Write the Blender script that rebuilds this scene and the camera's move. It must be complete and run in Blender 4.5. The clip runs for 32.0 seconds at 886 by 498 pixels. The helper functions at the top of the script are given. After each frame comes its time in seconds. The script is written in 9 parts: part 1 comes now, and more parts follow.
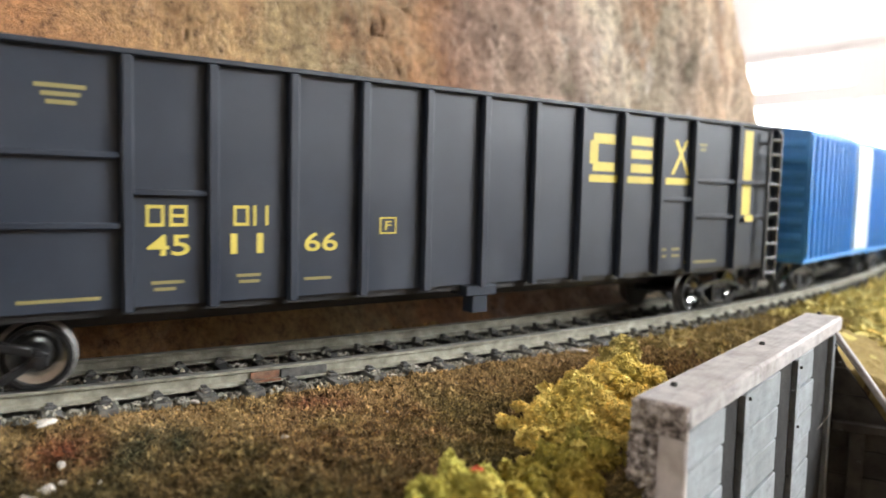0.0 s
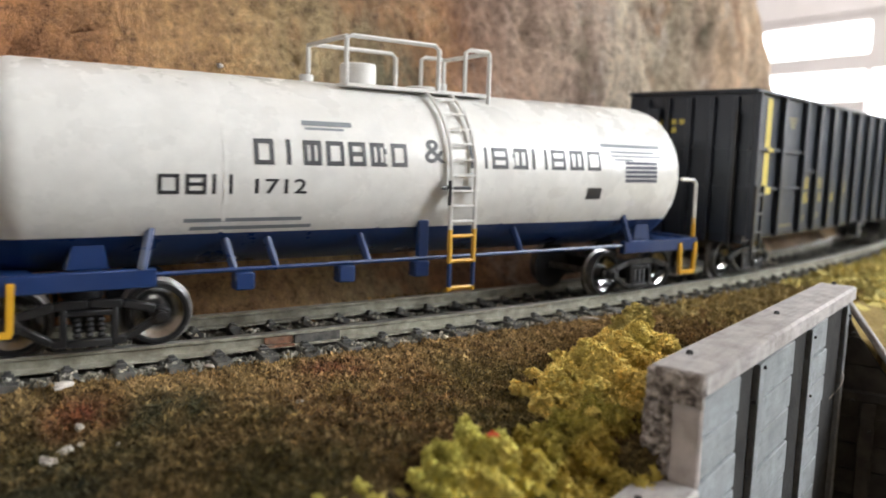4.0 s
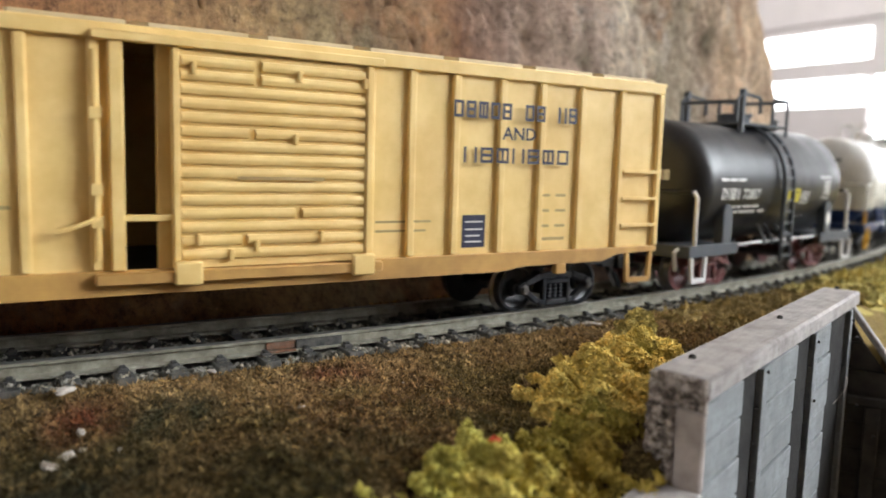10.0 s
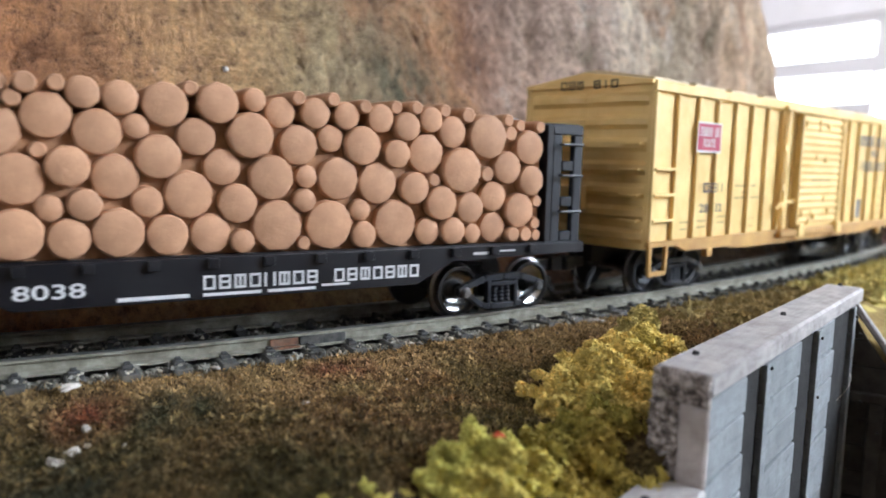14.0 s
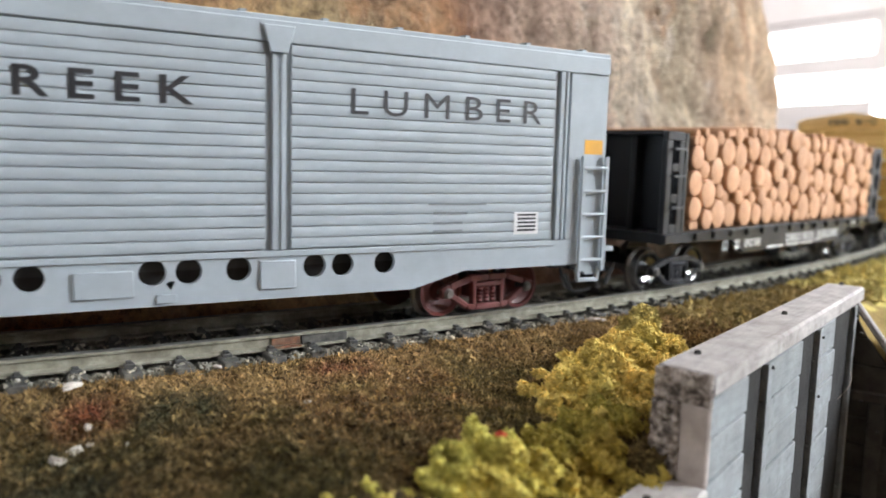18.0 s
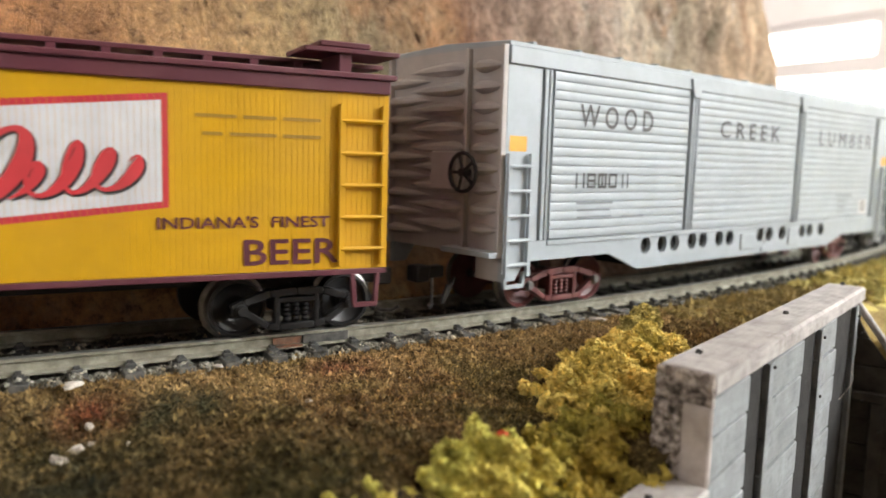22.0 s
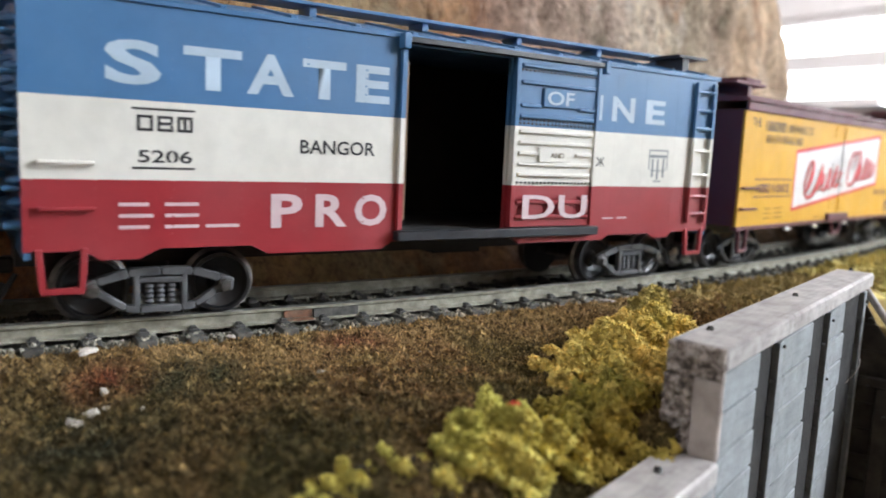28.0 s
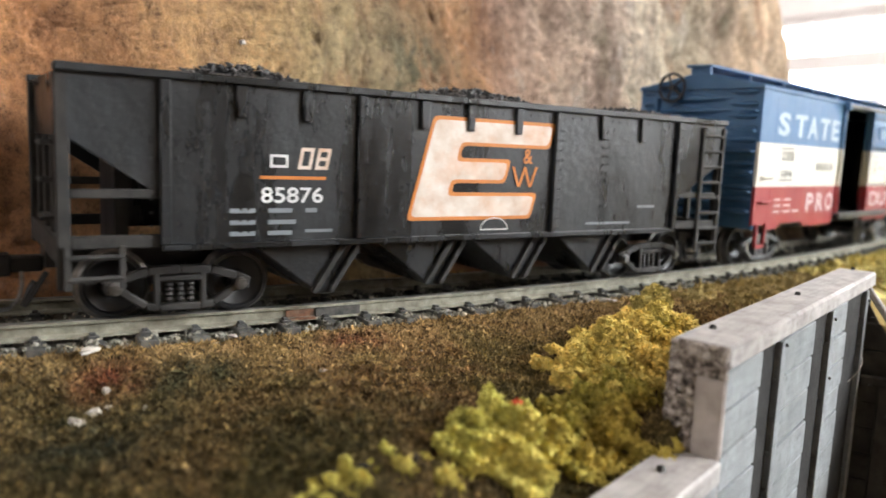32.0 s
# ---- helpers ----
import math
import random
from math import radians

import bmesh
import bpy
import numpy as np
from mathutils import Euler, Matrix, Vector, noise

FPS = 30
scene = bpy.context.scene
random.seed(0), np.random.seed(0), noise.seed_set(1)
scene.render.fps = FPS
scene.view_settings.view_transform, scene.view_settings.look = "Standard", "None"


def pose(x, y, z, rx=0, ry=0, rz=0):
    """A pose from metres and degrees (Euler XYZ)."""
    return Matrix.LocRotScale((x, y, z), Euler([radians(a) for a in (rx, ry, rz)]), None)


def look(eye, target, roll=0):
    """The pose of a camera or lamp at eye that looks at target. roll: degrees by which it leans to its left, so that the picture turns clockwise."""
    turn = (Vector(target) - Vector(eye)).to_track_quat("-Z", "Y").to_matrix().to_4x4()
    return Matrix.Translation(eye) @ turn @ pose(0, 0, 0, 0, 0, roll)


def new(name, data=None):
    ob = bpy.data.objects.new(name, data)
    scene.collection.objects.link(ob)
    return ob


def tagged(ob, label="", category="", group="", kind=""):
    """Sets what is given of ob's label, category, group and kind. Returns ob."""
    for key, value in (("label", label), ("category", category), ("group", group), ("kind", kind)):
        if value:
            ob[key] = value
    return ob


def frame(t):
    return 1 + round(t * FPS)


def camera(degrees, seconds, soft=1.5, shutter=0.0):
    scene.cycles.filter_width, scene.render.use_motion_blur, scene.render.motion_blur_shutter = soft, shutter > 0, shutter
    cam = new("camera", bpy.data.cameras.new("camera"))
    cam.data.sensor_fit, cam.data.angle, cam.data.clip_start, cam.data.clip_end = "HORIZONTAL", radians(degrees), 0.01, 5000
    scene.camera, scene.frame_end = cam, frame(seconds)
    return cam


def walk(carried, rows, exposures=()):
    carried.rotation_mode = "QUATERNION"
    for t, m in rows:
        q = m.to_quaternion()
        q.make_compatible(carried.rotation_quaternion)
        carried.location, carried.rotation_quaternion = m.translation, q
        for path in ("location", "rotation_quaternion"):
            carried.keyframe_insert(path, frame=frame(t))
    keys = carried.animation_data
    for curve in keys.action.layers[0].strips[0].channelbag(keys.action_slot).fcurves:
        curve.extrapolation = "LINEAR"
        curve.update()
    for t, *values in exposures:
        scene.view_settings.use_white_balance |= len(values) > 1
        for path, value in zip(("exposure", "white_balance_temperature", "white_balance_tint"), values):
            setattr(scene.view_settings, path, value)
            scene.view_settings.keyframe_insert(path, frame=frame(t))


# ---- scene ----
MM = 0.001
cam = camera(60.77, 32.0, soft=1.6, shutter=0.3)
# the phone's lens is wide open at arm's length: far and very near things go soft
cam.data.dof.use_dof = True
cam.data.dof.focus_distance = 0.125
cam.data.dof.aperture_fstop = 20.0


def eye_row(t, x, y, z, yaw, pitch, roll):
    a, b = radians(yaw), radians(pitch)
    way = Vector((math.cos(a) * math.cos(b), math.sin(a) * math.cos(b), math.sin(b)))
    eye = Vector((x, y, z)) * MM
    return t, look(eye, eye + way, roll)


# seconds, place in mm, heading, tilt and lean in degrees
PATH = [
    (0.0, -74.52, -128.45, 30.78, 55.22, -4.65, 1.40),
    (0.5, -74.87, -128.28, 30.54, 55.44, -5.17, 2.17),
    (1.0, -74.60, -127.70, 30.43, 55.34, -5.55, 1.99),
    (1.5, -74.57, -127.36, 30.37, 55.41, -6.58, 1.83),
    (2.0, -74.69, -127.25, 30.21, 55.66, -6.65, 1.81),
    (2.5, -74.70, -127.10, 30.22, 55.67, -6.60, 1.73),
    (3.0, -74.91, -127.17, 30.27, 55.73, -6.98, 1.74),
    (3.5, -75.19, -127.37, 30.35, 55.68, -7.02, 1.73),
    (5.5, -74.92, -127.29, 30.35, 55.78, -7.04, 1.65),
    (6.0, -74.93, -127.33, 30.37, 55.78, -6.98, 1.62),
    (6.5, -74.76, -127.19, 30.25, 55.78, -6.80, 1.64),
    (7.0, -74.81, -127.26, 30.31, 55.69, -6.74, 1.58),
    (7.5, -74.93, -127.22, 30.30, 55.63, -6.72, 1.64),
    (8.0, -74.84, -127.20, 30.27, 55.66, -6.72, 1.61),
    (8.5, -74.66, -127.05, 30.19, 55.71, -6.75, 1.66),
    (9.0, -74.65, -127.17, 30.12, 55.76, -6.55, 1.64),
    (9.5, -74.81, -127.30, 30.07, 55.85, -6.50, 1.53),
    (10.0, -75.03, -127.34, 30.05, 55.89, -6.53, 1.60),
    (10.5, -75.11, -127.35, 30.09, 55.92, -6.56, 1.52),
    (11.0, -75.22, -127.41, 30.01, 55.93, -6.51, 1.58),
    (11.5, -75.11, -127.23, 29.90, 55.88, -6.51, 1.55),
    (12.0, -75.07, -127.29, 29.89, 55.95, -6.58, 1.60),
    (12.5, -75.20, -127.41, 29.87, 56.04, -6.60, 1.56),
    (13.0, -75.31, -127.53, 29.91, 56.10, -6.57, 1.54),
    (13.5, -75.22, -127.45, 29.89, 56.09, -6.55, 1.50),
    (14.0, -75.20, -127.40, 29.93, 56.09, -6.72, 1.53),
    (14.5, -75.18, -127.36, 30.00, 56.09, -6.81, 1.56),
    (16.5, -75.25, -127.24, 30.02, 56.04, -6.84, 1.58),
    (17.0, -75.36, -127.27, 30.07, 56.07, -6.89, 1.58),
    (17.5, -75.41, -127.16, 30.05, 56.06, -6.92, 1.59),
    (18.0, -75.48, -127.29, 30.04, 56.07, -6.84, 1.57),
    (18.5, -75.38, -127.31, 30.09, 56.04, -6.72, 1.52),
    (19.0, -75.41, -127.28, 30.05, 56.03, -6.62, 1.54),
    (19.5, -75.38, -127.26, 30.07, 56.04, -6.64, 1.53),
    (20.0, -75.33, -127.16, 30.00, 56.01, -6.74, 1.56),
    (20.5, -75.39, -127.13, 30.00, 56.04, -6.87, 1.54),
    (21.0, -75.45, -127.22, 30.05, 56.02, -6.75, 1.46),
    (21.5, -75.53, -127.24, 29.99, 56.07, -6.76, 1.56),
    (22.0, -75.58, -127.20, 29.82, 56.10, -6.78, 1.59),
    (22.5, -75.92, -127.16, 29.42, 56.14, -6.84, 1.71),
    (23.0, -76.29, -126.78, 28.53, 56.39, -7.41, 2.27),
    (23.5, -76.33, -126.64, 28.11, 56.20, -7.40, 2.44),
    (24.0, -76.34, -126.63, 28.00, 56.19, -7.46, 2.43),
    (24.5, -76.55, -126.68, 27.95, 56.19, -7.63, 2.47),
    (25.0, -76.68, -126.76, 27.88, 56.24, -7.55, 2.47),
    (25.5, -76.78, -126.86, 27.81, 56.24, -7.49, 2.52),
    (27.5, -76.96, -126.77, 27.72, 56.25, -7.63, 2.52),
    (28.0, -77.20, -127.02, 27.72, 56.26, -7.63, 2.57),
    (28.5, -76.93, -126.86, 27.67, 56.31, -7.58, 2.47),
    (29.0, -77.13, -126.93, 27.58, 56.28, -7.40, 2.50),
    (29.5, -77.26, -126.90, 27.52, 56.34, -7.48, 2.55),
    (30.0, -77.24, -126.82, 27.52, 56.31, -7.49, 2.53),
    (30.5, -77.30, -126.84, 27.51, 56.31, -7.59, 2.59),
    (31.0, -77.28, -126.77, 27.46, 56.34, -7.65, 2.54),
    (31.5, -77.29, -126.82, 27.49, 56.35, -7.66, 2.54),
    (32.0, -77.29, -126.91, 27.49, 56.34, -7.60, 2.51)]
# the film camera's own brightness along the shot
STOPS = [(0, .70, 6500), (1, .75, 6500), (2, .67, 6500), (3, .31, 6450), (4.5, .18, 6450), (6, .20, 6450), (7, .50, 6550), (8, .48, 6550), (9, .35, 6500),
         (10, .02, 6350), (11, -.10, 6100), (12, -.02, 5850), (13, .05, 5700), (14, .30, 5700), (15.5, .58, 5750), (17, .72, 5900), (18, .51, 6250),
         (19, .20, 6550), (20, .19, 6700), (21, .40, 6800), (22, .50, 6850), (23, .58, 6700), (24, .36, 6600), (25, .27, 6350), (26.5, .22, 6150),
         (28, .38, 6100), (30, .44, 6450), (32, .62, 6550)]
STOPS = [(t, e - 0.02, k, 10) for t, e, k in STOPS]
walk(cam, [eye_row(*r) for r in PATH], STOPS)

# ---- world and light ----
world = bpy.data.worlds.new("world")
scene.world = world
world.use_nodes = True
wn = world.node_tree.nodes
sky = wn.new("ShaderNodeTexSky")
sky.sky_type, sky.sun_disc = "NISHITA", False
sky.sun_elevation, sky.sun_rotation = radians(40), radians(120)
world.node_tree.links.new(sky.outputs[0], wn["Background"].inputs[0])
wn["Background"].inputs[1].default_value = 0.10


def area_lamp(name, eye, target, w, h, watts, colour):
    data = bpy.data.lights.new(name, "AREA")
    data.shape, data.size, data.size_y, data.energy, data.color = "RECTANGLE", w, h, watts, colour
    ob = new(name, data)
    ob.matrix_world = look(eye, target)
    return ob


# daylight in the openings of the three windows, and an added ceiling lamp
area_lamp("window_daylight", (1.72, -1.46, 0.93), (0.05, 0.0, 0.0), 1.5, 0.95, 100, (0.92, 0.97, 1.0))
area_lamp("far_window_daylight", (3.42, 0.9, 0.45), (0.0, 0.0, 0.0), 1.8, 1.1, 26, (0.95, 0.98, 1.0))
# unseen west window, added to brighten the cars' west-facing ends
area_lamp("added_west_fill", (-2.56, -0.30, 0.78), (0.0, 0.0, 0.0), 0.75, 0.45, 5, (0.95, 0.98, 1.0))
# lamp added to brighten the far wall; no such fitting is seen
area_lamp("added_far_wall_light", (2.60, 1.80, 1.40), (3.3, 1.9, 0.3), 1.2, 0.5, 9, (1.0, 0.97, 0.94))


# ---- materials ----
def ramp(nt, fac, stops):
    r = nt.nodes.new("ShaderNodeValToRGB")
    while len(r.color_ramp.elements) < len(stops):
        r.color_ramp.elements.new(0.5)
    for e, (p, c) in zip(r.color_ramp.elements, stops):
        e.position, e.color = p, (*c, 1)
    nt.links.new(fac, r.inputs[0])
    return r.outputs[0]


def tex_noise(nt, vec, scale, detail=5.0, rough=0.6):
    n = nt.nodes.new("ShaderNodeTexNoise")
    n.inputs["Scale"].default_value, n.inputs["Detail"].default_value, n.inputs["Roughness"].default_value = scale, detail, rough
    nt.links.new(vec, n.inputs["Vector"])
    return n.outputs["Fac"]


def mix(nt, fac, a, b, how="MIX"):
    m = nt.nodes.new("ShaderNodeMix")
    m.data_type, m.blend_type = "RGBA", how
    for value, i in ((fac, 0), (a, 6), (b, 7)):
        if isinstance(value, (int, float)):
            m.inputs[i].default_value = value
        elif isinstance(value, tuple):
            m.inputs[i].default_value = (*value, 1)
        else:
            nt.links.new(value, m.inputs[i])
    return m.outputs[2]


def surface(name, stops, scale=400.0, rough=0.6, metal=0.0, bump=0.0, bump_scale=None, wear=None, wear_scale=90.0, wear_amount=0.5, spread=0.0, coat=0.0):
    """A material: colours over a noise of that scale (per metre), a second broad layer of wear, a bump in mm."""
    m = bpy.data.materials.new(name)
    m.use_nodes = True
    nt = m.node_tree
    bsdf = nt.nodes["Principled BSDF"]
    vec = nt.nodes.new("ShaderNodeTexCoord").outputs["Object"]
    col = ramp(nt, tex_noise(nt, vec, scale), stops)
    if wear:
        w = ramp(nt, tex_noise(nt, vec, wear_scale, 6.0, 0.65), [(0.45, (0, 0, 0)), (0.72, (wear_amount,) * 3)])
        col = mix(nt, w, col, wear)
    if spread:
        info = nt.nodes.new("ShaderNodeObjectInfo").outputs["Random"]
        g = ramp(nt, info, [(0.0, (1 - spread,) * 3), (1.0, (1.0,) * 3)])
        col = mix(nt, 1.0, col, g, "MULTIPLY")
    nt.links.new(col, bsdf.inputs["Base Color"])
    bsdf.inputs["Roughness"].default_value, bsdf.inputs["Metallic"].default_value = rough, metal
    bsdf.inputs["Coat Weight"].default_value = coat
    if rough > 0.2:
        rr = ramp(nt, tex_noise(nt, vec, scale * 0.4), [(0.3, (max(0.05, rough - 0.12),) * 3), (0.7, (min(1.0, rough + 0.1),) * 3)])
        nt.links.new(rr, bsdf.inputs["Roughness"])
    if bump:
        b = nt.nodes.new("ShaderNodeBump")
        b.inputs["Distance"].default_value = bump * MM
        b.inputs["Strength"].default_value = 1.0
        nt.links.new(tex_noise(nt, vec, bump_scale or scale * 2, 6.0, 0.7), b.inputs["Height"])
        nt.links.new(b.outputs[0], bsdf.inputs["Normal"])
    return m


def paint(name, c, rough=0.45, dirt=(0.10, 0.08, 0.06), amount=0.18, metal=0.0):
    lo = tuple(v * 0.90 for v in c)
    return surface(name, [(0.35, lo), (0.65, c)], 260.0, rough, metal, 0.02, 2500.0, dirt, 70.0, amount)


def glow(name, c, strength):
    m = bpy.data.materials.new(name)
    m.use_nodes = True
    b = m.node_tree.nodes["Principled BSDF"]
    b.inputs["Base Color"].default_value = (*c, 1)
    b.inputs["Emission Color"].default_value = (*c, 1)
    b.inputs["Emission Strength"].default_value = strength
    return m


def turf_material(name, stops, scale, patch, bump, near=None, isl_dark=0.5, isl_top=2.6):
    """Ground foam: fine crumbs over broad patches; near: a colour that the foam takes beside the track."""
    m = bpy.data.materials.new(name)
    m.use_nodes = True
    nt = m.node_tree
    bsdf = nt.nodes["Principled BSDF"]
    vec = nt.nodes.new("ShaderNodeTexCoord").outputs["Object"]
    geo = nt.nodes.new("ShaderNodeNewGeometry").outputs["Random Per Island"]
    fine = ramp(nt, tex_noise(nt, vec, scale, 8.0, 0.75), stops)
    broad = ramp(nt, tex_noise(nt, vec, 42.0, 5.0, 0.65), patch)
    col = mix(nt, 0.45, fine, broad)
    if near:
        sep = nt.nodes.new("ShaderNodeSeparateXYZ")
        nt.links.new(vec, sep.inputs[0])
        mr = nt.nodes.new("ShaderNodeMapRange")
        mr.inputs["From Min"].default_value, mr.inputs["From Max"].default_value = -0.036, -0.019
        nt.links.new(sep.outputs[1], mr.inputs["Value"])
        amount = mix(nt, 1.0, mr.outputs[0], ramp(nt, tex_noise(nt, vec, 70.0, 4.0, 0.6), [(0.35, (0.35,) * 3), (0.6, (0.95,) * 3)]), "MULTIPLY")
        col = mix(nt, amount, col, mix(nt, 0.55, fine, near))
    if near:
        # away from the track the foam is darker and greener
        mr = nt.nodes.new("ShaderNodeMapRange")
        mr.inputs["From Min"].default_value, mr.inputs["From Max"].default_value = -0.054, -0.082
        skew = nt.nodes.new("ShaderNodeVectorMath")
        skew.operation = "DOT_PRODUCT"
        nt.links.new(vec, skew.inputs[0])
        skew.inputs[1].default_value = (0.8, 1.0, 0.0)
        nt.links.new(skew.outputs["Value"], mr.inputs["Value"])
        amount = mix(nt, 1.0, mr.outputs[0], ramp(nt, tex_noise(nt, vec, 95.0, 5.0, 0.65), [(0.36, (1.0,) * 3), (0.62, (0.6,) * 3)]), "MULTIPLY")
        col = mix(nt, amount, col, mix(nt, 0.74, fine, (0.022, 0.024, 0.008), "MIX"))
        for sx, sy, r, tint in ((-0.0595, -0.0215, 0.007, (0.15, 0.035, 0.02)), (-0.023, -0.0215, 0.008, (0.17, 0.05, 0.03)), (-0.049, -0.025, 0.009, (0.035, 0.05, 0.03)), (-0.064, -0.036, 0.012, (0.03, 0.035, 0.025))):
            dist = nt.nodes.new("ShaderNodeVectorMath")
            dist.operation = "DISTANCE"
            nt.links.new(vec, dist.inputs[0])
            dist.inputs[1].default_value = (sx, sy, -0.005)
            spot = nt.nodes.new("ShaderNodeMapRange")
            spot.inputs["From Min"].default_value, spot.inputs["From Max"].default_value = r, r * 0.2
            nt.links.new(dist.outputs["Value"], spot.inputs["Value"])
            amount = mix(nt, 1.0, spot.outputs[0], ramp(nt, tex_noise(nt, vec, 160.0, 5.0, 0.65), [(0.38, (0.1,) * 3), (0.58, (0.85,) * 3)]), "MULTIPLY")
            col = mix(nt, amount, col, tint)
    isl = ramp(nt, geo, [(0.0, (isl_dark,) * 3), (0.55, (0.95, 0.95, 0.95)), (0.9, (1 + 0.4 * (isl_top - 1),) * 3), (1.0, (isl_top, isl_top * 0.94, isl_top * 0.85))])
    col = mix(nt, 1.0, col, isl, "MULTIPLY")
    nt.links.new(col, bsdf.inputs["Base Color"])
    bsdf.inputs["Roughness"].default_value = 0.95
    bsdf.inputs["Specular IOR Level"].default_value = 0.15
    b = nt.nodes.new("ShaderNodeBump")
    b.inputs["Distance"].default_value = bump * MM
    nt.links.new(tex_noise(nt, vec, scale * 1.3, 8.0, 0.8), b.inputs["Height"])
    nt.links.new(b.outputs[0], bsdf.inputs["Normal"])
    return m


def rock_material():
    """Painted plaster: washes that change along the cliff, stains, streaks and a hard fine grain."""
    m = bpy.data.materials.new("painted_rock")
    m.use_nodes = True
    nt = m.node_tree
    bsdf = nt.nodes["Principled BSDF"]
    tc = nt.nodes.new("ShaderNodeTexCoord").outputs["Object"]
    def stretched(sx, sy, sz, tilt=0.0):
        mp = nt.nodes.new("ShaderNodeMapping")
        mp.inputs["Scale"].default_value = (sx, sy, sz)
        mp.inputs["Rotation"].default_value = (0, tilt, 0)
        nt.links.new(tc, mp.inputs["Vector"])
        return mp.outputs[0]
    def calc(op, p, q):
        n = nt.nodes.new("ShaderNodeMath")
        n.operation = op
        for k, v in enumerate((p, q)):
            if isinstance(v, (int, float)):
                n.inputs[k].default_value = v
            else:
                nt.links.new(v, n.inputs[k])
        return n.outputs[0]
    slant = stretched(1.0, 1.0, 0.55, 0.5)
    sep = nt.nodes.new("ShaderNodeSeparateXYZ")
    nt.links.new(tc, sep.inputs[0])
    # along the cliff from -80 to 240 mm, with a ragged border between the washes
    rag = calc("MULTIPLY", calc("SUBTRACT", tex_noise(nt, stretched(1, 1, 0.5), 34.0, 6.0, 0.65), 0.5), 0.075)
    along = calc("DIVIDE", calc("ADD", calc("ADD", sep.outputs[0], rag), 0.080), 0.320)
    wash = ramp(nt, along, [((x + 80) / 320, c) for x, c in (
        (-76, (0.50, 0.225, 0.095)), (-48, (0.54, 0.29, 0.13)), (-23, (0.54, 0.34, 0.16)), (-2, (0.50, 0.37, 0.19)), (10, (0.46, 0.36, 0.20)),
        (21, (0.42, 0.31, 0.18)), (33, (0.47, 0.25, 0.12)), (48, (0.42, 0.26, 0.18)), (70, (0.50, 0.37, 0.29)), (96, (0.53, 0.41, 0.33)),
        (110, (0.72, 0.64, 0.51)), (126, (0.50, 0.43, 0.31)), (146, (0.49, 0.39, 0.29)), (176, (0.60, 0.44, 0.30)), (210, (0.64, 0.49, 0.34)))])
    tone = ramp(nt, tex_noise(nt, slant, 46.0, 7.0, 0.7), [(0.32, (0.55, 0.45, 0.38)), (0.47, (0.95, 0.92, 0.90)), (0.66, (1.32, 1.34, 1.30))])
    col = mix(nt, 1.0, wash, tone, "MULTIPLY")
    rust = ramp(nt, tex_noise(nt, stretched(1.2, 1.2, 0.7, -0.4), 30.0, 6.0, 0.7), [(0.54, (0, 0, 0)), (0.66, (0.6, 0.6, 0.6))])
    col = mix(nt, rust, col, (0.42, 0.19, 0.08))
    # pale bare plaster shows in patches, more of it to the far end
    bare = ramp(nt, tex_noise(nt, stretched(1, 1, 0.6, 0.2), 75.0, 6.0, 0.7), [(0.57, (0, 0, 0)), (0.66, (0.75, 0.75, 0.75))])
    far = nt.nodes.new("ShaderNodeMapRange")
    far.inputs["From Min"].default_value, far.inputs["From Max"].default_value = 0.02, 0.09
    far.inputs["To Min"].default_value = 0.25
    nt.links.new(sep.outputs[0], far.inputs["Value"])
    col = mix(nt, mix(nt, 1.0, bare, far.outputs[0], "MULTIPLY"), col, (0.64, 0.57, 0.50))
    streak = ramp(nt, tex_noise(nt, stretched(1, 1, 0.14), 110.0, 6.0, 0.65), [(0.34, (0.52, 0.46, 0.42)), (0.60, (1.16, 1.15, 1.13))])
    col = mix(nt, mix(nt, 1.0, far.outputs[0], (0.75, 0.75, 0.75), "MULTIPLY"), col, mix(nt, 1.0, col, streak, "MULTIPLY"))
    moss = ramp(nt, tex_noise(nt, stretched(1, 1, 0.8, 0.7), 24.0, 6.0, 0.65), [(0.56, (0, 0, 0)), (0.66, (0.7, 0.7, 0.7))])
    col = mix(nt, moss, col, (0.20, 0.20, 0.12))
    dist = nt.nodes.new("ShaderNodeVectorMath")
    dist.operation = "DISTANCE"
    nt.links.new(tc, dist.inputs[0])
    dist.inputs[1].default_value = (0.022, 0.038, 0.047)
    spot = nt.nodes.new("ShaderNodeMapRange")
    spot.inputs["From Min"].default_value, spot.inputs["From Max"].default_value = 0.022, 0.004
    nt.links.new(dist.outputs["Value"], spot.inputs["Value"])
    amount = mix(nt, 1.0, spot.outputs[0], ramp(nt, tex_noise(nt, slant, 120.0, 7.0, 0.7), [(0.40, (0.0,) * 3), (0.56, (1.0,) * 3)]), "MULTIPLY")
    col = mix(nt, amount, col, (0.15, 0.13, 0.07))
    even = stretched(1.0, 1.0, 0.9, 0.3)
    grain = ramp(nt, tex_noise(nt, even, 420.0, 10.0, 0.8), [(0.36, (0.25, 0.20, 0.17)), (0.47, (0.88, 0.86, 0.84)), (0.60, (1.28, 1.27, 1.25))])
    col = mix(nt, 0.9, col, grain, "MULTIPLY")
    nt.links.new(col, bsdf.inputs["Base Color"])
    bsdf.inputs["Roughness"].default_value = 0.8
    b = nt.nodes.new("ShaderNodeBump")
    b.inputs["Distance"].default_value = 3.2 * MM
    nt.links.new(tex_noise(nt, even, 330.0, 9.0, 0.78), b.inputs["Height"])
    nt.links.new(b.outputs[0], bsdf.inputs["Normal"])
    return m


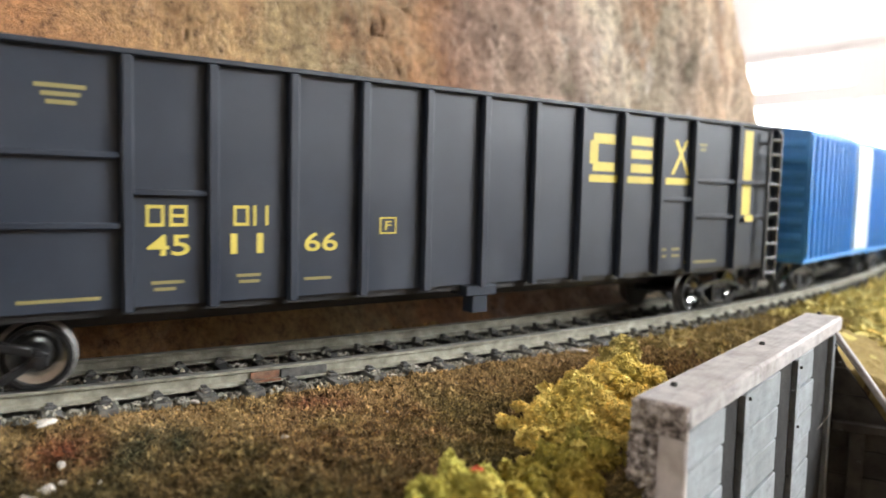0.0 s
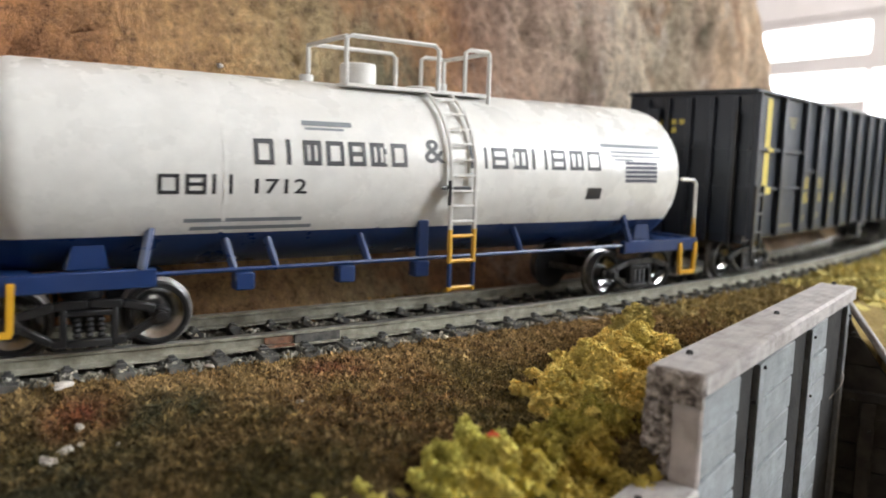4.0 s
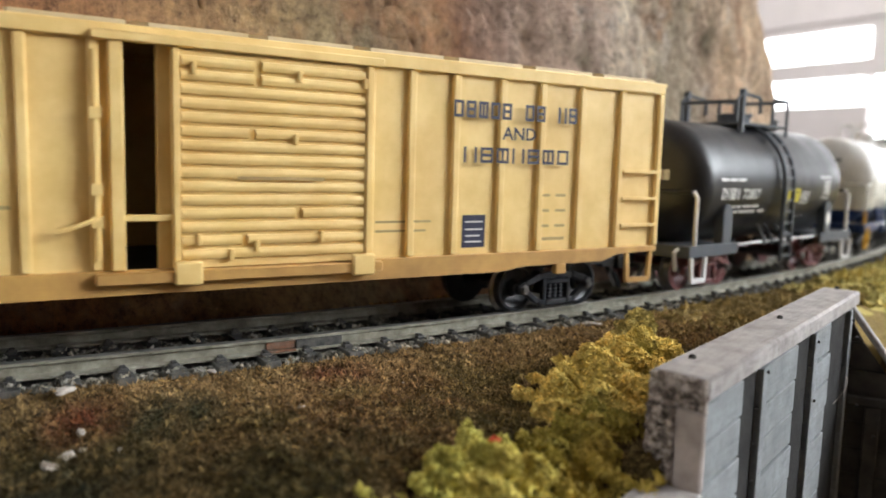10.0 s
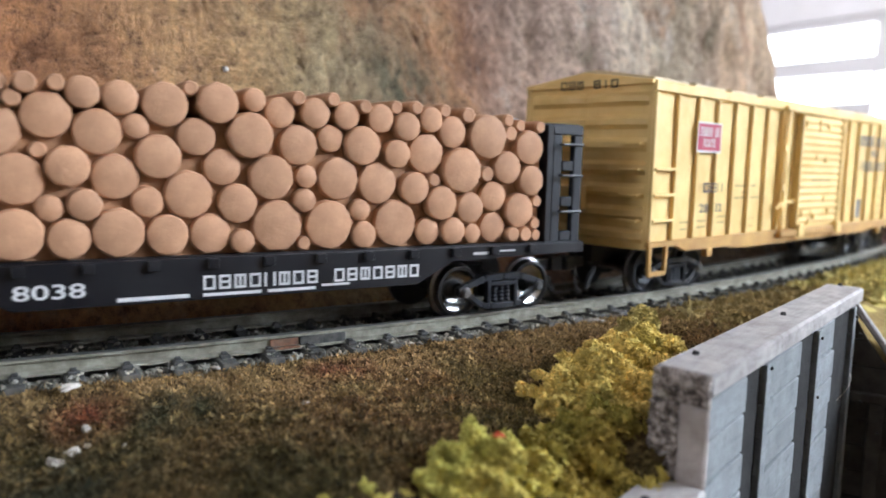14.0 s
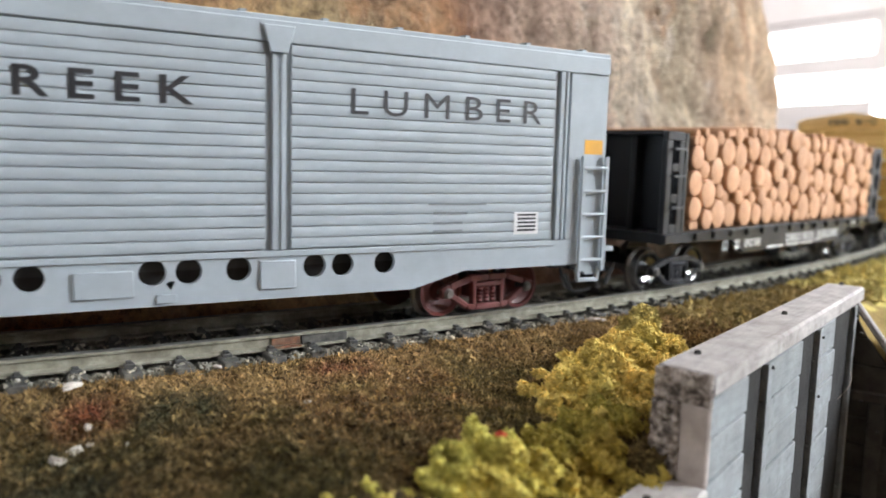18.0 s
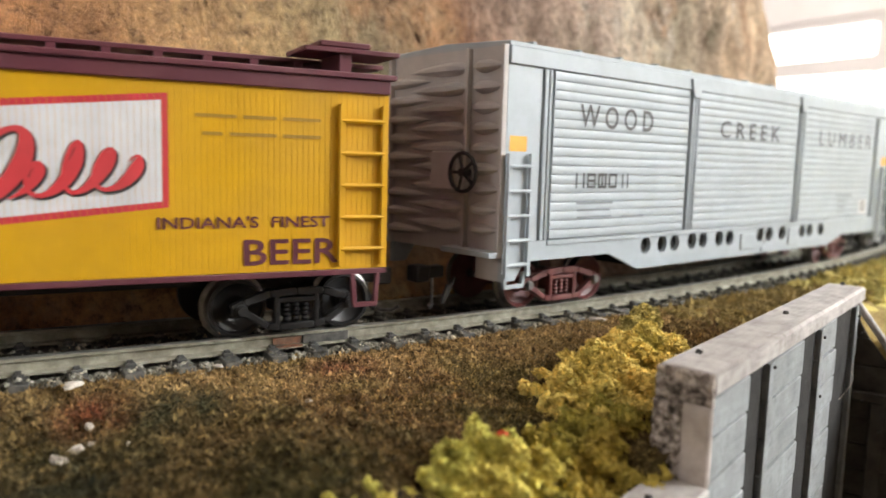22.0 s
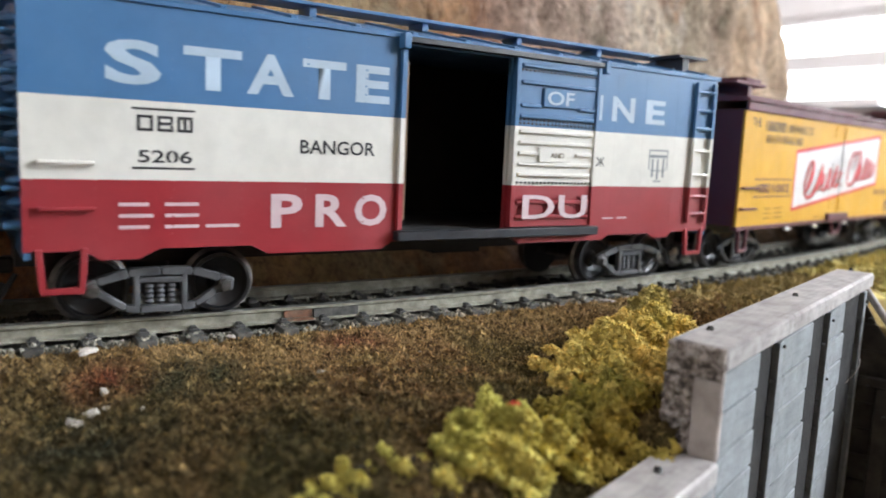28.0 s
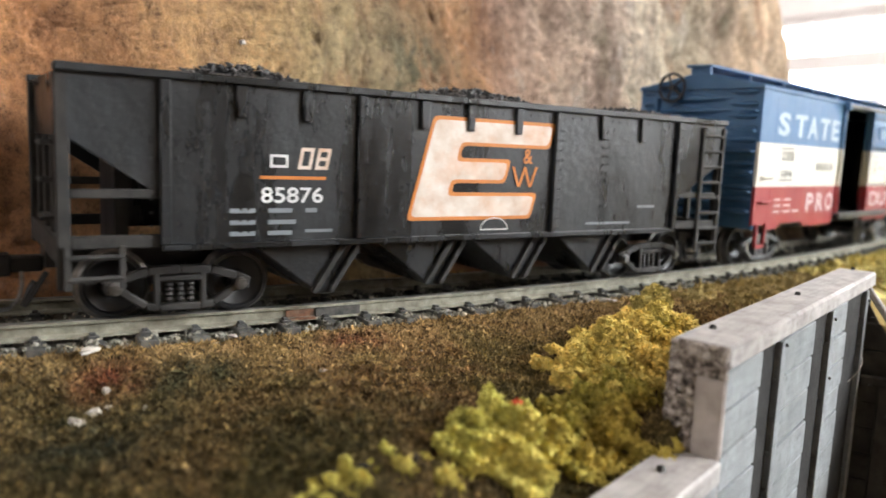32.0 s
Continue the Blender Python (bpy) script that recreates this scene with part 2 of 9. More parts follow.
ROCK = rock_material()
PATCH = [(0.30, (0.0531, 0.0546, 0.0166)), (0.40, (0.124, 0.099, 0.0301)), (0.49, (0.196, 0.117, 0.0453)), (0.57, (0.265, 0.133, 0.0604)), (0.64, (0.151, 0.102, 0.0362)), (0.74, (0.0796, 0.082, 0.0257))]
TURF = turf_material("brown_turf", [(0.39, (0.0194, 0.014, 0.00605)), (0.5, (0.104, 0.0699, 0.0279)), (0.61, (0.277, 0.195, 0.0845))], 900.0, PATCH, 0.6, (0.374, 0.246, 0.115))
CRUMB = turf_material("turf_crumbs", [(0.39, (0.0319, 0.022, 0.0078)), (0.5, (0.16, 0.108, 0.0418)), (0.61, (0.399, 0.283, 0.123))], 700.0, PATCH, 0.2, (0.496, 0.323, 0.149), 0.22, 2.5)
GOLDEN = turf_material("golden_grass_foam", [(0.30, (0.0867, 0.0623, 0.0233)), (0.5, (0.287, 0.211, 0.0743)), (0.68, (0.49, 0.374, 0.163))], 700.0,
                       [(0.36, (0.174, 0.117, 0.0512)), (0.5, (0.317, 0.226, 0.0884)), (0.65, (0.433, 0.327, 0.128))], 0.3, None, 0.5, 1.6)
GRASS = turf_material("yellow_grass_foam", [(0.30, (0.213, 0.175, 0.0532)), (0.5, (0.547, 0.457, 0.152)), (0.68, (0.791, 0.684, 0.289))], 700.0,
                      [(0.36, (0.396, 0.274, 0.0913)), (0.5, (0.578, 0.457, 0.152)), (0.65, (0.669, 0.608, 0.228))], 0.3, None, 0.5, 1.6)
OLIVE = turf_material("olive_foam", [(0.30, (0.209, 0.152, 0.0369)), (0.5, (0.777, 0.582, 0.169)), (0.68, (1.13, 0.911, 0.308))], 600.0,
                      [(0.34, (0.358, 0.363, 0.0919)), (0.44, (0.694, 0.536, 0.14)), (0.54, (0.883, 0.595, 0.152)), (0.66, (1.01, 0.792, 0.23))], 0.2, None, 0.72, 1.3)
LIME = turf_material("lime_foam", [(0.30, (0.201, 0.177, 0.0385)), (0.5, (0.549, 0.495, 0.115)), (0.68, (0.809, 0.726, 0.212))], 600.0,
                     [(0.34, (0.277, 0.279, 0.0673)), (0.46, (0.549, 0.495, 0.115)), (0.56, (0.643, 0.466, 0.115)), (0.66, (0.734, 0.634, 0.174))], 0.2, None, 0.72, 1.3)
MOSSY = turf_material("green_olive_foam", [(0.30, (0.124, 0.109, 0.0246)), (0.5, (0.41, 0.344, 0.0714)), (0.68, (0.658, 0.534, 0.123))], 600.0,
                      [(0.34, (0.185, 0.188, 0.0408)), (0.46, (0.391, 0.325, 0.0714)), (0.56, (0.493, 0.325, 0.0714)), (0.66, (0.575, 0.434, 0.102))], 0.2, None, 0.72, 1.3)
BALLAST = turf_material("grey_ballast", [(0.30, (0.0747, 0.0736, 0.0646)), (0.5, (0.254, 0.243, 0.208)), (0.68, (0.538, 0.515, 0.46))], 800.0,
                        [(0.36, (0.105, 0.103, 0.0891)), (0.5, (0.239, 0.228, 0.187)), (0.64, (0.359, 0.316, 0.245))], 0.4, None, 0.3)
RAIL = surface("weathered_rail", [(0.30, (0.176, 0.166, 0.124)), (0.5, (0.27, 0.259, 0.202)), (0.7, (0.392, 0.379, 0.305))], 420.0, 0.6, 0.1, 0.10, 1300.0, (0.101, 0.0825, 0.0585), 170.0, 0.8)
RAILTOP = surface("worn_rail_head", [(0.35, (0.30, 0.29, 0.26)), (0.65, (0.46, 0.45, 0.41))], 500.0, 0.4, 0.75)
RUST = surface("rust", [(0.35, (0.10, 0.035, 0.016)), (0.65, (0.24, 0.10, 0.045))], 900.0, 0.7, 0.1, 0.15, 900.0, (0.20, 0.18, 0.14), 300.0, 0.6)
TIE = surface("tie_plastic", [(0.3, (0.0358, 0.0358, 0.0367)), (0.7, (0.112, 0.11, 0.102))], 600.0, 0.85, 0, 0.12, 1200.0, (0.276, 0.26, 0.224), 260.0, 0.75, spread=0.45)
BIT = surface("pale_plaster_chip", [(0.35, (0.36, 0.32, 0.27)), (0.65, (0.66, 0.61, 0.55))], 700.0, 0.85, 0, 0.2)
STEM = surface("dry_tan_stem", [(0.35, (0.26, 0.18, 0.08)), (0.65, (0.40, 0.30, 0.16))], 700.0, 0.85, 0, 0.2)
WOOD = surface("grey_weathered_wood", [(0.30, (0.201, 0.215, 0.224)), (0.5, (0.28, 0.3, 0.312)), (0.7, (0.34, 0.365, 0.381))], 420.0, 0.85, 0, 0.22, 1300.0, (0.121, 0.125, 0.125), 210.0, 0.6, spread=0.12)


def along_grain(m, amount):
    """Streaks along the boards over a wood material."""
    nt = m.node_tree
    bsdf = nt.nodes["Principled BSDF"]
    vec = nt.nodes.new("ShaderNodeTexCoord").outputs["Object"]
    mp = nt.nodes.new("ShaderNodeMapping")
    mp.inputs["Scale"].default_value = (0.10, 1.0, 1.0)
    nt.links.new(vec, mp.inputs["Vector"])
    f = ramp(nt, tex_noise(nt, mp.outputs[0], 1100.0, 7.0, 0.7), [(0.34, (1 - amount,) * 3), (0.5, (1.0,) * 3), (0.66, (1 + amount * 0.4,) * 3)])
    plain = bsdf.inputs["Base Color"].links[0].from_socket
    nt.links.new(mix(nt, 1.0, plain, f, "MULTIPLY"), bsdf.inputs["Base Color"])


along_grain(WOOD, 0.16)
CAPWOOD = surface("pale_cap_wood", [(0.30, (0.301, 0.276, 0.265)), (0.5, (0.41, 0.385, 0.372)), (0.7, (0.481, 0.451, 0.439))], 330.0, 0.8, 0, 0.16, 1500.0, (0.205, 0.174, 0.156), 90.0, 0.45)
along_grain(CAPWOOD, 0.22)
# near-black wood: the slots' shade put into the colour; twigs share it
DARKWOOD = surface("slot_shade_and_twig_wood", [(0.30, (0.005, 0.0045, 0.004)), (0.7, (0.0175, 0.016, 0.015))], 260.0, 0.95, 0, 0.10, 900.0, spread=0.2)
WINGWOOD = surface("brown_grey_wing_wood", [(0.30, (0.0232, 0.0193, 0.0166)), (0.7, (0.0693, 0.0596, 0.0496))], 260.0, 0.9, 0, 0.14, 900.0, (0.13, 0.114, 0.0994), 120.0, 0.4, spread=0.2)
ENDGRAIN = surface("rough_end_grain", [(0.36, (0.07, 0.055, 0.045)), (0.48, (0.30, 0.25, 0.22)), (0.62, (0.62, 0.56, 0.52))], 900.0, 0.95, 0, 0.9, 700.0)
ENDPALE = surface("pale_end_grain", [(0.30, (0.34, 0.29, 0.26)), (0.7, (0.54, 0.48, 0.45))], 300.0, 0.9, 0, 0.2, 700.0)
NAIL = surface("black_nail", [(0.3, (0.02, 0.02, 0.02)), (0.7, (0.06, 0.055, 0.05))], 900.0, 0.6, 0.5)
PLASTER = surface("room_wall_paint", [(0.3, (0.80, 0.79, 0.78)), (0.7, (0.86, 0.85, 0.84))], 6.0, 0.9)
# for the unseen south wall, made dark to cut the bounced light
UNSEENDARK = surface("dark_unseen_wall", [(0.3, (0.20, 0.15, 0.11)), (0.7, (0.30, 0.23, 0.17))], 8.0, 0.7)
EASTWALL = surface("warm_grey_wall_paint", [(0.3, (0.56, 0.52, 0.51)), (0.7, (0.62, 0.575, 0.565))], 6.0, 0.9)
CEILING = surface("room_ceiling_paint", [(0.3, (0.74, 0.70, 0.67)), (0.7, (0.80, 0.76, 0.73))], 5.0, 0.9)
FLOORING = surface("room_floor_carpet", [(0.3, (0.16, 0.14, 0.12)), (0.7, (0.26, 0.23, 0.20))], 40.0, 0.95)
BENCH = surface("bench_timber", [(0.3, (0.28, 0.20, 0.12)), (0.7, (0.40, 0.29, 0.18))], 30.0, 0.7)
DAYLIGHT = glow("daylight_behind_glass", (0.97, 0.985, 1.0), 6.0)
TUBE = glow("added_lamp_diffuser", (1.0, 0.97, 0.92), 5.0)

CHROME = surface("polished_wheel_metal", [(0.35, (0.52, 0.52, 0.51)), (0.65, (0.72, 0.72, 0.71))], 500.0, 0.2, 1.0)
STEEL = surface("wheel_steel", [(0.35, (0.176, 0.172, 0.168)), (0.65, (0.36, 0.352, 0.344))], 500.0, 0.42, 1.0)
BLACKPLASTIC = surface("black_plastic", [(0.35, (0.007, 0.007, 0.0077)), (0.65, (0.014, 0.014, 0.0154))], 400.0, 0.42, 0, 0.03, 2500.0, (0.035, 0.0329, 0.0301), 150.0, 0.3)
GREYPLASTIC = surface("grey_truck_plastic", [(0.35, (0.0759, 0.0787, 0.0828)), (0.65, (0.138, 0.142, 0.149))], 400.0, 0.5, 0, 0.05, 2000.0, (0.069, 0.0621, 0.0552), 150.0, 0.5)
DARKTRUCK = surface("blue_black_truck_plastic", [(0.35, (0.0128, 0.0144, 0.0192)), (0.65, (0.0256, 0.0288, 0.0368))], 400.0, 0.4, 0, 0.05, 2000.0, (0.048, 0.044, 0.04), 150.0, 0.4)
DUSTYTRUCK = surface("dusty_truck_plastic", [(0.35, (0.0121, 0.0113, 0.0106)), (0.65, (0.0303, 0.0281, 0.0264))], 400.0, 0.6, 0, 0.06, 2000.0, (0.0688, 0.0624, 0.0565), 150.0, 0.6)
OXIDE = surface("oxide_red_plastic", [(0.35, (0.11, 0.028, 0.026)), (0.65, (0.17, 0.045, 0.042))], 400.0, 0.5, 0, 0.03, 2000.0, (0.20, 0.12, 0.11), 150.0, 0.3)
GONDOLA = paint("charcoal_paint", (0.023, 0.030, 0.044), 0.42, (0.035, 0.038, 0.045), 0.12)
DIMYELLOW = paint("faint_yellow_marking", (0.26, 0.22, 0.08), 0.5)
YELLOWMARK = paint("yellow_marking", (0.62, 0.50, 0.09), 0.5, (0.2, 0.17, 0.06), 0.2)
WHITETANK = paint("white_tank_paint", (0.74, 0.73, 0.70), 0.3, (0.55, 0.52, 0.47), 0.25)
BLUETANK = paint("navy_tank_paint", (0.008, 0.030, 0.115), 0.35, (0.05, 0.06, 0.1), 0.2)
SAFETY = paint("safety_yellow", (0.65, 0.35, 0.015), 0.4)
BLACKTANK = surface("black_tank_paint", [(0.35, (0.007, 0.007, 0.009)), (0.65, (0.014, 0.014, 0.017))], 300.0, 0.40, 0, 0.015, 2500.0, (0.03, 0.03, 0.034), 120.0, 0.3)
SLATE = paint("slate_grey_paint", (0.06, 0.07, 0.085), 0.5, (0.15, 0.15, 0.15), 0.25)
NAVYBLACK = paint("navy_black_paint", (0.006, 0.0072, 0.013), 0.5, (0.018, 0.018, 0.0228), 0.15)
WHITEPLASTIC = paint("white_plastic", (0.72, 0.71, 0.70), 0.4, (0.4, 0.38, 0.36), 0.2)
WHITEINK = paint("white_ink", (0.70, 0.70, 0.70), 0.5, (0.4, 0.4, 0.4), 0.2)
BLACKINK = paint("black_ink", (0.020, 0.020, 0.024), 0.5)
BLUEINK = paint("blue_ink", (0.030, 0.032, 0.065), 0.5)
PALEINK = paint("faint_brown_print", (0.50, 0.35, 0.14), 0.6)
GREYINK = paint("faint_grey_print", (0.20, 0.22, 0.24), 0.6)
AMBERINK = paint("faint_amber_print", (0.36, 0.20, 0.02), 0.6)
WORNBLUE = paint("worn_white_on_blue", (0.40, 0.50, 0.60), 0.6)
WORNRED = paint("worn_white_on_red", (0.60, 0.46, 0.48), 0.6)
FADEDINK = paint("faded_ink", (0.12, 0.0832, 0.042), 0.6)
BUFF = surface("weathered_yellow_paint", [(0.35, (0.807, 0.57, 0.207)), (0.65, (0.905, 0.665, 0.275))], 150.0, 0.5, 0, 0.03, 2000.0, (0.603, 0.335, 0.0875), 60.0, 0.4)
BUFFDIRT = surface("dusty_yellow_sill", [(0.35, (0.431, 0.242, 0.0693)), (0.65, (0.604, 0.358, 0.1))], 150.0, 0.6, 0, 0.03, 2000.0, (0.323, 0.155, 0.0462), 60.0, 0.5)
ROOFGREY = surface("dusty_buff_roof", [(0.35, (0.56, 0.43, 0.24)), (0.65, (0.68, 0.55, 0.34))], 200.0, 0.5, 0.1, 0.03)
MAGENTA = paint("crimson_panel", (0.42, 0.012, 0.06), 0.45)
DECKBLACK = paint("black_deck_paint", (0.0066, 0.0066, 0.0096), 0.4, (0.0275, 0.0275, 0.03), 0.2)
LOGEND = surface("sawn_log_end", [(0.35, (0.528, 0.287, 0.155)), (0.65, (0.645, 0.36, 0.2))], 350.0, 0.75, 0, 0.10, 1400.0, (0.47, 0.253, 0.138), 200.0, 0.4, spread=0.16)
BARK = surface("log_bark", [(0.35, (0.325, 0.172, 0.09)), (0.65, (0.475, 0.265, 0.14))], 400.0, 0.9, 0, 0.1, 900.0)
SILVER = paint("pale_grey_paint", (0.372, 0.420, 0.457), 0.5, (0.278, 0.299, 0.321), 0.35)
SILVEREND = paint("dusty_grey_end", (0.483, 0.45, 0.431), 0.55, (0.276, 0.234, 0.212), 0.35)
ORANGE = paint("amber_panel", (0.72, 0.36, 0.02), 0.5)
REEFER = paint("golden_yellow_paint", (0.66, 0.36, 0.012), 0.42, (0.45, 0.25, 0.03), 0.25)
MAROON = paint("maroon_paint", (0.115, 0.0297, 0.0432), 0.45, (0.189, 0.081, 0.081), 0.3)
PANELWHITE = paint("billboard_white", (0.70, 0.69, 0.70), 0.45)
BILLRED = paint("billboard_red", (0.60, 0.05, 0.06), 0.45)
SKYBLUE = paint("steel_blue_paint", (0.055, 0.16, 0.33), 0.42, (0.10, 0.18, 0.28), 0.25)
CREAM = paint("cream_white_paint", (0.70, 0.68, 0.62), 0.42, (0.5, 0.47, 0.40), 0.2)
BRICKRED = paint("crimson_red_paint", (0.30, 0.022, 0.030), 0.42, (0.22, 0.06, 0.06), 0.25)
# near-black: the shade inside the closed cars is put into this colour
DARKINSIDE = paint("shade_dark_interior", (0.012, 0.011, 0.011), 0.8)
INSIDEWOOD = paint("inner_lining_wood", (0.20, 0.12, 0.06), 0.7)
def smeared_black():
    m = surface("weathered_hopper_black", [(0.30, (0.004, 0.004, 0.0045)), (0.7, (0.009, 0.0092, 0.010))], 260.0, 0.34, 0, 0.16, 480.0)
    nt = m.node_tree
    bsdf = nt.nodes["Principled BSDF"]
    vec = nt.nodes.new("ShaderNodeTexCoord").outputs["Object"]
    mp = nt.nodes.new("ShaderNodeMapping")
    mp.inputs["Scale"].default_value = (1.0, 1.0, 0.22)
    nt.links.new(vec, mp.inputs["Vector"])
    f = tex_noise(nt, mp.outputs[0], 60.0, 7.0, 0.72)
    smear = ramp(nt, f, [(0.38, (0.0, 0.0, 0.0)), (0.50, (0.45,) * 3), (0.64, (1.0,) * 3)])
    plain = bsdf.inputs["Base Color"].links[0].from_socket
    dust = mix(nt, smear, plain, (0.026, 0.029, 0.033))
    rusty = ramp(nt, tex_noise(nt, vec, 60.0, 7.0, 0.75), [(0.58, (0, 0, 0)), (0.74, (0.5,) * 3)])
    nt.links.new(mix(nt, rusty, dust, (0.038, 0.024, 0.016)), bsdf.inputs["Base Color"])
    nt.links.new(ramp(nt, f, [(0.40, (0.16,) * 3), (0.56, (0.40,) * 3)]), bsdf.inputs["Roughness"])
    return m


HOPPER = smeared_black()
HOPPERDUST = surface("dusty_hopper_frame", [(0.35, (0.0115, 0.0112, 0.0108)), (0.65, (0.0346, 0.0313, 0.0291))], 300.0, 0.8, 0, 0.1, 900.0, (0.0694, 0.0624, 0.056), 120.0, 0.4)
COAL = surface("coal_lumps", [(0.35, (0.01, 0.01, 0.011)), (0.65, (0.035, 0.035, 0.038))], 900.0, 0.4, 0, 0.2)
LOGOWHITE = surface("worn_logo_white", [(0.35, (0.55, 0.42, 0.33)), (0.65, (0.74, 0.68, 0.62))], 200.0, 0.6, 0, 0.05, 900.0, (0.60, 0.25, 0.08), 160.0, 0.5)
LOGOORANGE = paint("logo_orange", (0.62, 0.20, 0.03), 0.6, (0.3, 0.15, 0.06), 0.35)
# window glare is put into both blues: brightened body, door paled as overexposed
BOXBLUE = paint("glare_bright_blue_paint", (0.07, 0.33, 0.80), 0.4, (0.10, 0.25, 0.55), 0.2)
BOXWHITE = paint("overexposed_blue_panel", (0.55, 0.66, 0.78), 0.4)


# ---- building helpers (all lengths in mm) ----
def box(bm, x0, x1, y0, y1, z0, z1, mi=0):
    v = [bm.verts.new((x, y, z)) for x in (x0, x1) for y in (y0, y1) for z in (z0, z1)]
    for q in ((0, 1, 3, 2), (4, 6, 7, 5), (0, 4, 5, 1), (2, 3, 7, 6), (0, 2, 6, 4), (1, 5, 7, 3)):
        bm.faces.new([v[i] for i in q]).material_index = mi


def prism(bm, poly, axis, a0, a1, mi=0):
    """A polygon, given in the two other axes in order, pushed from a0 to a1 along axis."""
    def at(p, a):
        return {"x": (a, p[0], p[1]), "y": (p[0], a, p[1]), "z": (p[0], p[1], a)}[axis]
    lo = [bm.verts.new(at(p, a0)) for p in poly]
    hi = [bm.verts.new(at(p, a1)) for p in poly]
    n = len(poly)
    faces = [bm.faces.new(lo), bm.faces.new(hi)] + [bm.faces.new((lo[i], lo[(i + 1) % n], hi[(i + 1) % n], hi[i])) for i in range(n)]
    for f in faces:
        f.material_index = mi


def bar(bm, x0, z0, x1, z1, w, y0, y1, mi=0):
    """A flat bar in the plane of a side, from one point to another."""
    dx, dz = x1 - x0, z1 - z0
    n = math.hypot(dx, dz) or 1
    px, pz = -dz / n * w / 2, dx / n * w / 2
    prism(bm, [(x0 + px, z0 + pz), (x1 + px, z1 + pz), (x1 - px, z1 - pz), (x0 - px, z0 - pz)], "y", y0, y1, mi)


def rod(bm, a, b, r, seg=6, r2=None, mi=0):
    a, b = Vector(a), Vector(b)
    q = (b - a).to_track_quat("Z", "Y")
    rings = []
    for p, rr in ((a, r), (b, r if r2 is None else r2)):
        rings.append([bm.verts.new(p + q @ Vector((rr * math.cos(i * math.tau / seg), rr * math.sin(i * math.tau / seg), 0))) for i in range(seg)])
    for i in range(seg):
        j = (i + 1) % seg
        bm.faces.new((rings[0][i], rings[0][j], rings[1][j], rings[1][i])).material_index = mi
    bm.faces.new(rings[0][::-1]).material_index = mi
    bm.faces.new(rings[1]).material_index = mi


def wire(bm, pts, r, seg=6, mi=0):
    """A bent wire swept along points, in one piece."""
    pts = [Vector(p) for p in pts]
    rings, up = [], None
    for i, p in enumerate(pts):
        way = (pts[min(i + 1, len(pts) - 1)] - pts[max(i - 1, 0)]).normalized()
        if up is None:
            up = way.orthogonal().normalized()
        else:
            up = (up - way * up.dot(way)).normalized()
        side = way.cross(up)
        rings.append([bm.verts.new(p + (up * math.cos(k * math.tau / seg) + side * math.sin(k * math.tau / seg)) * r) for k in range(seg)])
    for a, b in zip(rings, rings[1:]):
        for k in range(seg):
            bm.faces.new((a[k], a[(k + 1) % seg], b[(k + 1) % seg], b[k])).material_index = mi
    bm.faces.new(rings[0][::-1]).material_index = mi
    bm.faces.new(rings[-1]).material_index = mi


def lathe_x(bm, prof, zc, seg=48, split=None):
    """A body of revolution about the x axis; below the height split it takes the second material."""
    rings = []
    for x, r in prof:
        rings.append([bm.verts.new((x, r * math.sin(i * math.tau / seg), zc + r * math.cos(i * math.tau / seg))) for i in range(seg)])
    for p, q in zip(rings, rings[1:]):
        for i in range(seg):
            j = (i + 1) % seg
            bm.faces.new((p[i], p[j], q[j], q[i]))
    bm.faces.new(rings[0])
    bm.faces.new(rings[-1][::-1])
    if split is not None:
        bmesh.ops.bisect_plane(bm, geom=bm.verts[:] + bm.edges[:] + bm.faces[:], plane_co=(0, 0, split), plane_no=(0, 0, 1))
        for f in bm.faces:
            f.material_index = 1 if f.calc_center_median().z < split else 0


def finish(bm, name, mats, bevel=0.0):
    if bevel:
        bmesh.ops.bevel(bm, geom=bm.edges[:], offset=bevel, segments=1, affect="EDGES", clamp_overlap=True)
    bmesh.ops.recalc_face_normals(bm, faces=bm.faces[:])
    for v in bm.verts:
        v.co *= MM
    me = bpy.data.meshes.new(name)
    bm.to_mesh(me)
    bm.free()
    for m in (mats if isinstance(mats, (list, tuple)) else [mats]):
        me.materials.append(m)
    me.polygons.foreach_set("use_smooth", [True] * len(me.polygons))
    me.set_sharp_from_angle(angle=radians(38))
    return me


def part(name, bm, mats, parent, label="", bevel=0.0):
    ob = new(name, finish(bm, name, mats, bevel))
    ob.parent = parent
    if label:
        tagged(ob, label)
    return ob


def boxes(name, mats, parent, items, label="", bevel=0.0):
    """Boxes, each a part of its own; returns the first."""
    first = None
    for it in items:
        bm = bmesh.new()
        box(bm, *it)
        ob = part(name, bm, mats, parent, label, bevel)
        first = first or ob
    return first


def thing(name, label, category, group="", kind=""):
    return tagged(new(name), label, category, group, kind)


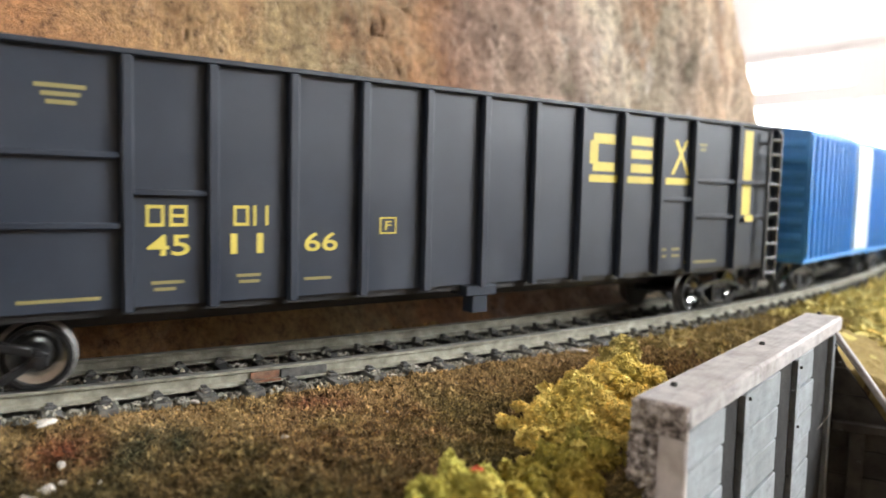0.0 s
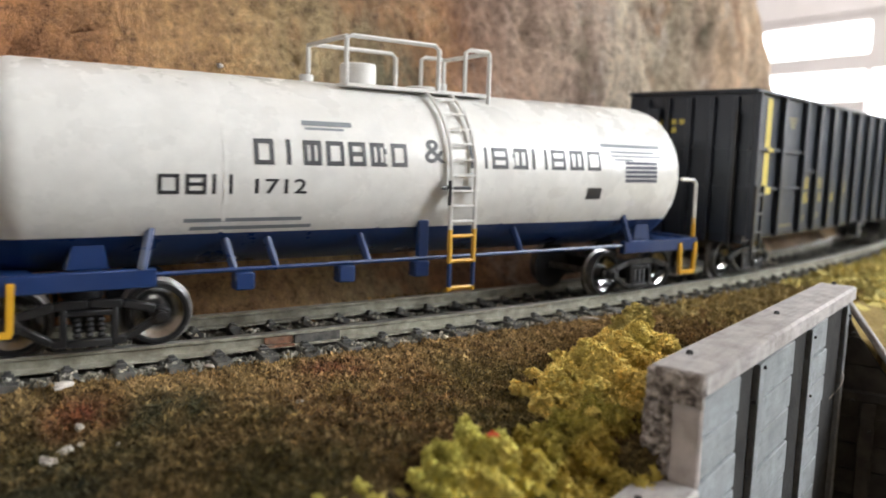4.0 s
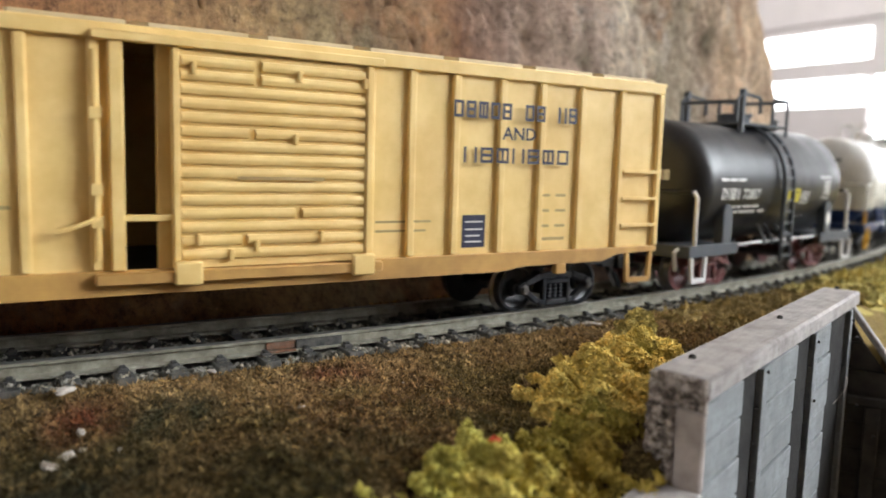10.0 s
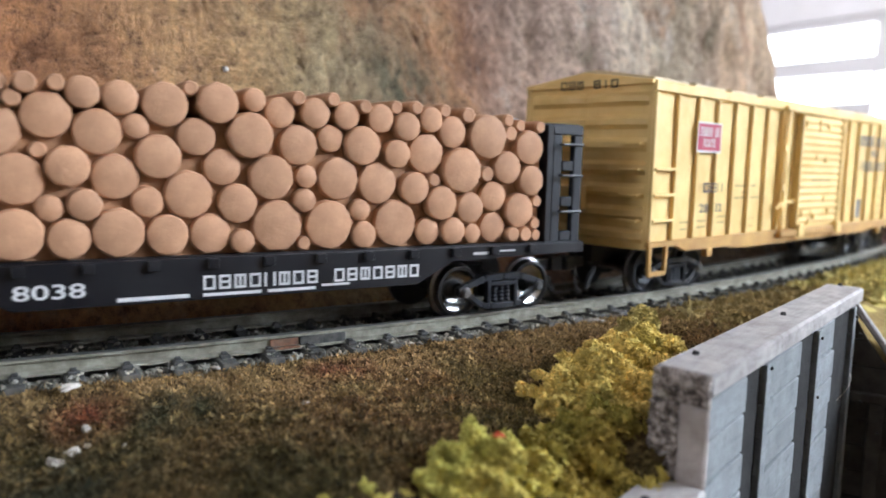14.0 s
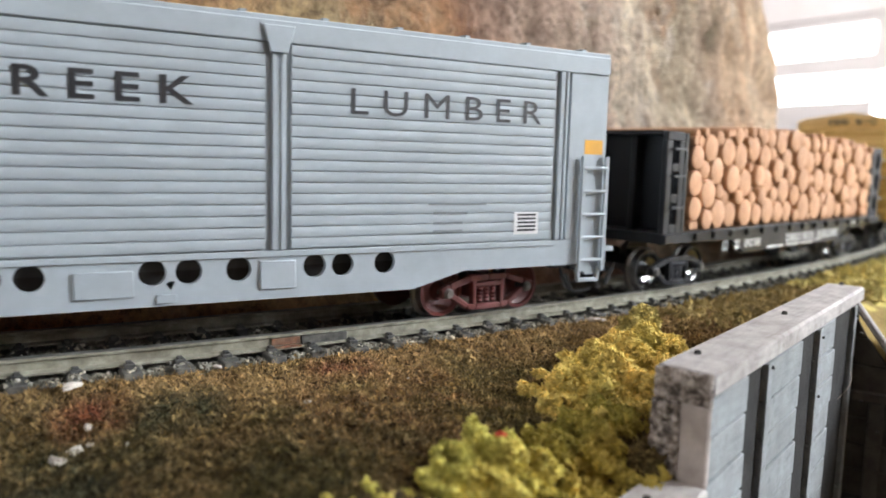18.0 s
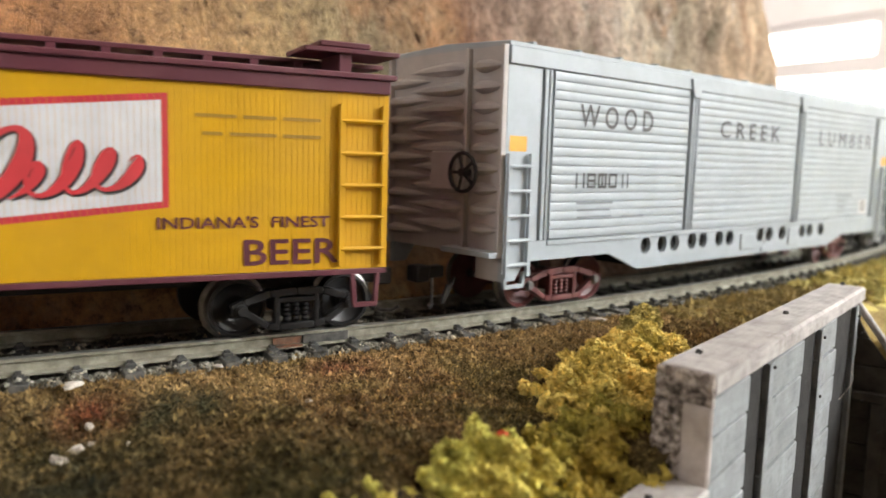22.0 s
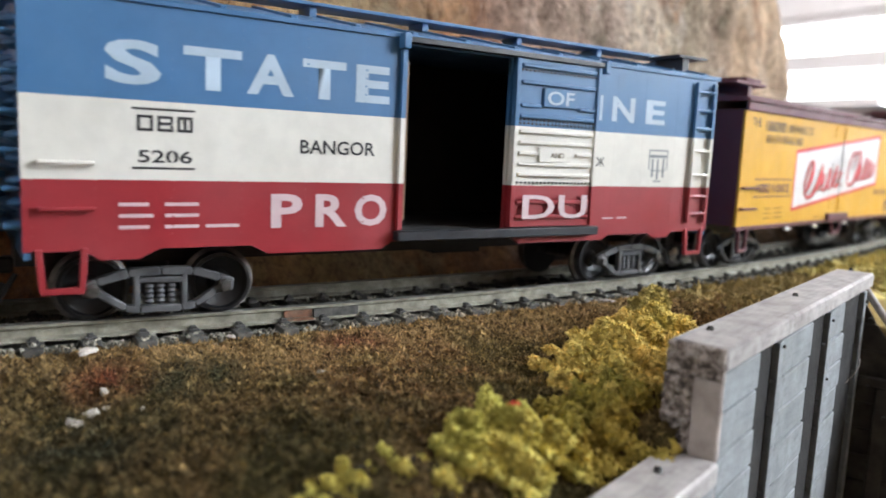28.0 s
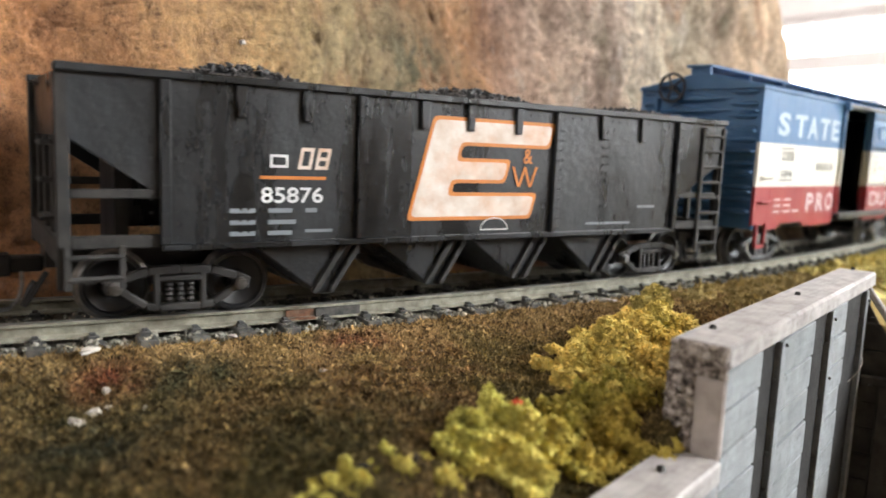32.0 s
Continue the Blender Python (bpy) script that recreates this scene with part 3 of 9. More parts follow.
# lettering: real words with the built-in font, plain strokes where no word may stand
def letters(text, x0, x1, z0, z1, y, material, parent, bend=None, shear=0.0, bold=0.014):
    data = bpy.data.curves.new("lettering", "FONT")
    data.body, data.resolution_u = text, 3
    data.offset = 0.0 if "M" in text else bold
    ob = new("lettering", data)
    dg = bpy.context.evaluated_depsgraph_get()
    me = bpy.data.meshes.new_from_object(ob.evaluated_get(dg))
    bpy.data.objects.remove(ob)
    bpy.data.curves.remove(data)
    co = np.empty(len(me.vertices) * 3)
    me.vertices.foreach_get("co", co)
    co = co.reshape(-1, 3)
    lo, hi = co.min(0), co.max(0)
    u, w = (co[:, 0] - lo[0]) / (hi[0] - lo[0]), (co[:, 1] - lo[1]) / (hi[1] - lo[1])
    x, z = x0 + u * (x1 - x0), z0 + w * (z1 - z0)
    place_marks(me, x + shear * (z - z0), z, y, bend)
    return mark(me, material, parent)


def place_marks(me, x, z, y, bend):
    yy = np.full(len(x), float(y))
    if bend:
        zc, r = bend
        yy = -np.sqrt(np.maximum(0.1, (r + 0.07) ** 2 - (z - zc) ** 2))
    me.vertices.foreach_set("co", (np.stack([x, yy, z], 1) * MM).ravel())
    me.update()


def mark(me, material, parent):
    me.materials.clear()
    me.materials.append(material)
    ob = tagged(new("lettering", me), kind="stuff")
    ob.parent = parent
    return ob


def strokes(spec, x0, x1, z0, z1, y, material, parent, bend=None, cover=0.42, lean=0.0):
    """Plain shapes in place of a name: 1: a stroke, 2: a frame, 3: a pair of strokes, 0: a gap."""
    w = (x1 - x0) / len(spec)
    h = z1 - z0
    vs, fs = [], []
    def quad(a, b, c, d):
        k = len(vs)
        for i in range(4):
            for xx in (a, b):
                zz = c + (d - c) * i / 3
                vs.append((xx + lean * (zz - z0), zz))
        fs.extend((k + 2 * q, k + 2 * q + 1, k + 2 * q + 3, k + 2 * q + 2) for q in range(3))
    for i, ch in enumerate(spec):
        kind = int(ch)
        if not kind:
            continue
        a, b = x0 + (i + 0.11) * w, x0 + (i + 0.89) * w
        st = min((b - a) * 0.26, h * 0.36 * cover)
        if kind == 1:
            quad((a + b - st) / 2, (a + b + st) / 2, z0, z1)
            continue
        quad(a, a + st, z0, z1)
        quad(b - st, b, z0, z1)
        if kind == 2:
            quad(a + st, b - st, z1 - st, z1)
            quad(a + st, b - st, z0, z0 + st)
            if i % 3 == 1:
                quad(a + st, b - st, z0 + (h - st) * 0.5, z0 + (h + st) * 0.5)
            elif i % 3 == 2:
                quad((a + b - st) / 2, (a + b + st) / 2, z0 + st, z1 - st)
    me = bpy.data.meshes.new("lettering")
    me.from_pydata([(v[0], 0, v[1]) for v in vs], [], fs)
    p = np.array(vs)
    place_marks(me, p[:, 0], p[:, 1], y, bend)
    return mark(me, material, parent)


def lines(rows, y, material, parent, bend=None):
    """Small print that cannot be read: plain bars x0, x1, z0, z1."""
    vs, fs = [], []
    for x0, x1, z0, z1 in rows:
        n = max(1, int((z1 - z0) / 0.7)) if bend else 1
        for k in range(n):
            b = len(vs)
            za, zb = z0 + (z1 - z0) * k / n, z0 + (z1 - z0) * (k + 1) / n
            vs += [(x0, za), (x1, za), (x1, zb), (x0, zb)]
            fs.append((b, b + 1, b + 2, b + 3))
    me = bpy.data.meshes.new("lettering")
    me.from_pydata([(v[0], 0, v[1]) for v in vs], [], fs)
    a = np.array(vs)
    place_marks(me, a[:, 0], a[:, 1], y, bend)
    return mark(me, material, parent)


# ---- the line of the track ----
STEP = 1.0
_s = np.arange(-1800.0, 2001.0, STEP)
_k = np.where(_s < -150, 0.0, 0.00135 - 1.785e-6 * np.clip(_s, -150, 300))
_th = np.cumsum(_k) * STEP
_th -= np.interp(0, _s, _th)
_x = np.cumsum(np.cos(_th)) * STEP
_y = np.cumsum(np.sin(_th)) * STEP
_x -= np.interp(0, _s, _x)
_y -= np.interp(0, _s, _y)


def on_track(s, off=0.0):
    """Place and heading at s mm along the centre line, off mm to its left."""
    th = float(np.interp(s, _s, _th))
    return float(np.interp(s, _s, _x)) - off * math.sin(th), float(np.interp(s, _s, _y)) + off * math.cos(th), th


def track_coords(px, py):
    """Distance along the line and offset from it for arrays of points."""
    sel = np.arange(0, len(_s), 4)
    sel = sel[(_s[sel] > -700) & (_s[sel] < 1200)]
    s_out, o_out = np.empty(len(px)), np.empty(len(px))
    for a in range(0, len(px), 8000):
        dx = px[a:a + 8000, None] - _x[sel][None]
        dy = py[a:a + 8000, None] - _y[sel][None]
        i = sel[np.argmin(dx * dx + dy * dy, 1)]
        ex, ey = px[a:a + 8000] - _x[i], py[a:a + 8000] - _y[i]
        s_out[a:a + 8000] = _s[i] + ex * np.cos(_th[i]) + ey * np.sin(_th[i])
        o_out[a:a + 8000] = -ex * np.sin(_th[i]) + ey * np.cos(_th[i])
    return s_out, o_out


# how far the train has gone at t seconds: its speed in mm/s every four seconds
SPEED = [44.72, 44.46, 43.68, 42.04, 40.16, 38.53, 37.71, 38.46, 39.65]
_t = np.arange(0, 32.005, 0.01)
_d = np.cumsum(np.interp(_t, np.arange(0, 33, 4), SPEED)) * 0.01
_d -= np.interp(28.0, _t, _d)
# the train starts a little behind that pace and lags once midway
_d -= 0.6 * np.maximum(0, 2 - _t) + 1.2 * np.exp(-((_t - 16.3) / 0.8) ** 2)


def gone(t):
    return float(np.interp(t, _t, _d))

# ---- room ----
def slab(name, x0, x1, y0, y1, z0, z1, material, label, category):
    bm = bmesh.new()
    box(bm, x0, x1, y0, y1, z0, z1)
    ob = new(name, finish(bm, name, material))
    return tagged(ob, label, category, kind="structure")


RX0, RX1, RY0, RY1, RZ0, RZ1 = -2600, 3500, -1500, 3200, -1050, 1480
slab("floor", RX0 - 80, RX1 + 80, RY0 - 80, RY1 + 80, RZ0 - 60, RZ0, FLOORING, "brown carpet floor of the layout room", "floor")
slab("ceiling", RX0 - 80, RX1 + 80, RY0 - 80, RY1 + 80, RZ1, RZ1 + 60, CEILING, "warm white painted room ceiling", "ceiling")
slab("wall_north", RX0, RX1, RY1, RY1 + 80, RZ0, RZ1, PLASTER, "plain white painted room wall", "wall")


def wall_with_window(name, axis, a0, a1, at0, at1, w0, w1, z0, z1):
    """A room wall with one opening that goes through it."""
    bm = bmesh.new()
    for lo, hi, b, t in ((a0, w0, RZ0, RZ1), (w1, a1, RZ0, RZ1), (w0, w1, RZ0, z0), (w0, w1, z1, RZ1)):
        if axis == "y":
            box(bm, at0, at1, lo, hi, b, t)
        else:
            box(bm, lo, hi, at0, at1, b, t)
    ob = new(name, finish(bm, name, EASTWALL if axis == "y" else UNSEENDARK))
    return tagged(ob, "painted room wall with a window opening", "wall", kind="structure")


wall_with_window("wall_east", "y", RY0, RY1, RX1, RX1 + 80, -250, 2500, 120, 745)
wall_with_window("wall_west", "y", RY0 - 80, RY1 + 80, RX0 - 80, RX0, -700, 100, 500, 1000)
wall_with_window("wall_south", "x", RX0, RX1, RY0 - 80, RY0, 950, 2490, 430, 1420)


def window(name, axis, at, a0, a1, z0, z1, cols, rails, extra=()):
    """Frame bars and bright panes in an opening; rails are the heights of the cross bars."""
    top = thing(name, "white framed window bright with daylight", "window", kind="structure")
    def bx(lo, hi, b, t, d0, d1):
        return (at + d0, at + d1, lo, hi, b, t) if axis == "y" else (lo, hi, at + d0, at + d1, b, t)
    sgn = 1 if at > 0 else -1
    d = sorted((0, 50 * sgn))
    fr = [bx(a0, a1, z0, z0 + 40, *d), bx(a0, a1, z1 - 40, z1, *d), bx(a0, a0 + 40, z0 + 40, z1 - 40, *d), bx(a1 - 40, a1, z0 + 40, z1 - 40, *d)]
    for zr, h in rails:
        fr.append(bx(a0 + 40, a1 - 40, zr - h / 2, zr + h / 2, *d))
    boxes("window_frame", EASTWALL, top, fr + [bx(*e, *d) for e in extra])
    e = sorted((52 * sgn, 58 * sgn))
    w = (a1 - a0) / cols
    for c in range(cols):
        boxes("pane", DAYLIGHT, top, [bx(a0 + c * w + 3, a0 + (c + 1) * w - 3, z0, z1, *e)], "pane bright with daylight")
    return top


window("window_1", "y", RX1 + 15, -250, 2500, 120, 745, 3, [(523, 85)], [(-209, 1724, 567, 704), (1716, 1732, 161, 480), (1733, 2459, 161, 352)])
window("window_2", "x", RY0 - 15, 950, 2490, 430, 1420, 3, [(925, 40)])
# added window out of view, the opening for the west fill
window("added_west_window", "y", RX0 - 15, -700, 100, 500, 1000, 2, [(775, 40)])
# added fitting, out of view, that goes with the far wall's extra light
lamp = thing("added_ceiling_lamp", "added unseen ceiling lamp that brightens the far wall", "lamp")
boxes("housing", PLASTER, lamp, [(1980, 3220, 1530, 2070, 1452, 1480)])
boxes("diffuser", TUBE, lamp, [(2000, 3200, 1550, 2050, 1440, 1451)], "glowing white diffuser")

bench = thing("layout_bench", "timber bench that carries the model railway", "bench")
boxes("top_board", BENCH, bench, [(-1950, 1900, -330, 1500, -110, -92)])
for bx_, by_ in ((-1900, -280), (1850, -280), (-1900, 1450), (1850, 1450), (0, -280), (0, 1450)):
    boxes("leg", BENCH, bench, [(bx_ - 22, bx_ + 22, by_ - 22, by_ + 22, RZ0, -110)])


# ---- ground ----
WALL_A = radians(17.4)
WU = (math.cos(WALL_A), math.sin(WALL_A))
WN = (math.sin(WALL_A), -math.cos(WALL_A))
W0 = (-2.2, -66.5)


def smooth(a, b, v):
    t = np.clip((v - a) / (b - a), 0, 1)
    return t * t * (3 - 2 * t)


def ripple(px, py, scale, seed):
    """Cheap smooth noise on arrays: a sum of crossed waves."""
    rng = np.random.RandomState(seed)
    out = np.zeros(len(px))
    for i in range(9):
        a, f, p = rng.rand() * math.tau, (0.6 + rng.rand() * 1.2) / scale, rng.rand() * math.tau
        out += np.sin((px * math.cos(a) + py * math.sin(a)) * f * math.tau + p)
    return out / 4.5


def ground_height(px, py):
    s, off = track_coords(px, py)
    d = -off - 14.5
    z = np.full(len(px), -3.75)
    near = d > 0
    z = np.where(near, -3.7 - 0.035 * np.maximum(d, 0) - 0.16 * np.maximum(0, -(s + 38)) * smooth(2, 16, d) * smooth(140, 60, -s), z)
    # a grassy shoulder between the track and the timber wall
    rise = smooth(20, 45, s) * smooth(6, 18, d)
    z = z + rise * 1.6
    # towards the cliff the ground climbs into scree
    z = np.where(off > 14, -4.4 + 0.22 * np.maximum(0, off - 15), z)
    bumps = 0.55 * ripple(px, py, 9.0, 3) + 0.30 * ripple(px, py, 4.0, 5) + 0.18 * ripple(px, py, 1.9, 7)
    z = z + bumps * np.where(np.abs(off) < 14.5, 0.12, 0.8)
    # below the timber wall lies the deep side
    u = (px - W0[0]) * WU[0] + (py - W0[1]) * WU[1]
    n = (px - W0[0]) * WN[0] + (py - W0[1]) * WN[1]
    deep = smooth(2.6, 3.6, n) * smooth(-92, -86, u) * smooth(330, 250, u)
    low = smooth(-2, 6, -n) * 0 + 1
    step = (1 - smooth(-6, -1, u)) * smooth(-16, -2, n)
    z = z - step * 5.0 * low
    wing = smooth(86, 90, u)
    return z * (1 - deep * (1 - wing)) + (-52.0) * deep * (1 - wing) - wing * 0.28 * np.maximum(0, n - 2) * deep


def axis_values(a, b, fine0, fine1, fine, coarse):
    v = [a]
    while v[-1] < b:
        v.append(v[-1] + (fine if fine0 <= v[-1] < fine1 else coarse))
    return np.array(v)


def make_ground():
    gx, gy = axis_values(-400, 900, -110, 290, 1.3, 14), axis_values(-320, 330, -84, 74, 1.1, 12)
    X, Y = np.meshgrid(gx, gy, indexing="ij")
    Z = ground_height(X.ravel(), Y.ravel())
    vs = np.stack([X.ravel(), Y.ravel(), Z], 1) * MM
    nx, ny = len(gx), len(gy)
    i = np.arange(nx * ny).reshape(nx, ny)
    fs = np.stack([i[:-1, :-1], i[1:, :-1], i[1:, 1:], i[:-1, 1:]], -1).reshape(-1, 4)
    me = bpy.data.meshes.new("ground")
    me.from_pydata(vs.tolist(), [], fs.tolist())
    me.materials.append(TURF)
    me.materials.append(BALLAST)
    me.materials.append(GRASS)
    me.materials.append(GOLDEN)
    cx, cy = X[:-1, :-1].ravel() + 0.6, Y[:-1, :-1].ravel() + 0.6
    s, off = track_coords(cx, cy)
    edge = 13.2 + 1.6 * ripple(cx, cy, 6.0, 11)
    wild = s + 14 * ripple(cx, cy, 14.0, 2)
    mi = np.where(np.abs(off) < edge, 1, np.where((off < 0) & (wild > 120), 2, np.where((off < 0) & (wild > 74), 3, 0)))
    me.polygons.foreach_set("material_index", mi.astype(np.int32))
    me.polygons.foreach_set("use_smooth", [True] * len(me.polygons))
    return tagged(new("ground", me), "brown and olive ground foam over the layout base", "ground", kind="structure")


make_ground()


def crumb_mesh(name, pts, sizes, material, seed, fine=False):
    """Many small irregular crumbs in one mesh; fine ones have four faces."""
    rng = np.random.RandomState(seed)
    if fine:
        base = np.array([(1, 1, 1), (-1, -1, 1), (-1, 1, -1), (1, -1, -1)], float) * 0.8
        tri = np.array([(0, 2, 1), (0, 1, 3), (0, 3, 2), (1, 2, 3)])
    else:
        base = np.array([(1, 0, 0), (-1, 0, 0), (0, 1, 0), (0, -1, 0), (0, 0, 1), (0, 0, -1)], float)
        tri = np.array([(0, 2, 4), (2, 1, 4), (1, 3, 4), (3, 0, 4), (2, 0, 5), (1, 2, 5), (3, 1, 5), (0, 3, 5)])
    n, m = len(pts), len(base)
    v = base[None] * (0.55 + 0.9 * rng.rand(n, m, 1))
    a = rng.rand(n) * math.tau
    c, s_ = np.cos(a), np.sin(a)
    v = np.stack([v[:, :, 0] * c[:, None] - v[:, :, 1] * s_[:, None], v[:, :, 0] * s_[:, None] + v[:, :, 1] * c[:, None], v[:, :, 2]], -1)
    tilt = rng.randn(n, 1, 3) * (0.7 if fine else 0.35)
    v = v + np.cross(np.broadcast_to(tilt, v.shape), v)
    v = (v * np.asarray(sizes)[:, None, None] + np.asarray(pts)[:, None, :]) * MM
    f = (tri[None] + m * np.arange(n)[:, None, None]).reshape(-1, 3)
    me = bpy.data.meshes.new(name)
    me.from_pydata(v.reshape(-1, 3).tolist(), [], f.tolist())
    me.materials.append(material)
    return me


def scatter_turf():
    rng = np.random.RandomState(4)
    def sheet(n, x0, x1, y0, y1, keep):
        x, y = x0 + rng.rand(n) * (x1 - x0), y0 + rng.rand(n) * (y1 - y0)
        s, off = track_coords(x, y)
        u = (x - W0[0]) * WU[0] + (y - W0[1]) * WU[1]
        nn = (x - W0[0]) * WN[0] + (y - W0[1]) * WN[1]
        k = keep(s, off, u, nn)
        return x[k], y[k]
    def blades(n, x, y, z, length, material, name, label, seed):
        """Fibres of the turf: slim three-sided shards lying and standing at random."""
        r2 = np.random.RandomState(seed)
        a, e = r2.rand(n) * math.tau, r2.rand(n) * 1.2
        d = np.stack([np.cos(a) * np.cos(e), np.sin(a) * np.cos(e), np.sin(e)], 1) * (length * (0.4 + r2.rand(n)))[:, None]
        p = np.stack([x, y, z], 1)
        w = 0.07
        base = np.stack([p + np.array([w, 0, 0]), p + np.array([-w * 0.5, w * 0.87, 0]), p + np.array([-w * 0.5, -w * 0.87, 0]), p + d], 1) * MM
        f = (np.array([(0, 1, 3), (1, 2, 3), (2, 0, 3)])[None] + 4 * np.arange(n)[:, None, None]).reshape(-1, 3)
        me = bpy.data.meshes.new(name)
        me.from_pydata(base.reshape(-1, 3).tolist(), [], f.tolist())
        me.materials.append(material)
        return tagged(new(name, me), label, "ground foam", kind="stuff")
    x, y = sheet(240000, -100, 125, -80, -8, lambda s, o, u, n: (o < -13.0 - 2.6 * rng.rand(len(o))) & (n < 1.0))
    z = ground_height(x, y)
    lump = ripple(x, y, 5.0, 17)
    size = (0.085 + 0.19 * rng.rand(len(x)) ** 2) * (1 + 0.25 * lump)
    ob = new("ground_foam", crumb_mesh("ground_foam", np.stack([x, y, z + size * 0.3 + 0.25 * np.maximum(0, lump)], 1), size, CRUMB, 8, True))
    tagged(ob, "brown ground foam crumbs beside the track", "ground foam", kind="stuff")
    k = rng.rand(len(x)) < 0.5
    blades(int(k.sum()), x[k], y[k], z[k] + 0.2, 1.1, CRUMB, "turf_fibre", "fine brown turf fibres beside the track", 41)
    x, y = sheet(30000, -100, 330, 10, 70, lambda s, o, u, n: (o > 14) & (o < 40))
    z = ground_height(x, y)
    size = 0.3 + 0.5 * rng.rand(len(x)) ** 2
    ob = new("scree_foam", crumb_mesh("scree_foam", np.stack([x, y, z + size * 0.3], 1), size, CRUMB, 9))
    tagged(ob, "dark brown foam at the foot of the cliff", "ground foam", kind="stuff")
    x, y = sheet(100000, 25, 200, -60, 40, lambda s, o, u, n: (o < -15.5) & (o > -75) & (n < 1.5) & (s > 50 + 30 * rng.rand(len(o))) & (s < 120 + 40 * rng.rand(len(o))))
    z = ground_height(x, y)
    size = 0.22 + 0.42 * rng.rand(len(x)) ** 2
    ob = new("golden_grass", crumb_mesh("golden_grass", np.stack([x, y, z + size * 0.5 + 0.8 * np.maximum(0, ripple(x, y, 8.0, 19))], 1), size, GOLDEN, 14, True))
    tagged(ob, "golden brown grass foam on the bank", "grass", kind="stuff")
    x, y = sheet(90000, 70, 380, -60, 90, lambda s, o, u, n: (o < -15) & (o > -85) & (n < 40) & (s > 112 + 34 * rng.rand(len(o))))
    z = ground_height(x, y)
    size = 0.35 + 0.75 * rng.rand(len(x)) ** 2
    ob = new("yellow_grass", crumb_mesh("yellow_grass", np.stack([x, y, z + size * 0.6], 1), size, GRASS, 10, True))
    tagged(ob, "pale yellow grass foam along the far bank", "grass", kind="stuff")
    n = 26000
    s = -100 + 420 * rng.rand(n)
    off = -14.6 + 29.2 * rng.rand(n)
    off = np.where((np.abs(np.abs(off) - 9.0) < 1.5), np.sign(off) * (10.8 + 3.2 * rng.rand(n)), off)
    th = np.interp(s, _s, _th)
    x, y = np.interp(s, _s, _x) - off * np.sin(th), np.interp(s, _s, _y) + off * np.cos(th)
    tie_gap = np.abs((s + 59.0 + 3.63) % 7.26 - 3.63)
    size = 0.16 + 0.36 * rng.rand(n) ** 2
    z = np.where(tie_gap < 1.5, np.where(rng.rand(n) < 0.3, -2.55, -4.4), -3.45 + 0.35 * rng.rand(n))
    ob = new("ballast_stones", crumb_mesh("ballast_stones", np.stack([x, y, z], 1), size, BALLAST, 12))
    tagged(ob, "grey ballast crumbs between and over the ties", "ballast", kind="stuff")


scatter_turf()


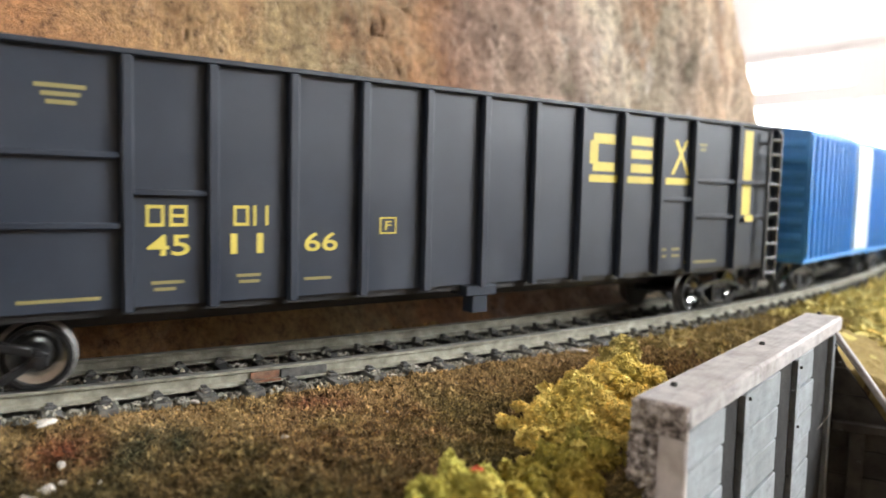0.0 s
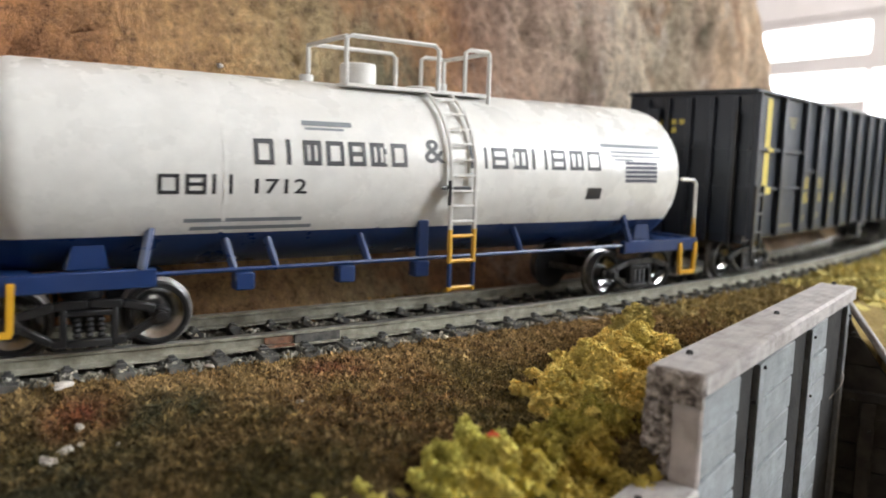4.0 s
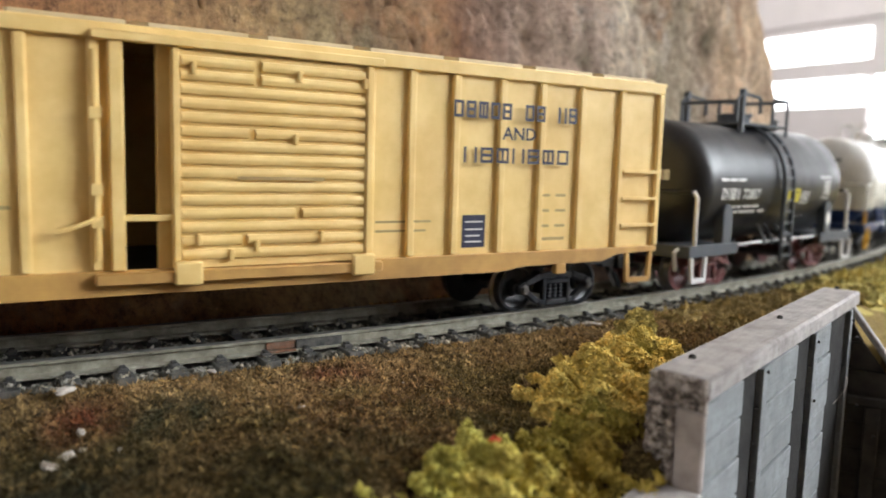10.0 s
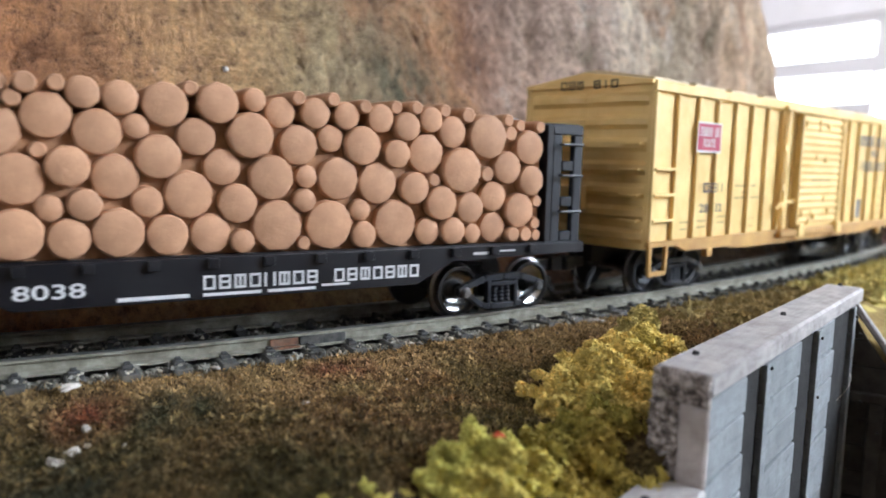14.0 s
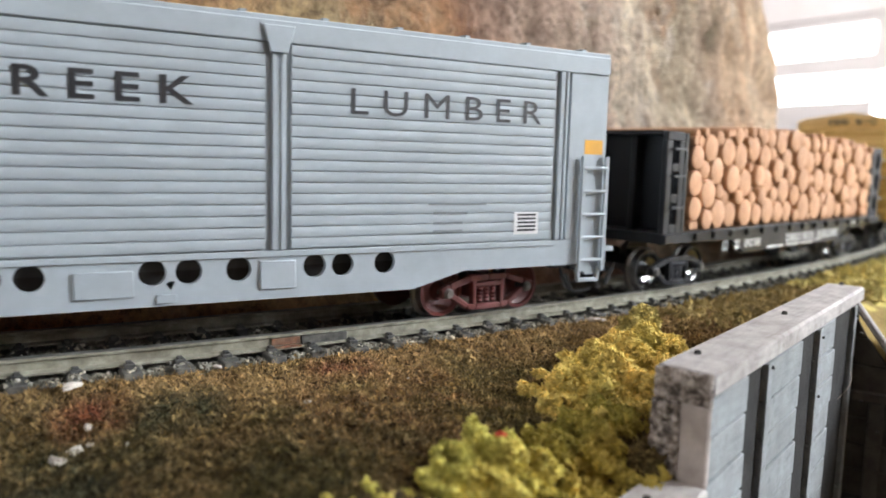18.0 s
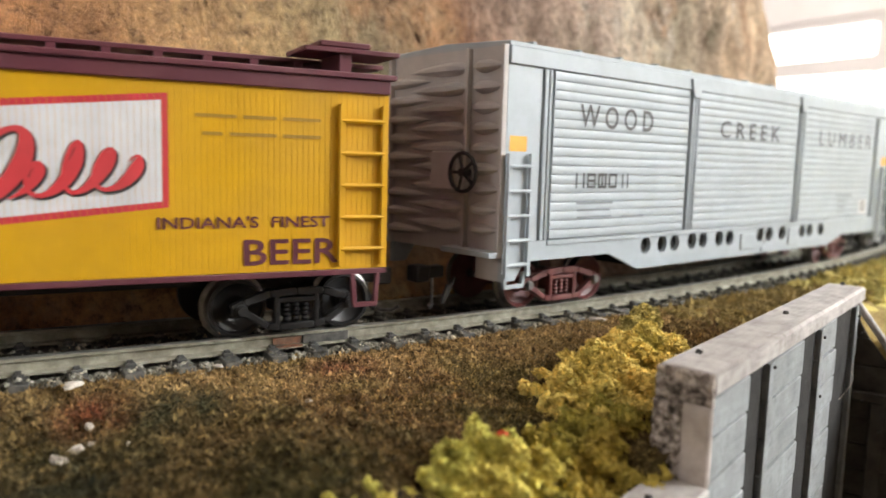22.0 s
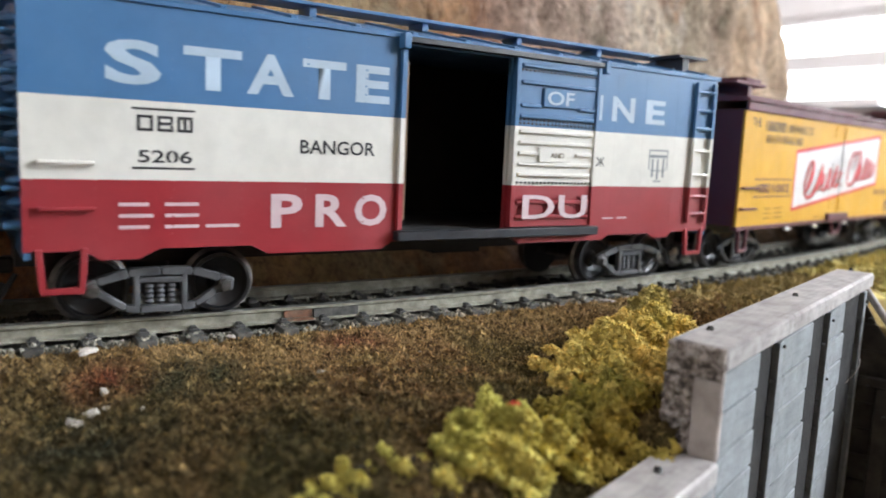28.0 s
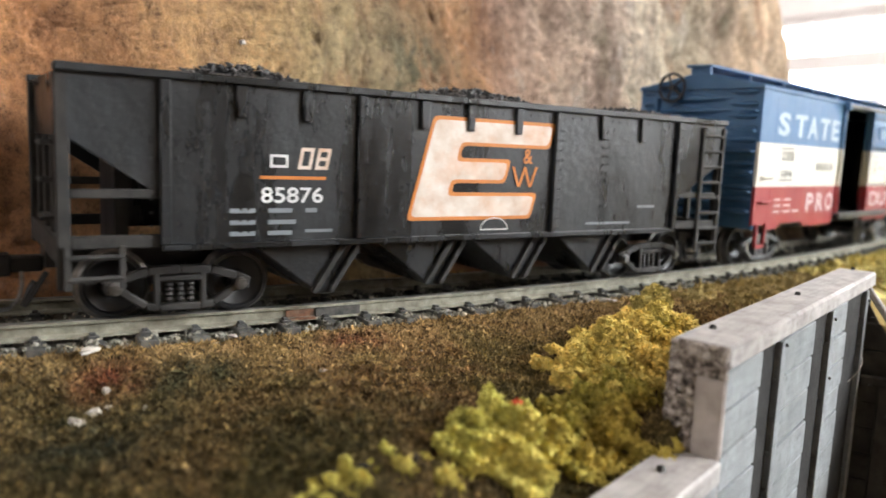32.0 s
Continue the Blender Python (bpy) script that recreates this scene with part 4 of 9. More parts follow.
# ---- track ----
def make_track():
    top = thing("railway_track", "weathered model track with dark ties and grey rails", "track", kind="structure")
    prof = [(-1.45, -2.5), (1.45, -2.5), (1.45, -2.2), (0.35, -1.9), (0.35, -0.75), (0.78, -0.5), (0.78, -0.08), (0.6, 0.0), (-0.6, 0.0), (-0.78, -0.08), (-0.78, -0.5), (-0.35, -0.75), (-0.35, -1.9), (-1.45, -2.2)]
    pts = np.concatenate([np.arange(-1780, -420, 20.0), np.arange(-420, 420, 5.0), np.arange(420, 1780, 20.0)])
    for side in (-1, 1):
        bm = bmesh.new()
        rings = []
        for s in pts:
            ring = []
            for o, z in prof:
                x, y, _ = on_track(s, side * 9.03 + o)
                ring.append(bm.verts.new((x, y, z)))
            rings.append(ring)
        n = len(prof)
        for a, b in zip(rings, rings[1:]):
            for i in range(n):
                bm.faces.new((a[i], a[(i + 1) % n], b[(i + 1) % n], b[i])).material_index = 1 if i in (6, 7, 8) else 0
        bm.faces.new(rings[0])
        bm.faces.new(rings[-1])
        part("rail", bm, [RAIL, RAILTOP], top, "grey weathered rail with a worn head")
    # rail joiner of the near rail, with its rusty end
    x0, y0, th = on_track(-27.0, -9.03)
    bm = bmesh.new()
    box(bm, -2.6, 2.4, -0.74, -0.4, -1.9, -0.7)
    box(bm, -2.6, 2.4, -1.5, -0.4, -2.35, -2.0)
    j = part("rail_joiner", bm, RUST, top, "rusty rail joiner", 0.06)
    j.matrix_local = pose(x0 * MM, y0 * MM, 0, 0, 0, math.degrees(th))
    x0, y0, th = on_track(-20.5, -9.03)
    bm = bmesh.new()
    box(bm, -4.0, 4.4, -1.0, -0.36, -2.2, -0.60)
    j = part("rail_joiner", bm, TIE, top, "dull grey rail joiner", 0.08)
    j.matrix_local = pose(x0 * MM, y0 * MM, 0, 0, 0, math.degrees(th))
    # ties with chairs, four shapes shared by all
    shapes = []
    rng = random.Random(5)
    for k in range(4):
        bm = bmesh.new()
        box(bm, -1.35 + rng.uniform(-.1, .1), 1.35 + rng.uniform(-.1, .1), -14.2 - rng.uniform(0, .6), 14.2 + rng.uniform(0, .6), -4.6, -2.55)
        for sy in (-1, 1):
            box(bm, -0.8, 0.8, sy * 9.03 - 2.6, sy * 9.03 - 1.2, -2.6, -2.0)
            box(bm, -0.8, 0.8, sy * 9.03 + 1.2, sy * 9.03 + 2.6, -2.6, -2.0)
            box(bm, -0.45, 0.45, sy * 9.03 - 2.1, sy * 9.03 - 0.9, -2.1, -1.65)
            box(bm, -0.45, 0.45, sy * 9.03 + 0.9, sy * 9.03 + 2.1, -2.1, -1.65)
        shapes.append(finish(bm, "tie", TIE, 0.12))
    s = -59.0 - 7.26 * 44
    while s < 420:
        x, y, th = on_track(s)
        ob = new("tie", shapes[rng.randrange(4)])
        ob.parent = top
        ob.matrix_local = pose(x * MM, y * MM, rng.uniform(-0.12, 0.05) * MM, 0, 0, math.degrees(th) + rng.uniform(-1.2, 1.2))
        s += 7.26
    return top


make_track()


def make_roadbed():
    """The bed that carries the line over the bench, before and beyond the scenery."""
    bm = bmesh.new()
    rings = []
    for s in np.arange(-1790, 1791, 20.0):
        rings.append([bm.verts.new((*on_track(s, o)[:2], z)) for o, z in ((-16, -4.75), (16, -4.75), (22, -91.9), (-22, -91.9))])
    for a, b in zip(rings, rings[1:]):
        for k in range(4):
            bm.faces.new((a[k], a[(k + 1) % 4], b[(k + 1) % 4], b[k]))
    bm.faces.new(rings[0])
    bm.faces.new(rings[-1])
    tagged(new("track_bed", finish(bm, "track_bed", BENCH)), "plain timber bed under the model track", "track bed", kind="structure")


make_roadbed()


# ---- cliff ----
def make_cliff():
    ss = np.concatenate([np.arange(-330, -70, 9.0), np.arange(-70, 262, 1.15)])
    zs = np.concatenate([np.arange(-9, 92, 1.1), np.arange(94, 190, 7.0)])
    verts = []
    cols = []
    for s in ss:
        cols.append((s, 0.0))
    for k in range(1, 40):
        cols.append((262.0, k * 4.5))      # the cliff turns away at its far end
    for s, back in cols:
        for z in zs:
            foot = 8.0 * math.exp(-max(0, z + 4) / 14.0)
            # the far shoulder spreads at its foot
            flare = 34.0 * math.exp(-max(0.0, z - 8) / 20.0) * (1 if back else max(0.0, min(1.0, (s - 200) / 62.0)))
            off = 31.0 + 0.17 * z - foot + 7.0 * math.sin(s / 41.0) * (0.4 + z / 160.0)
            xx, yy, th = on_track(s - 22 + (flare if True else 0), off)
            if back:
                xx, yy = xx + back * 0.10, yy + back * 0.995
            p = Vector((xx, yy, z)) * 0.022
            d = noise.fractal(p, 0.9, 2.1, 3) * 5.0 + noise.fractal(p * 6.0, 0.7, 2.0, 2) * 0.9 - abs(noise.fractal(Vector((p.x + 0.35 * p.z, p.y, p.z * 0.7)) * 13.0, 0.6, 2.1, 3)) * 0.8
            if back:
                verts.append(((xx + d) * MM, yy * MM, z * MM))
            else:
                verts.append(((xx - d * math.sin(th)) * MM, (yy + d * math.cos(th)) * MM, z * MM))
    n, m = len(cols), len(zs)
    fs = [(i * m + j, (i + 1) * m + j, (i + 1) * m + j + 1, i * m + j + 1) for i in range(n - 1) for j in range(m - 1)]
    me = bpy.data.meshes.new("rock_cliff")
    me.from_pydata(verts, [], fs)
    me.materials.append(ROCK)
    me.polygons.foreach_set("use_smooth", [True] * len(me.polygons))
    ob = new("rock_cliff", me)
    sol = ob.modifiers.new("thickness", "SOLIDIFY")
    sol.thickness, sol.offset = 0.004, 1.0
    return tagged(ob, "rust and ochre painted plaster rock cliff", "cliff", kind="structure")


make_cliff()


# ---- timber wall ----
def wall_pose():
    return pose(W0[0] * MM, W0[1] * MM, 0, 0, 0, 17.4)


def make_wall():
    """Local x along the wall, local -y towards its open side."""
    w = thing("timber_retaining_wall", "grey weathered timber retaining wall with nailed planks", "retaining wall")
    w.matrix_world = wall_pose()
    rng = random.Random(3)
    TOPZ = 5.6
    boxes("cap_beam", CAPWOOD, w, [(-0.2, 90.5, -7.35, 0.1, TOPZ - 3.1, TOPZ)], "pale grey cap beam", 0.45)
    boxes("backing", DARKWOOD, w, [(0.0, 88, -1.8, -0.2, -52, TOPZ - 3.12)], "backing timbers darkened for the slot shade")
    # dark fillers in the slots, painted for the shade that falls there
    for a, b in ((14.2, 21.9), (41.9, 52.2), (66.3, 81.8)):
        boxes("recessed_post", DARKWOOD, w, [(a, b, -6.5, -1.82, -52, TOPZ - 3.14)], "near-black filler that paints the slot shade", 0.1)
    def broken_face(name, y0, y1, z0, z1, deep, seed):
        """A crumbling end-grain face: a fine grid that stands out unevenly from the wall's end."""
        bm = bmesh.new()
        ny, nz = int((y1 - y0) / 0.22), int((z1 - z0) / 0.22)
        grid = []
        for j in range(ny + 1):
            col = []
            for k in range(nz + 1):
                yy, zz = y0 + (y1 - y0) * j / ny, z0 + (z1 - z0) * k / nz
                q = Vector((seed, yy, zz))
                edge = j in (0, ny) or k in (0, nz)
                out = 0.02 if edge else deep * (0.65 + 0.5 * noise.fractal(q * 0.9, 0.8, 2.0, 3) + 0.25 * noise.noise(q * 3.1))
                col.append(bm.verts.new((-0.2 - max(0.0, out), yy + 0.16 * noise.noise(q * 1.7), zz + 0.14 * noise.noise(q * 1.9))))
            grid.append(col)
        for a, b in zip(grid, grid[1:]):
            for k in range(nz):
                bm.faces.new((a[k], b[k], b[k + 1], a[k + 1]))
        return part(name, bm, ENDGRAIN, w, "rough crumbling end grain")
    boxes("end_post", ENDPALE, w, [(-0.18, 0.6, -7.1, 0.0, -52, TOPZ - 3.13)], "pale end post", 0.1)
    broken_face("cap_end", -7.25, 0.05, TOPZ - 4.2, TOPZ - 0.12, 0.5, 3.7)
    broken_face("end_bark", -3.5, 0.25, -21.0, TOPZ - 4.2, 1.0, 9.2)
    boxes("end_batten", ENDPALE, w, [(-0.42, -0.2, -6.95, -3.7, -52, TOPZ - 4.3)], "pale end batten", 0.08)
    for a, b in ((0.05, 14.0), (22.1, 41.6), (52.5, 66.0), (82.0, 88.0)):
        z = TOPZ - 3.14
        while z > -50:
            h = 5.4 + rng.uniform(-0.5, 0.5)
            boxes("plank", WOOD, w, [(a + rng.uniform(-.1, .1), b + rng.uniform(-.15, .15), -7.15 + rng.uniform(-.18, .12), -1.85, z - h + 0.30, z)], "", 0.16)
            z -= h
        if a > 1:
            boxes("batten", WOOD, w, [(a - 0.25, a + 1.9, -7.5, -7.05, -52, TOPZ - 3.16)], "pale upright batten", 0.12)
    for xn, zn in ((23.2, 1.6), (53.6, 1.0), (53.8, -9.5), (83.2, 0.6)):
        bm = bmesh.new()
        rod(bm, (xn, -7.0, zn), (xn + 0.2, -7.8, zn + rng.uniform(-.3, .3)), 0.26, 7)
        part("nail", bm, NAIL, w, "black nail head")
    for xn, yn in ((8.2, -2.0), (45.5, -3.0), (89.6, -2.9)):
        bm = bmesh.new()
        rod(bm, (xn, yn, TOPZ - 0.3), (xn + 0.25, yn, TOPZ + 0.45), 0.6, 7, 0.4)
        part("nail", bm, NAIL, w, "bent black nail")
    # the wall steps down and goes on lower
    boxes("low_cap_beam", CAPWOOD, w, [(-86, -0.5, -7.6, -0.3, -11.3, -8.3)], "pale grey lower cap beam", 0.35)
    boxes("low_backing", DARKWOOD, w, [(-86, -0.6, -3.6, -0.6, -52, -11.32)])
    z = -11.33
    while z > -50:
        boxes("plank", WOOD, w, [(-86, -0.6, -7.3 + rng.uniform(-.1, .1), -3.65, z - 5.25, z)], "", 0.14)
        z -= 5.4
    bm = bmesh.new()
    rod(bm, (-8.6, -3.4, -8.6), (-8.2, -3.2, -7.8), 0.6, 7, 0.45)
    part("nail", bm, NAIL, w, "bent black nail")
    # the far wing turns away and slopes down
    wing = thing("timber_wing_wall", "dark timber wing wall with a sloping cap", "retaining wall")
    x0, y0 = W0[0] + 86.5 * WU[0] + 6.0 * WN[0], W0[1] + 86.5 * WU[1] + 6.0 * WN[1]
    wing.matrix_world = pose(x0 * MM, y0 * MM, 0, 0, 0, -62)
    bm = bmesh.new()
    prism(bm, [(-0.5, 5.2), (60, -78), (60, -80), (-0.5, 3.0)], "y", -1.8, 1.8)
    part("sloping_cap", bm, CAPWOOD, wing, "pale sloping cap beam", 0.3)
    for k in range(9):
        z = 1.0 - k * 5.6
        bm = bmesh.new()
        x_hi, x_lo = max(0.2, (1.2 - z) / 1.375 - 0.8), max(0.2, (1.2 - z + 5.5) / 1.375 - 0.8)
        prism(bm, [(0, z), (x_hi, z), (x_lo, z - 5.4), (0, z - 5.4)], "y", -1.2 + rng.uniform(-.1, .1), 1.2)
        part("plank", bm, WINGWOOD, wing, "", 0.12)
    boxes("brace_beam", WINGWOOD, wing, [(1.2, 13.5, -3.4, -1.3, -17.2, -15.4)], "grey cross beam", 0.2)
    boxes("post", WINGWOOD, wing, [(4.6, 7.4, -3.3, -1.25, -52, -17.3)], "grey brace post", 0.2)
    for xn, zn in ((3.0, -17.0), (6.5, -23), (2.0, -3)):
        bm = bmesh.new()
        rod(bm, (xn, -3.6, zn), (xn, -4.7, zn), 0.35, 7)
        part("nail", bm, NAIL, wing, "black nail head")
    # a stray fibre
    bm = bmesh.new()
    wire(bm, [(63 + 9 * i / 10, -9.0 - 1.2 * math.sin(i / 10 * 3.1), -12.0 + 3.4 * math.sin(i / 10 * 1.7)) for i in range(11)], 0.06, 4)
    part("stray_fibre", bm, BIT, w, "thin pale fibre")


make_wall()


# ---- bushes ----
def bush(name, label, blobs, material, count, seed, size=(0.45, 1.0)):
    """A foam bush: crumbs thrown on and in a few lumpy clumps, with twigs inside."""
    rng = np.random.RandomState(seed)
    base = blobs[0][:2]
    zb = float(ground_height(np.array([base[0]]), np.array([base[1]]))[0])
    top = thing(name, label, "bush", "foam bushes by the wall")
    top.location = (base[0] * MM, base[1] * MM, zb * MM)
    pts, sizes = [], []
    vol = np.array([b[3] ** 2 for b in blobs])
    for b, k in zip(blobs, (count * vol / vol.sum()).astype(int)):
        d = rng.randn(k, 3)
        d /= np.linalg.norm(d, axis=1)[:, None]
        lump = 1 + 0.22 * np.sin(d[:, 0] * 5 + seed) * np.sin(d[:, 1] * 6 + 2) + 0.16 * np.sin(d[:, 2] * 9 + d[:, 0] * 7)
        r = b[3] * lump * (0.55 + 0.5 * rng.rand(k) ** 0.5)
        pts.append(np.array(b[:3]) + d * r[:, None] * np.array([1, 1, b[4] if len(b) > 4 else 0.9]))
        sizes.append(size[0] + (size[1] - size[0]) * rng.rand(k) ** 2)
    pts = np.concatenate(pts) - np.array([base[0], base[1], zb])
    ob = new("foliage", crumb_mesh("foliage", pts, np.concatenate(sizes), material, seed + 50, True))
    ob.parent = top
    tagged(ob, "", "", "", "")
    bm = bmesh.new()
    for b in blobs:
        wire(bm, [(0, 0, -0.5), ((b[0] - base[0]) * 0.5, (b[1] - base[1]) * 0.5, max(0.3, (b[2] - zb) * 0.4)), (b[0] - base[0], b[1] - base[1], b[2] - zb)], 0.25, 5)
    part("twigs", bm, DARKWOOD, top, "dark twigs")
    return top


bush("olive_bush", "large ochre and olive foam bush against the timber wall",
     [(16, -46, -5.4, 7.0), (25, -41.0, -4.6, 6.2), (8, -50, -6.2, 7.0), (1, -47, -8.0, 6.4), (7, -42.5, -7.5, 5.8), (15, -39.5, -6.0, 5.6), (23, -36.5, -5.0, 5.0), (31, -37, -4.4, 5.0), (-5, -51, -9.5, 5.8), (2, -54, -7.4, 5.6)], OLIVE, 130000, 21, (0.15, 0.36))
bush("green_bush", "green and olive foam bush below the ochre bush", [(-7, -60.0, -8.8, 6.2), (0, -58, -8.2, 5.6), (-13.5, -59.5, -9.6, 5.6), (-3, -66, -11.5, 5.0), (-15, -63.5, -11.5, 5.0)], MOSSY, 54000, 25, (0.15, 0.36))
bush("yellow_tuft", "bright yellow foam tuft beside the track", [(34, -32.0, -1.6, 3.4, 1.1), (36.5, -30.5, 0.0, 2.2, 1.2), (30, -34, -2.8, 2.8)], GRASS, 13000, 22, (0.13, 0.32))
bush("lime_bush", "lime green foam bush in front of the olive bush",
     [(-24, -60.5, -6.4, 5.2), (-29.5, -61, -7.4, 4.2), (-19.4, -61.5, -7.8, 4.6), (-25, -64.5, -10, 4.6)], LIME, 56000, 23, (0.12, 0.30))
bush("low_lime_bush", "low lime green foam bush at the edge of the layout", [(-38.5, -61.5, -8.0, 3.4), (-43.5, -61.5, -8.2, 3.2), (-35, -63.5, -9.2, 3.6), (-47.5, -62.5, -9.2, 3.0)], LIME, 34000, 24, (0.12, 0.30))
twig = new("fallen_twig")
tagged(twig, "thin pale twig lying on the olive bush", "twig")
twig.location = (22 * MM, -37 * MM, -1.6 * MM)
bm = bmesh.new()
wire(bm, [(-6, 0.6, -0.9), (-3, 0.2, -0.2), (0, 0, 0.2), (4, -0.6, 0.5), (7.5, -0.4, 1.4)], 0.24, 6)
part("stem", bm, STEM, twig, "pale dry stem")


def chip(name, label, x, y, z, w, d, h, material, seed):
    rng = random.Random(seed)
    bm = bmesh.new()
    bmesh.ops.create_icosphere(bm, subdivisions=2, radius=1.0)
    for v in bm.verts:
        k = 1 + rng.uniform(-0.4, 0.3)
        v.co = Vector((v.co.x * w * k, v.co.y * d * k, v.co.z * h * k))
    ob = new(name, finish(bm, name, material))
    zz = float(ground_height(np.array([x]), np.array([y]))[0]) if z is None else z
    ob.matrix_world = pose(x * MM, y * MM, zz * MM, 0, 0, rng.uniform(0, 180))
    return tagged(ob, label, "plaster chip")


chip("plaster_chip", "pale plaster chip on a tie end", -61.2, -14.6, -2.7, 1.5, 0.6, 0.5, BIT, 1)
chip("plaster_chip", "pale plaster chip in the turf", -60.4, -23.0, None, 0.7, 0.6, 0.6, BIT, 2)
chip("plaster_chip", "pale plaster chip in the turf", -64.6, -28.4, None, 1.3, 0.8, 0.6, BIT, 3)
chip("plaster_chip", "pale plaster chip in the turf", -62.6, -27.4, None, 1.2, 0.7, 0.7, BIT, 13)
chip("plaster_chip", "small pale plaster chip in the turf", -60.6, -26.6, None, 0.9, 0.6, 0.5, BIT, 14)
chip("plaster_chip", "small pale plaster chip in the turf", -56.8, -30.2, None, 0.5, 0.4, 0.4, BIT, 15)
chip("plaster_chip", "pale plaster chip in the turf", -33.5, -32.5, None, 1.0, 0.6, 0.6, BIT, 4)
chip("plaster_chip", "small pale plaster chip in the turf", -15.9, -29.9, None, 0.5, 0.4, 0.5, BIT, 5)
chip("plaster_chip", "pale plaster chips beside the far ties", 40.5, -14.4, -3.3, 2.2, 0.6, 0.5, BIT, 6)
chip("plaster_chip", "pale plaster chip on a tie end", -40.8, -14.6, -2.6, 0.9, 0.35, 0.3, BIT, 7)
chip("plaster_chip", "pale plaster chip by the rail", 1.0, -11.8, -2.8, 0.8, 0.4, 0.35, BIT, 8)
chip("plaster_chip", "pale plaster chip between the rails", -72, 2.5, -3.1, 2.2, 0.8, 0.5, BIT, 9)
chip("plaster_chip", "tiny white plaster fleck on the cliff face", -23.4, 33.6, 47.8, 0.7, 0.7, 0.6, BIT, 16)
chip("red_petal", "tiny red foam petal on the lime bush", -22.8, -61.8, -1.5, 0.8, 0.7, 0.6, surface("red_foam", [(0.3, (0.5, 0.05, 0.02)), (0.7, (0.7, 0.12, 0.05))], 600.0, 0.8), 10)

# ---- the train ----
CARS = []            # car, its place in the train, half its truck spacing
WHEEL_R = 4.9


def make_truck(car, x, frame_mat, wheel_mat, base=9.4, hw=11.4):
    """A four-wheeled truck under a car: bolster with two side frames and two wheelsets."""
    bm = bmesh.new()
    box(bm, -2.0, 2.0, -hw + 0.8, hw - 0.8, 3.0, 6.6)
    tr = part("truck", bm, BLACKPLASTIC if frame_mat is not OXIDE else OXIDE, car, "", 0.2)
    tr.location = (x * MM, 0, 0)
    bm = bmesh.new()
    rod(bm, (0, 0, 6.6), (0, 0, 8.6), 3.2, 14)
    part("center_plate", bm, BLACKPLASTIC, tr)
    for sy in (-1, 1):
        bm = bmesh.new()
        y0, y1 = sorted((sy * (hw - 0.7), sy * (hw + 0.7)))
        # the casting: an outer rim of the frame and its struts leave two three-cornered holes and the spring window
        rim = [(-base - 1.4, 5.2), (-base + 0.6, 6.1), (-4.6, 7.3), (0, 7.5), (4.6, 7.3), (base - 0.6, 6.1), (base + 1.4, 5.2)]
        for p, q in zip(rim, rim[1:]):
            bar(bm, p[0], p[1], q[0], q[1], 1.35, y0, y1)
        foot = [(-base + 0.2, 4.8), (-5.0, 2.0), (-3.0, 1.7), (3.0, 1.7), (5.0, 2.0), (base - 0.2, 4.8)]
        for p, q in zip(foot, foot[1:]):
            bar(bm, p[0], p[1], q[0], q[1], 1.15, y0, y1)
        for sx in (-1, 1):
            bar(bm, sx * 3.4, 1.8, sx * 3.4, 7.4, 0.95, y0, y1)
            bar(bm, sx * (base + 0.9), 5.6, sx * (base + 0.9), 4.0, 1.0, y0, y1)
        bar(bm, -3.2, 6.1, 3.2, 6.1, 0.9, y0, y1)
        part("side_frame", bm, frame_mat, tr, "", 0.2)
        for sx in (-1, 1):
            bm = bmesh.new()
            rod(bm, (sx * base, sy * (hw - 0.6), WHEEL_R), (sx * base, sy * (hw + 1.0), WHEEL_R), 1.25, 12, 1.0)
            rod(bm, (sx * base, sy * (hw + 1.0), WHEEL_R), (sx * base, sy * (hw + 1.35), WHEEL_R), 0.75, 8)
            part("axle_cap", bm, STEEL if frame_mat is not BLACKPLASTIC else frame_mat, tr)
        for sx in (-1.6, 0.0, 1.6):
            bm = bmesh.new()
            prof = []
            for k in range(9):
                prof.append((2.4 + k * 0.38, 0.68 if k % 2 else 0.42))
            rings = [[bm.verts.new((sx + r * math.cos(i * math.tau / 8), sy * (hw - 0.15) + r * math.sin(i * math.tau / 8), z)) for i in range(8)] for z, r in prof]
            for a, b in zip(rings, rings[1:]):
                for i in range(8):
                    bm.faces.new((a[i], a[(i + 1) % 8], b[(i + 1) % 8], b[i]))
            part("spring", bm, frame_mat, tr)
    for sx in (-1, 1):
        bm = bmesh.new()
        rod(bm, (0, -hw - 0.3, 0), (0, hw + 0.3, 0), 0.75, 8)
        for sy in (-1, 1):
            prof = [(7.1, 5.55), (7.75, 5.6), (8.0, WHEEL_R + 0.05), (9.7, WHEEL_R - 0.12), (9.75, WHEEL_R - 0.7), (9.2, WHEEL_R - 0.95), (8.45, 1.9), (9.3, 1.4), (9.3, 0.7)]
            rings = [[bm.verts.new((r * math.cos(i * math.tau / 28), sy * y, r * math.sin(i * math.tau / 28))) for i in range(28)] for y, r in prof]
            back = [bm.verts.new((1.0 * math.cos(i * math.tau / 28), sy * 7.1, 1.0 * math.sin(i * math.tau / 28))) for i in range(28)]
            for q, (a, b) in enumerate(zip([back] + rings, rings)):
                for i in range(28):
                    bm.faces.new((a[i], a[(i + 1) % 28], b[(i + 1) % 28], b[i])).material_index = 2 if q == 6 else (1 if q in (0, 4, 5, 7, 8) else 0)
        ws = part("wheelset", bm, [STEEL, BLACKPLASTIC if wheel_mat is CHROME else wheel_mat, wheel_mat], tr, "")
        ws.location = (sx * base * MM, 0, WHEEL_R * MM)
    return tr


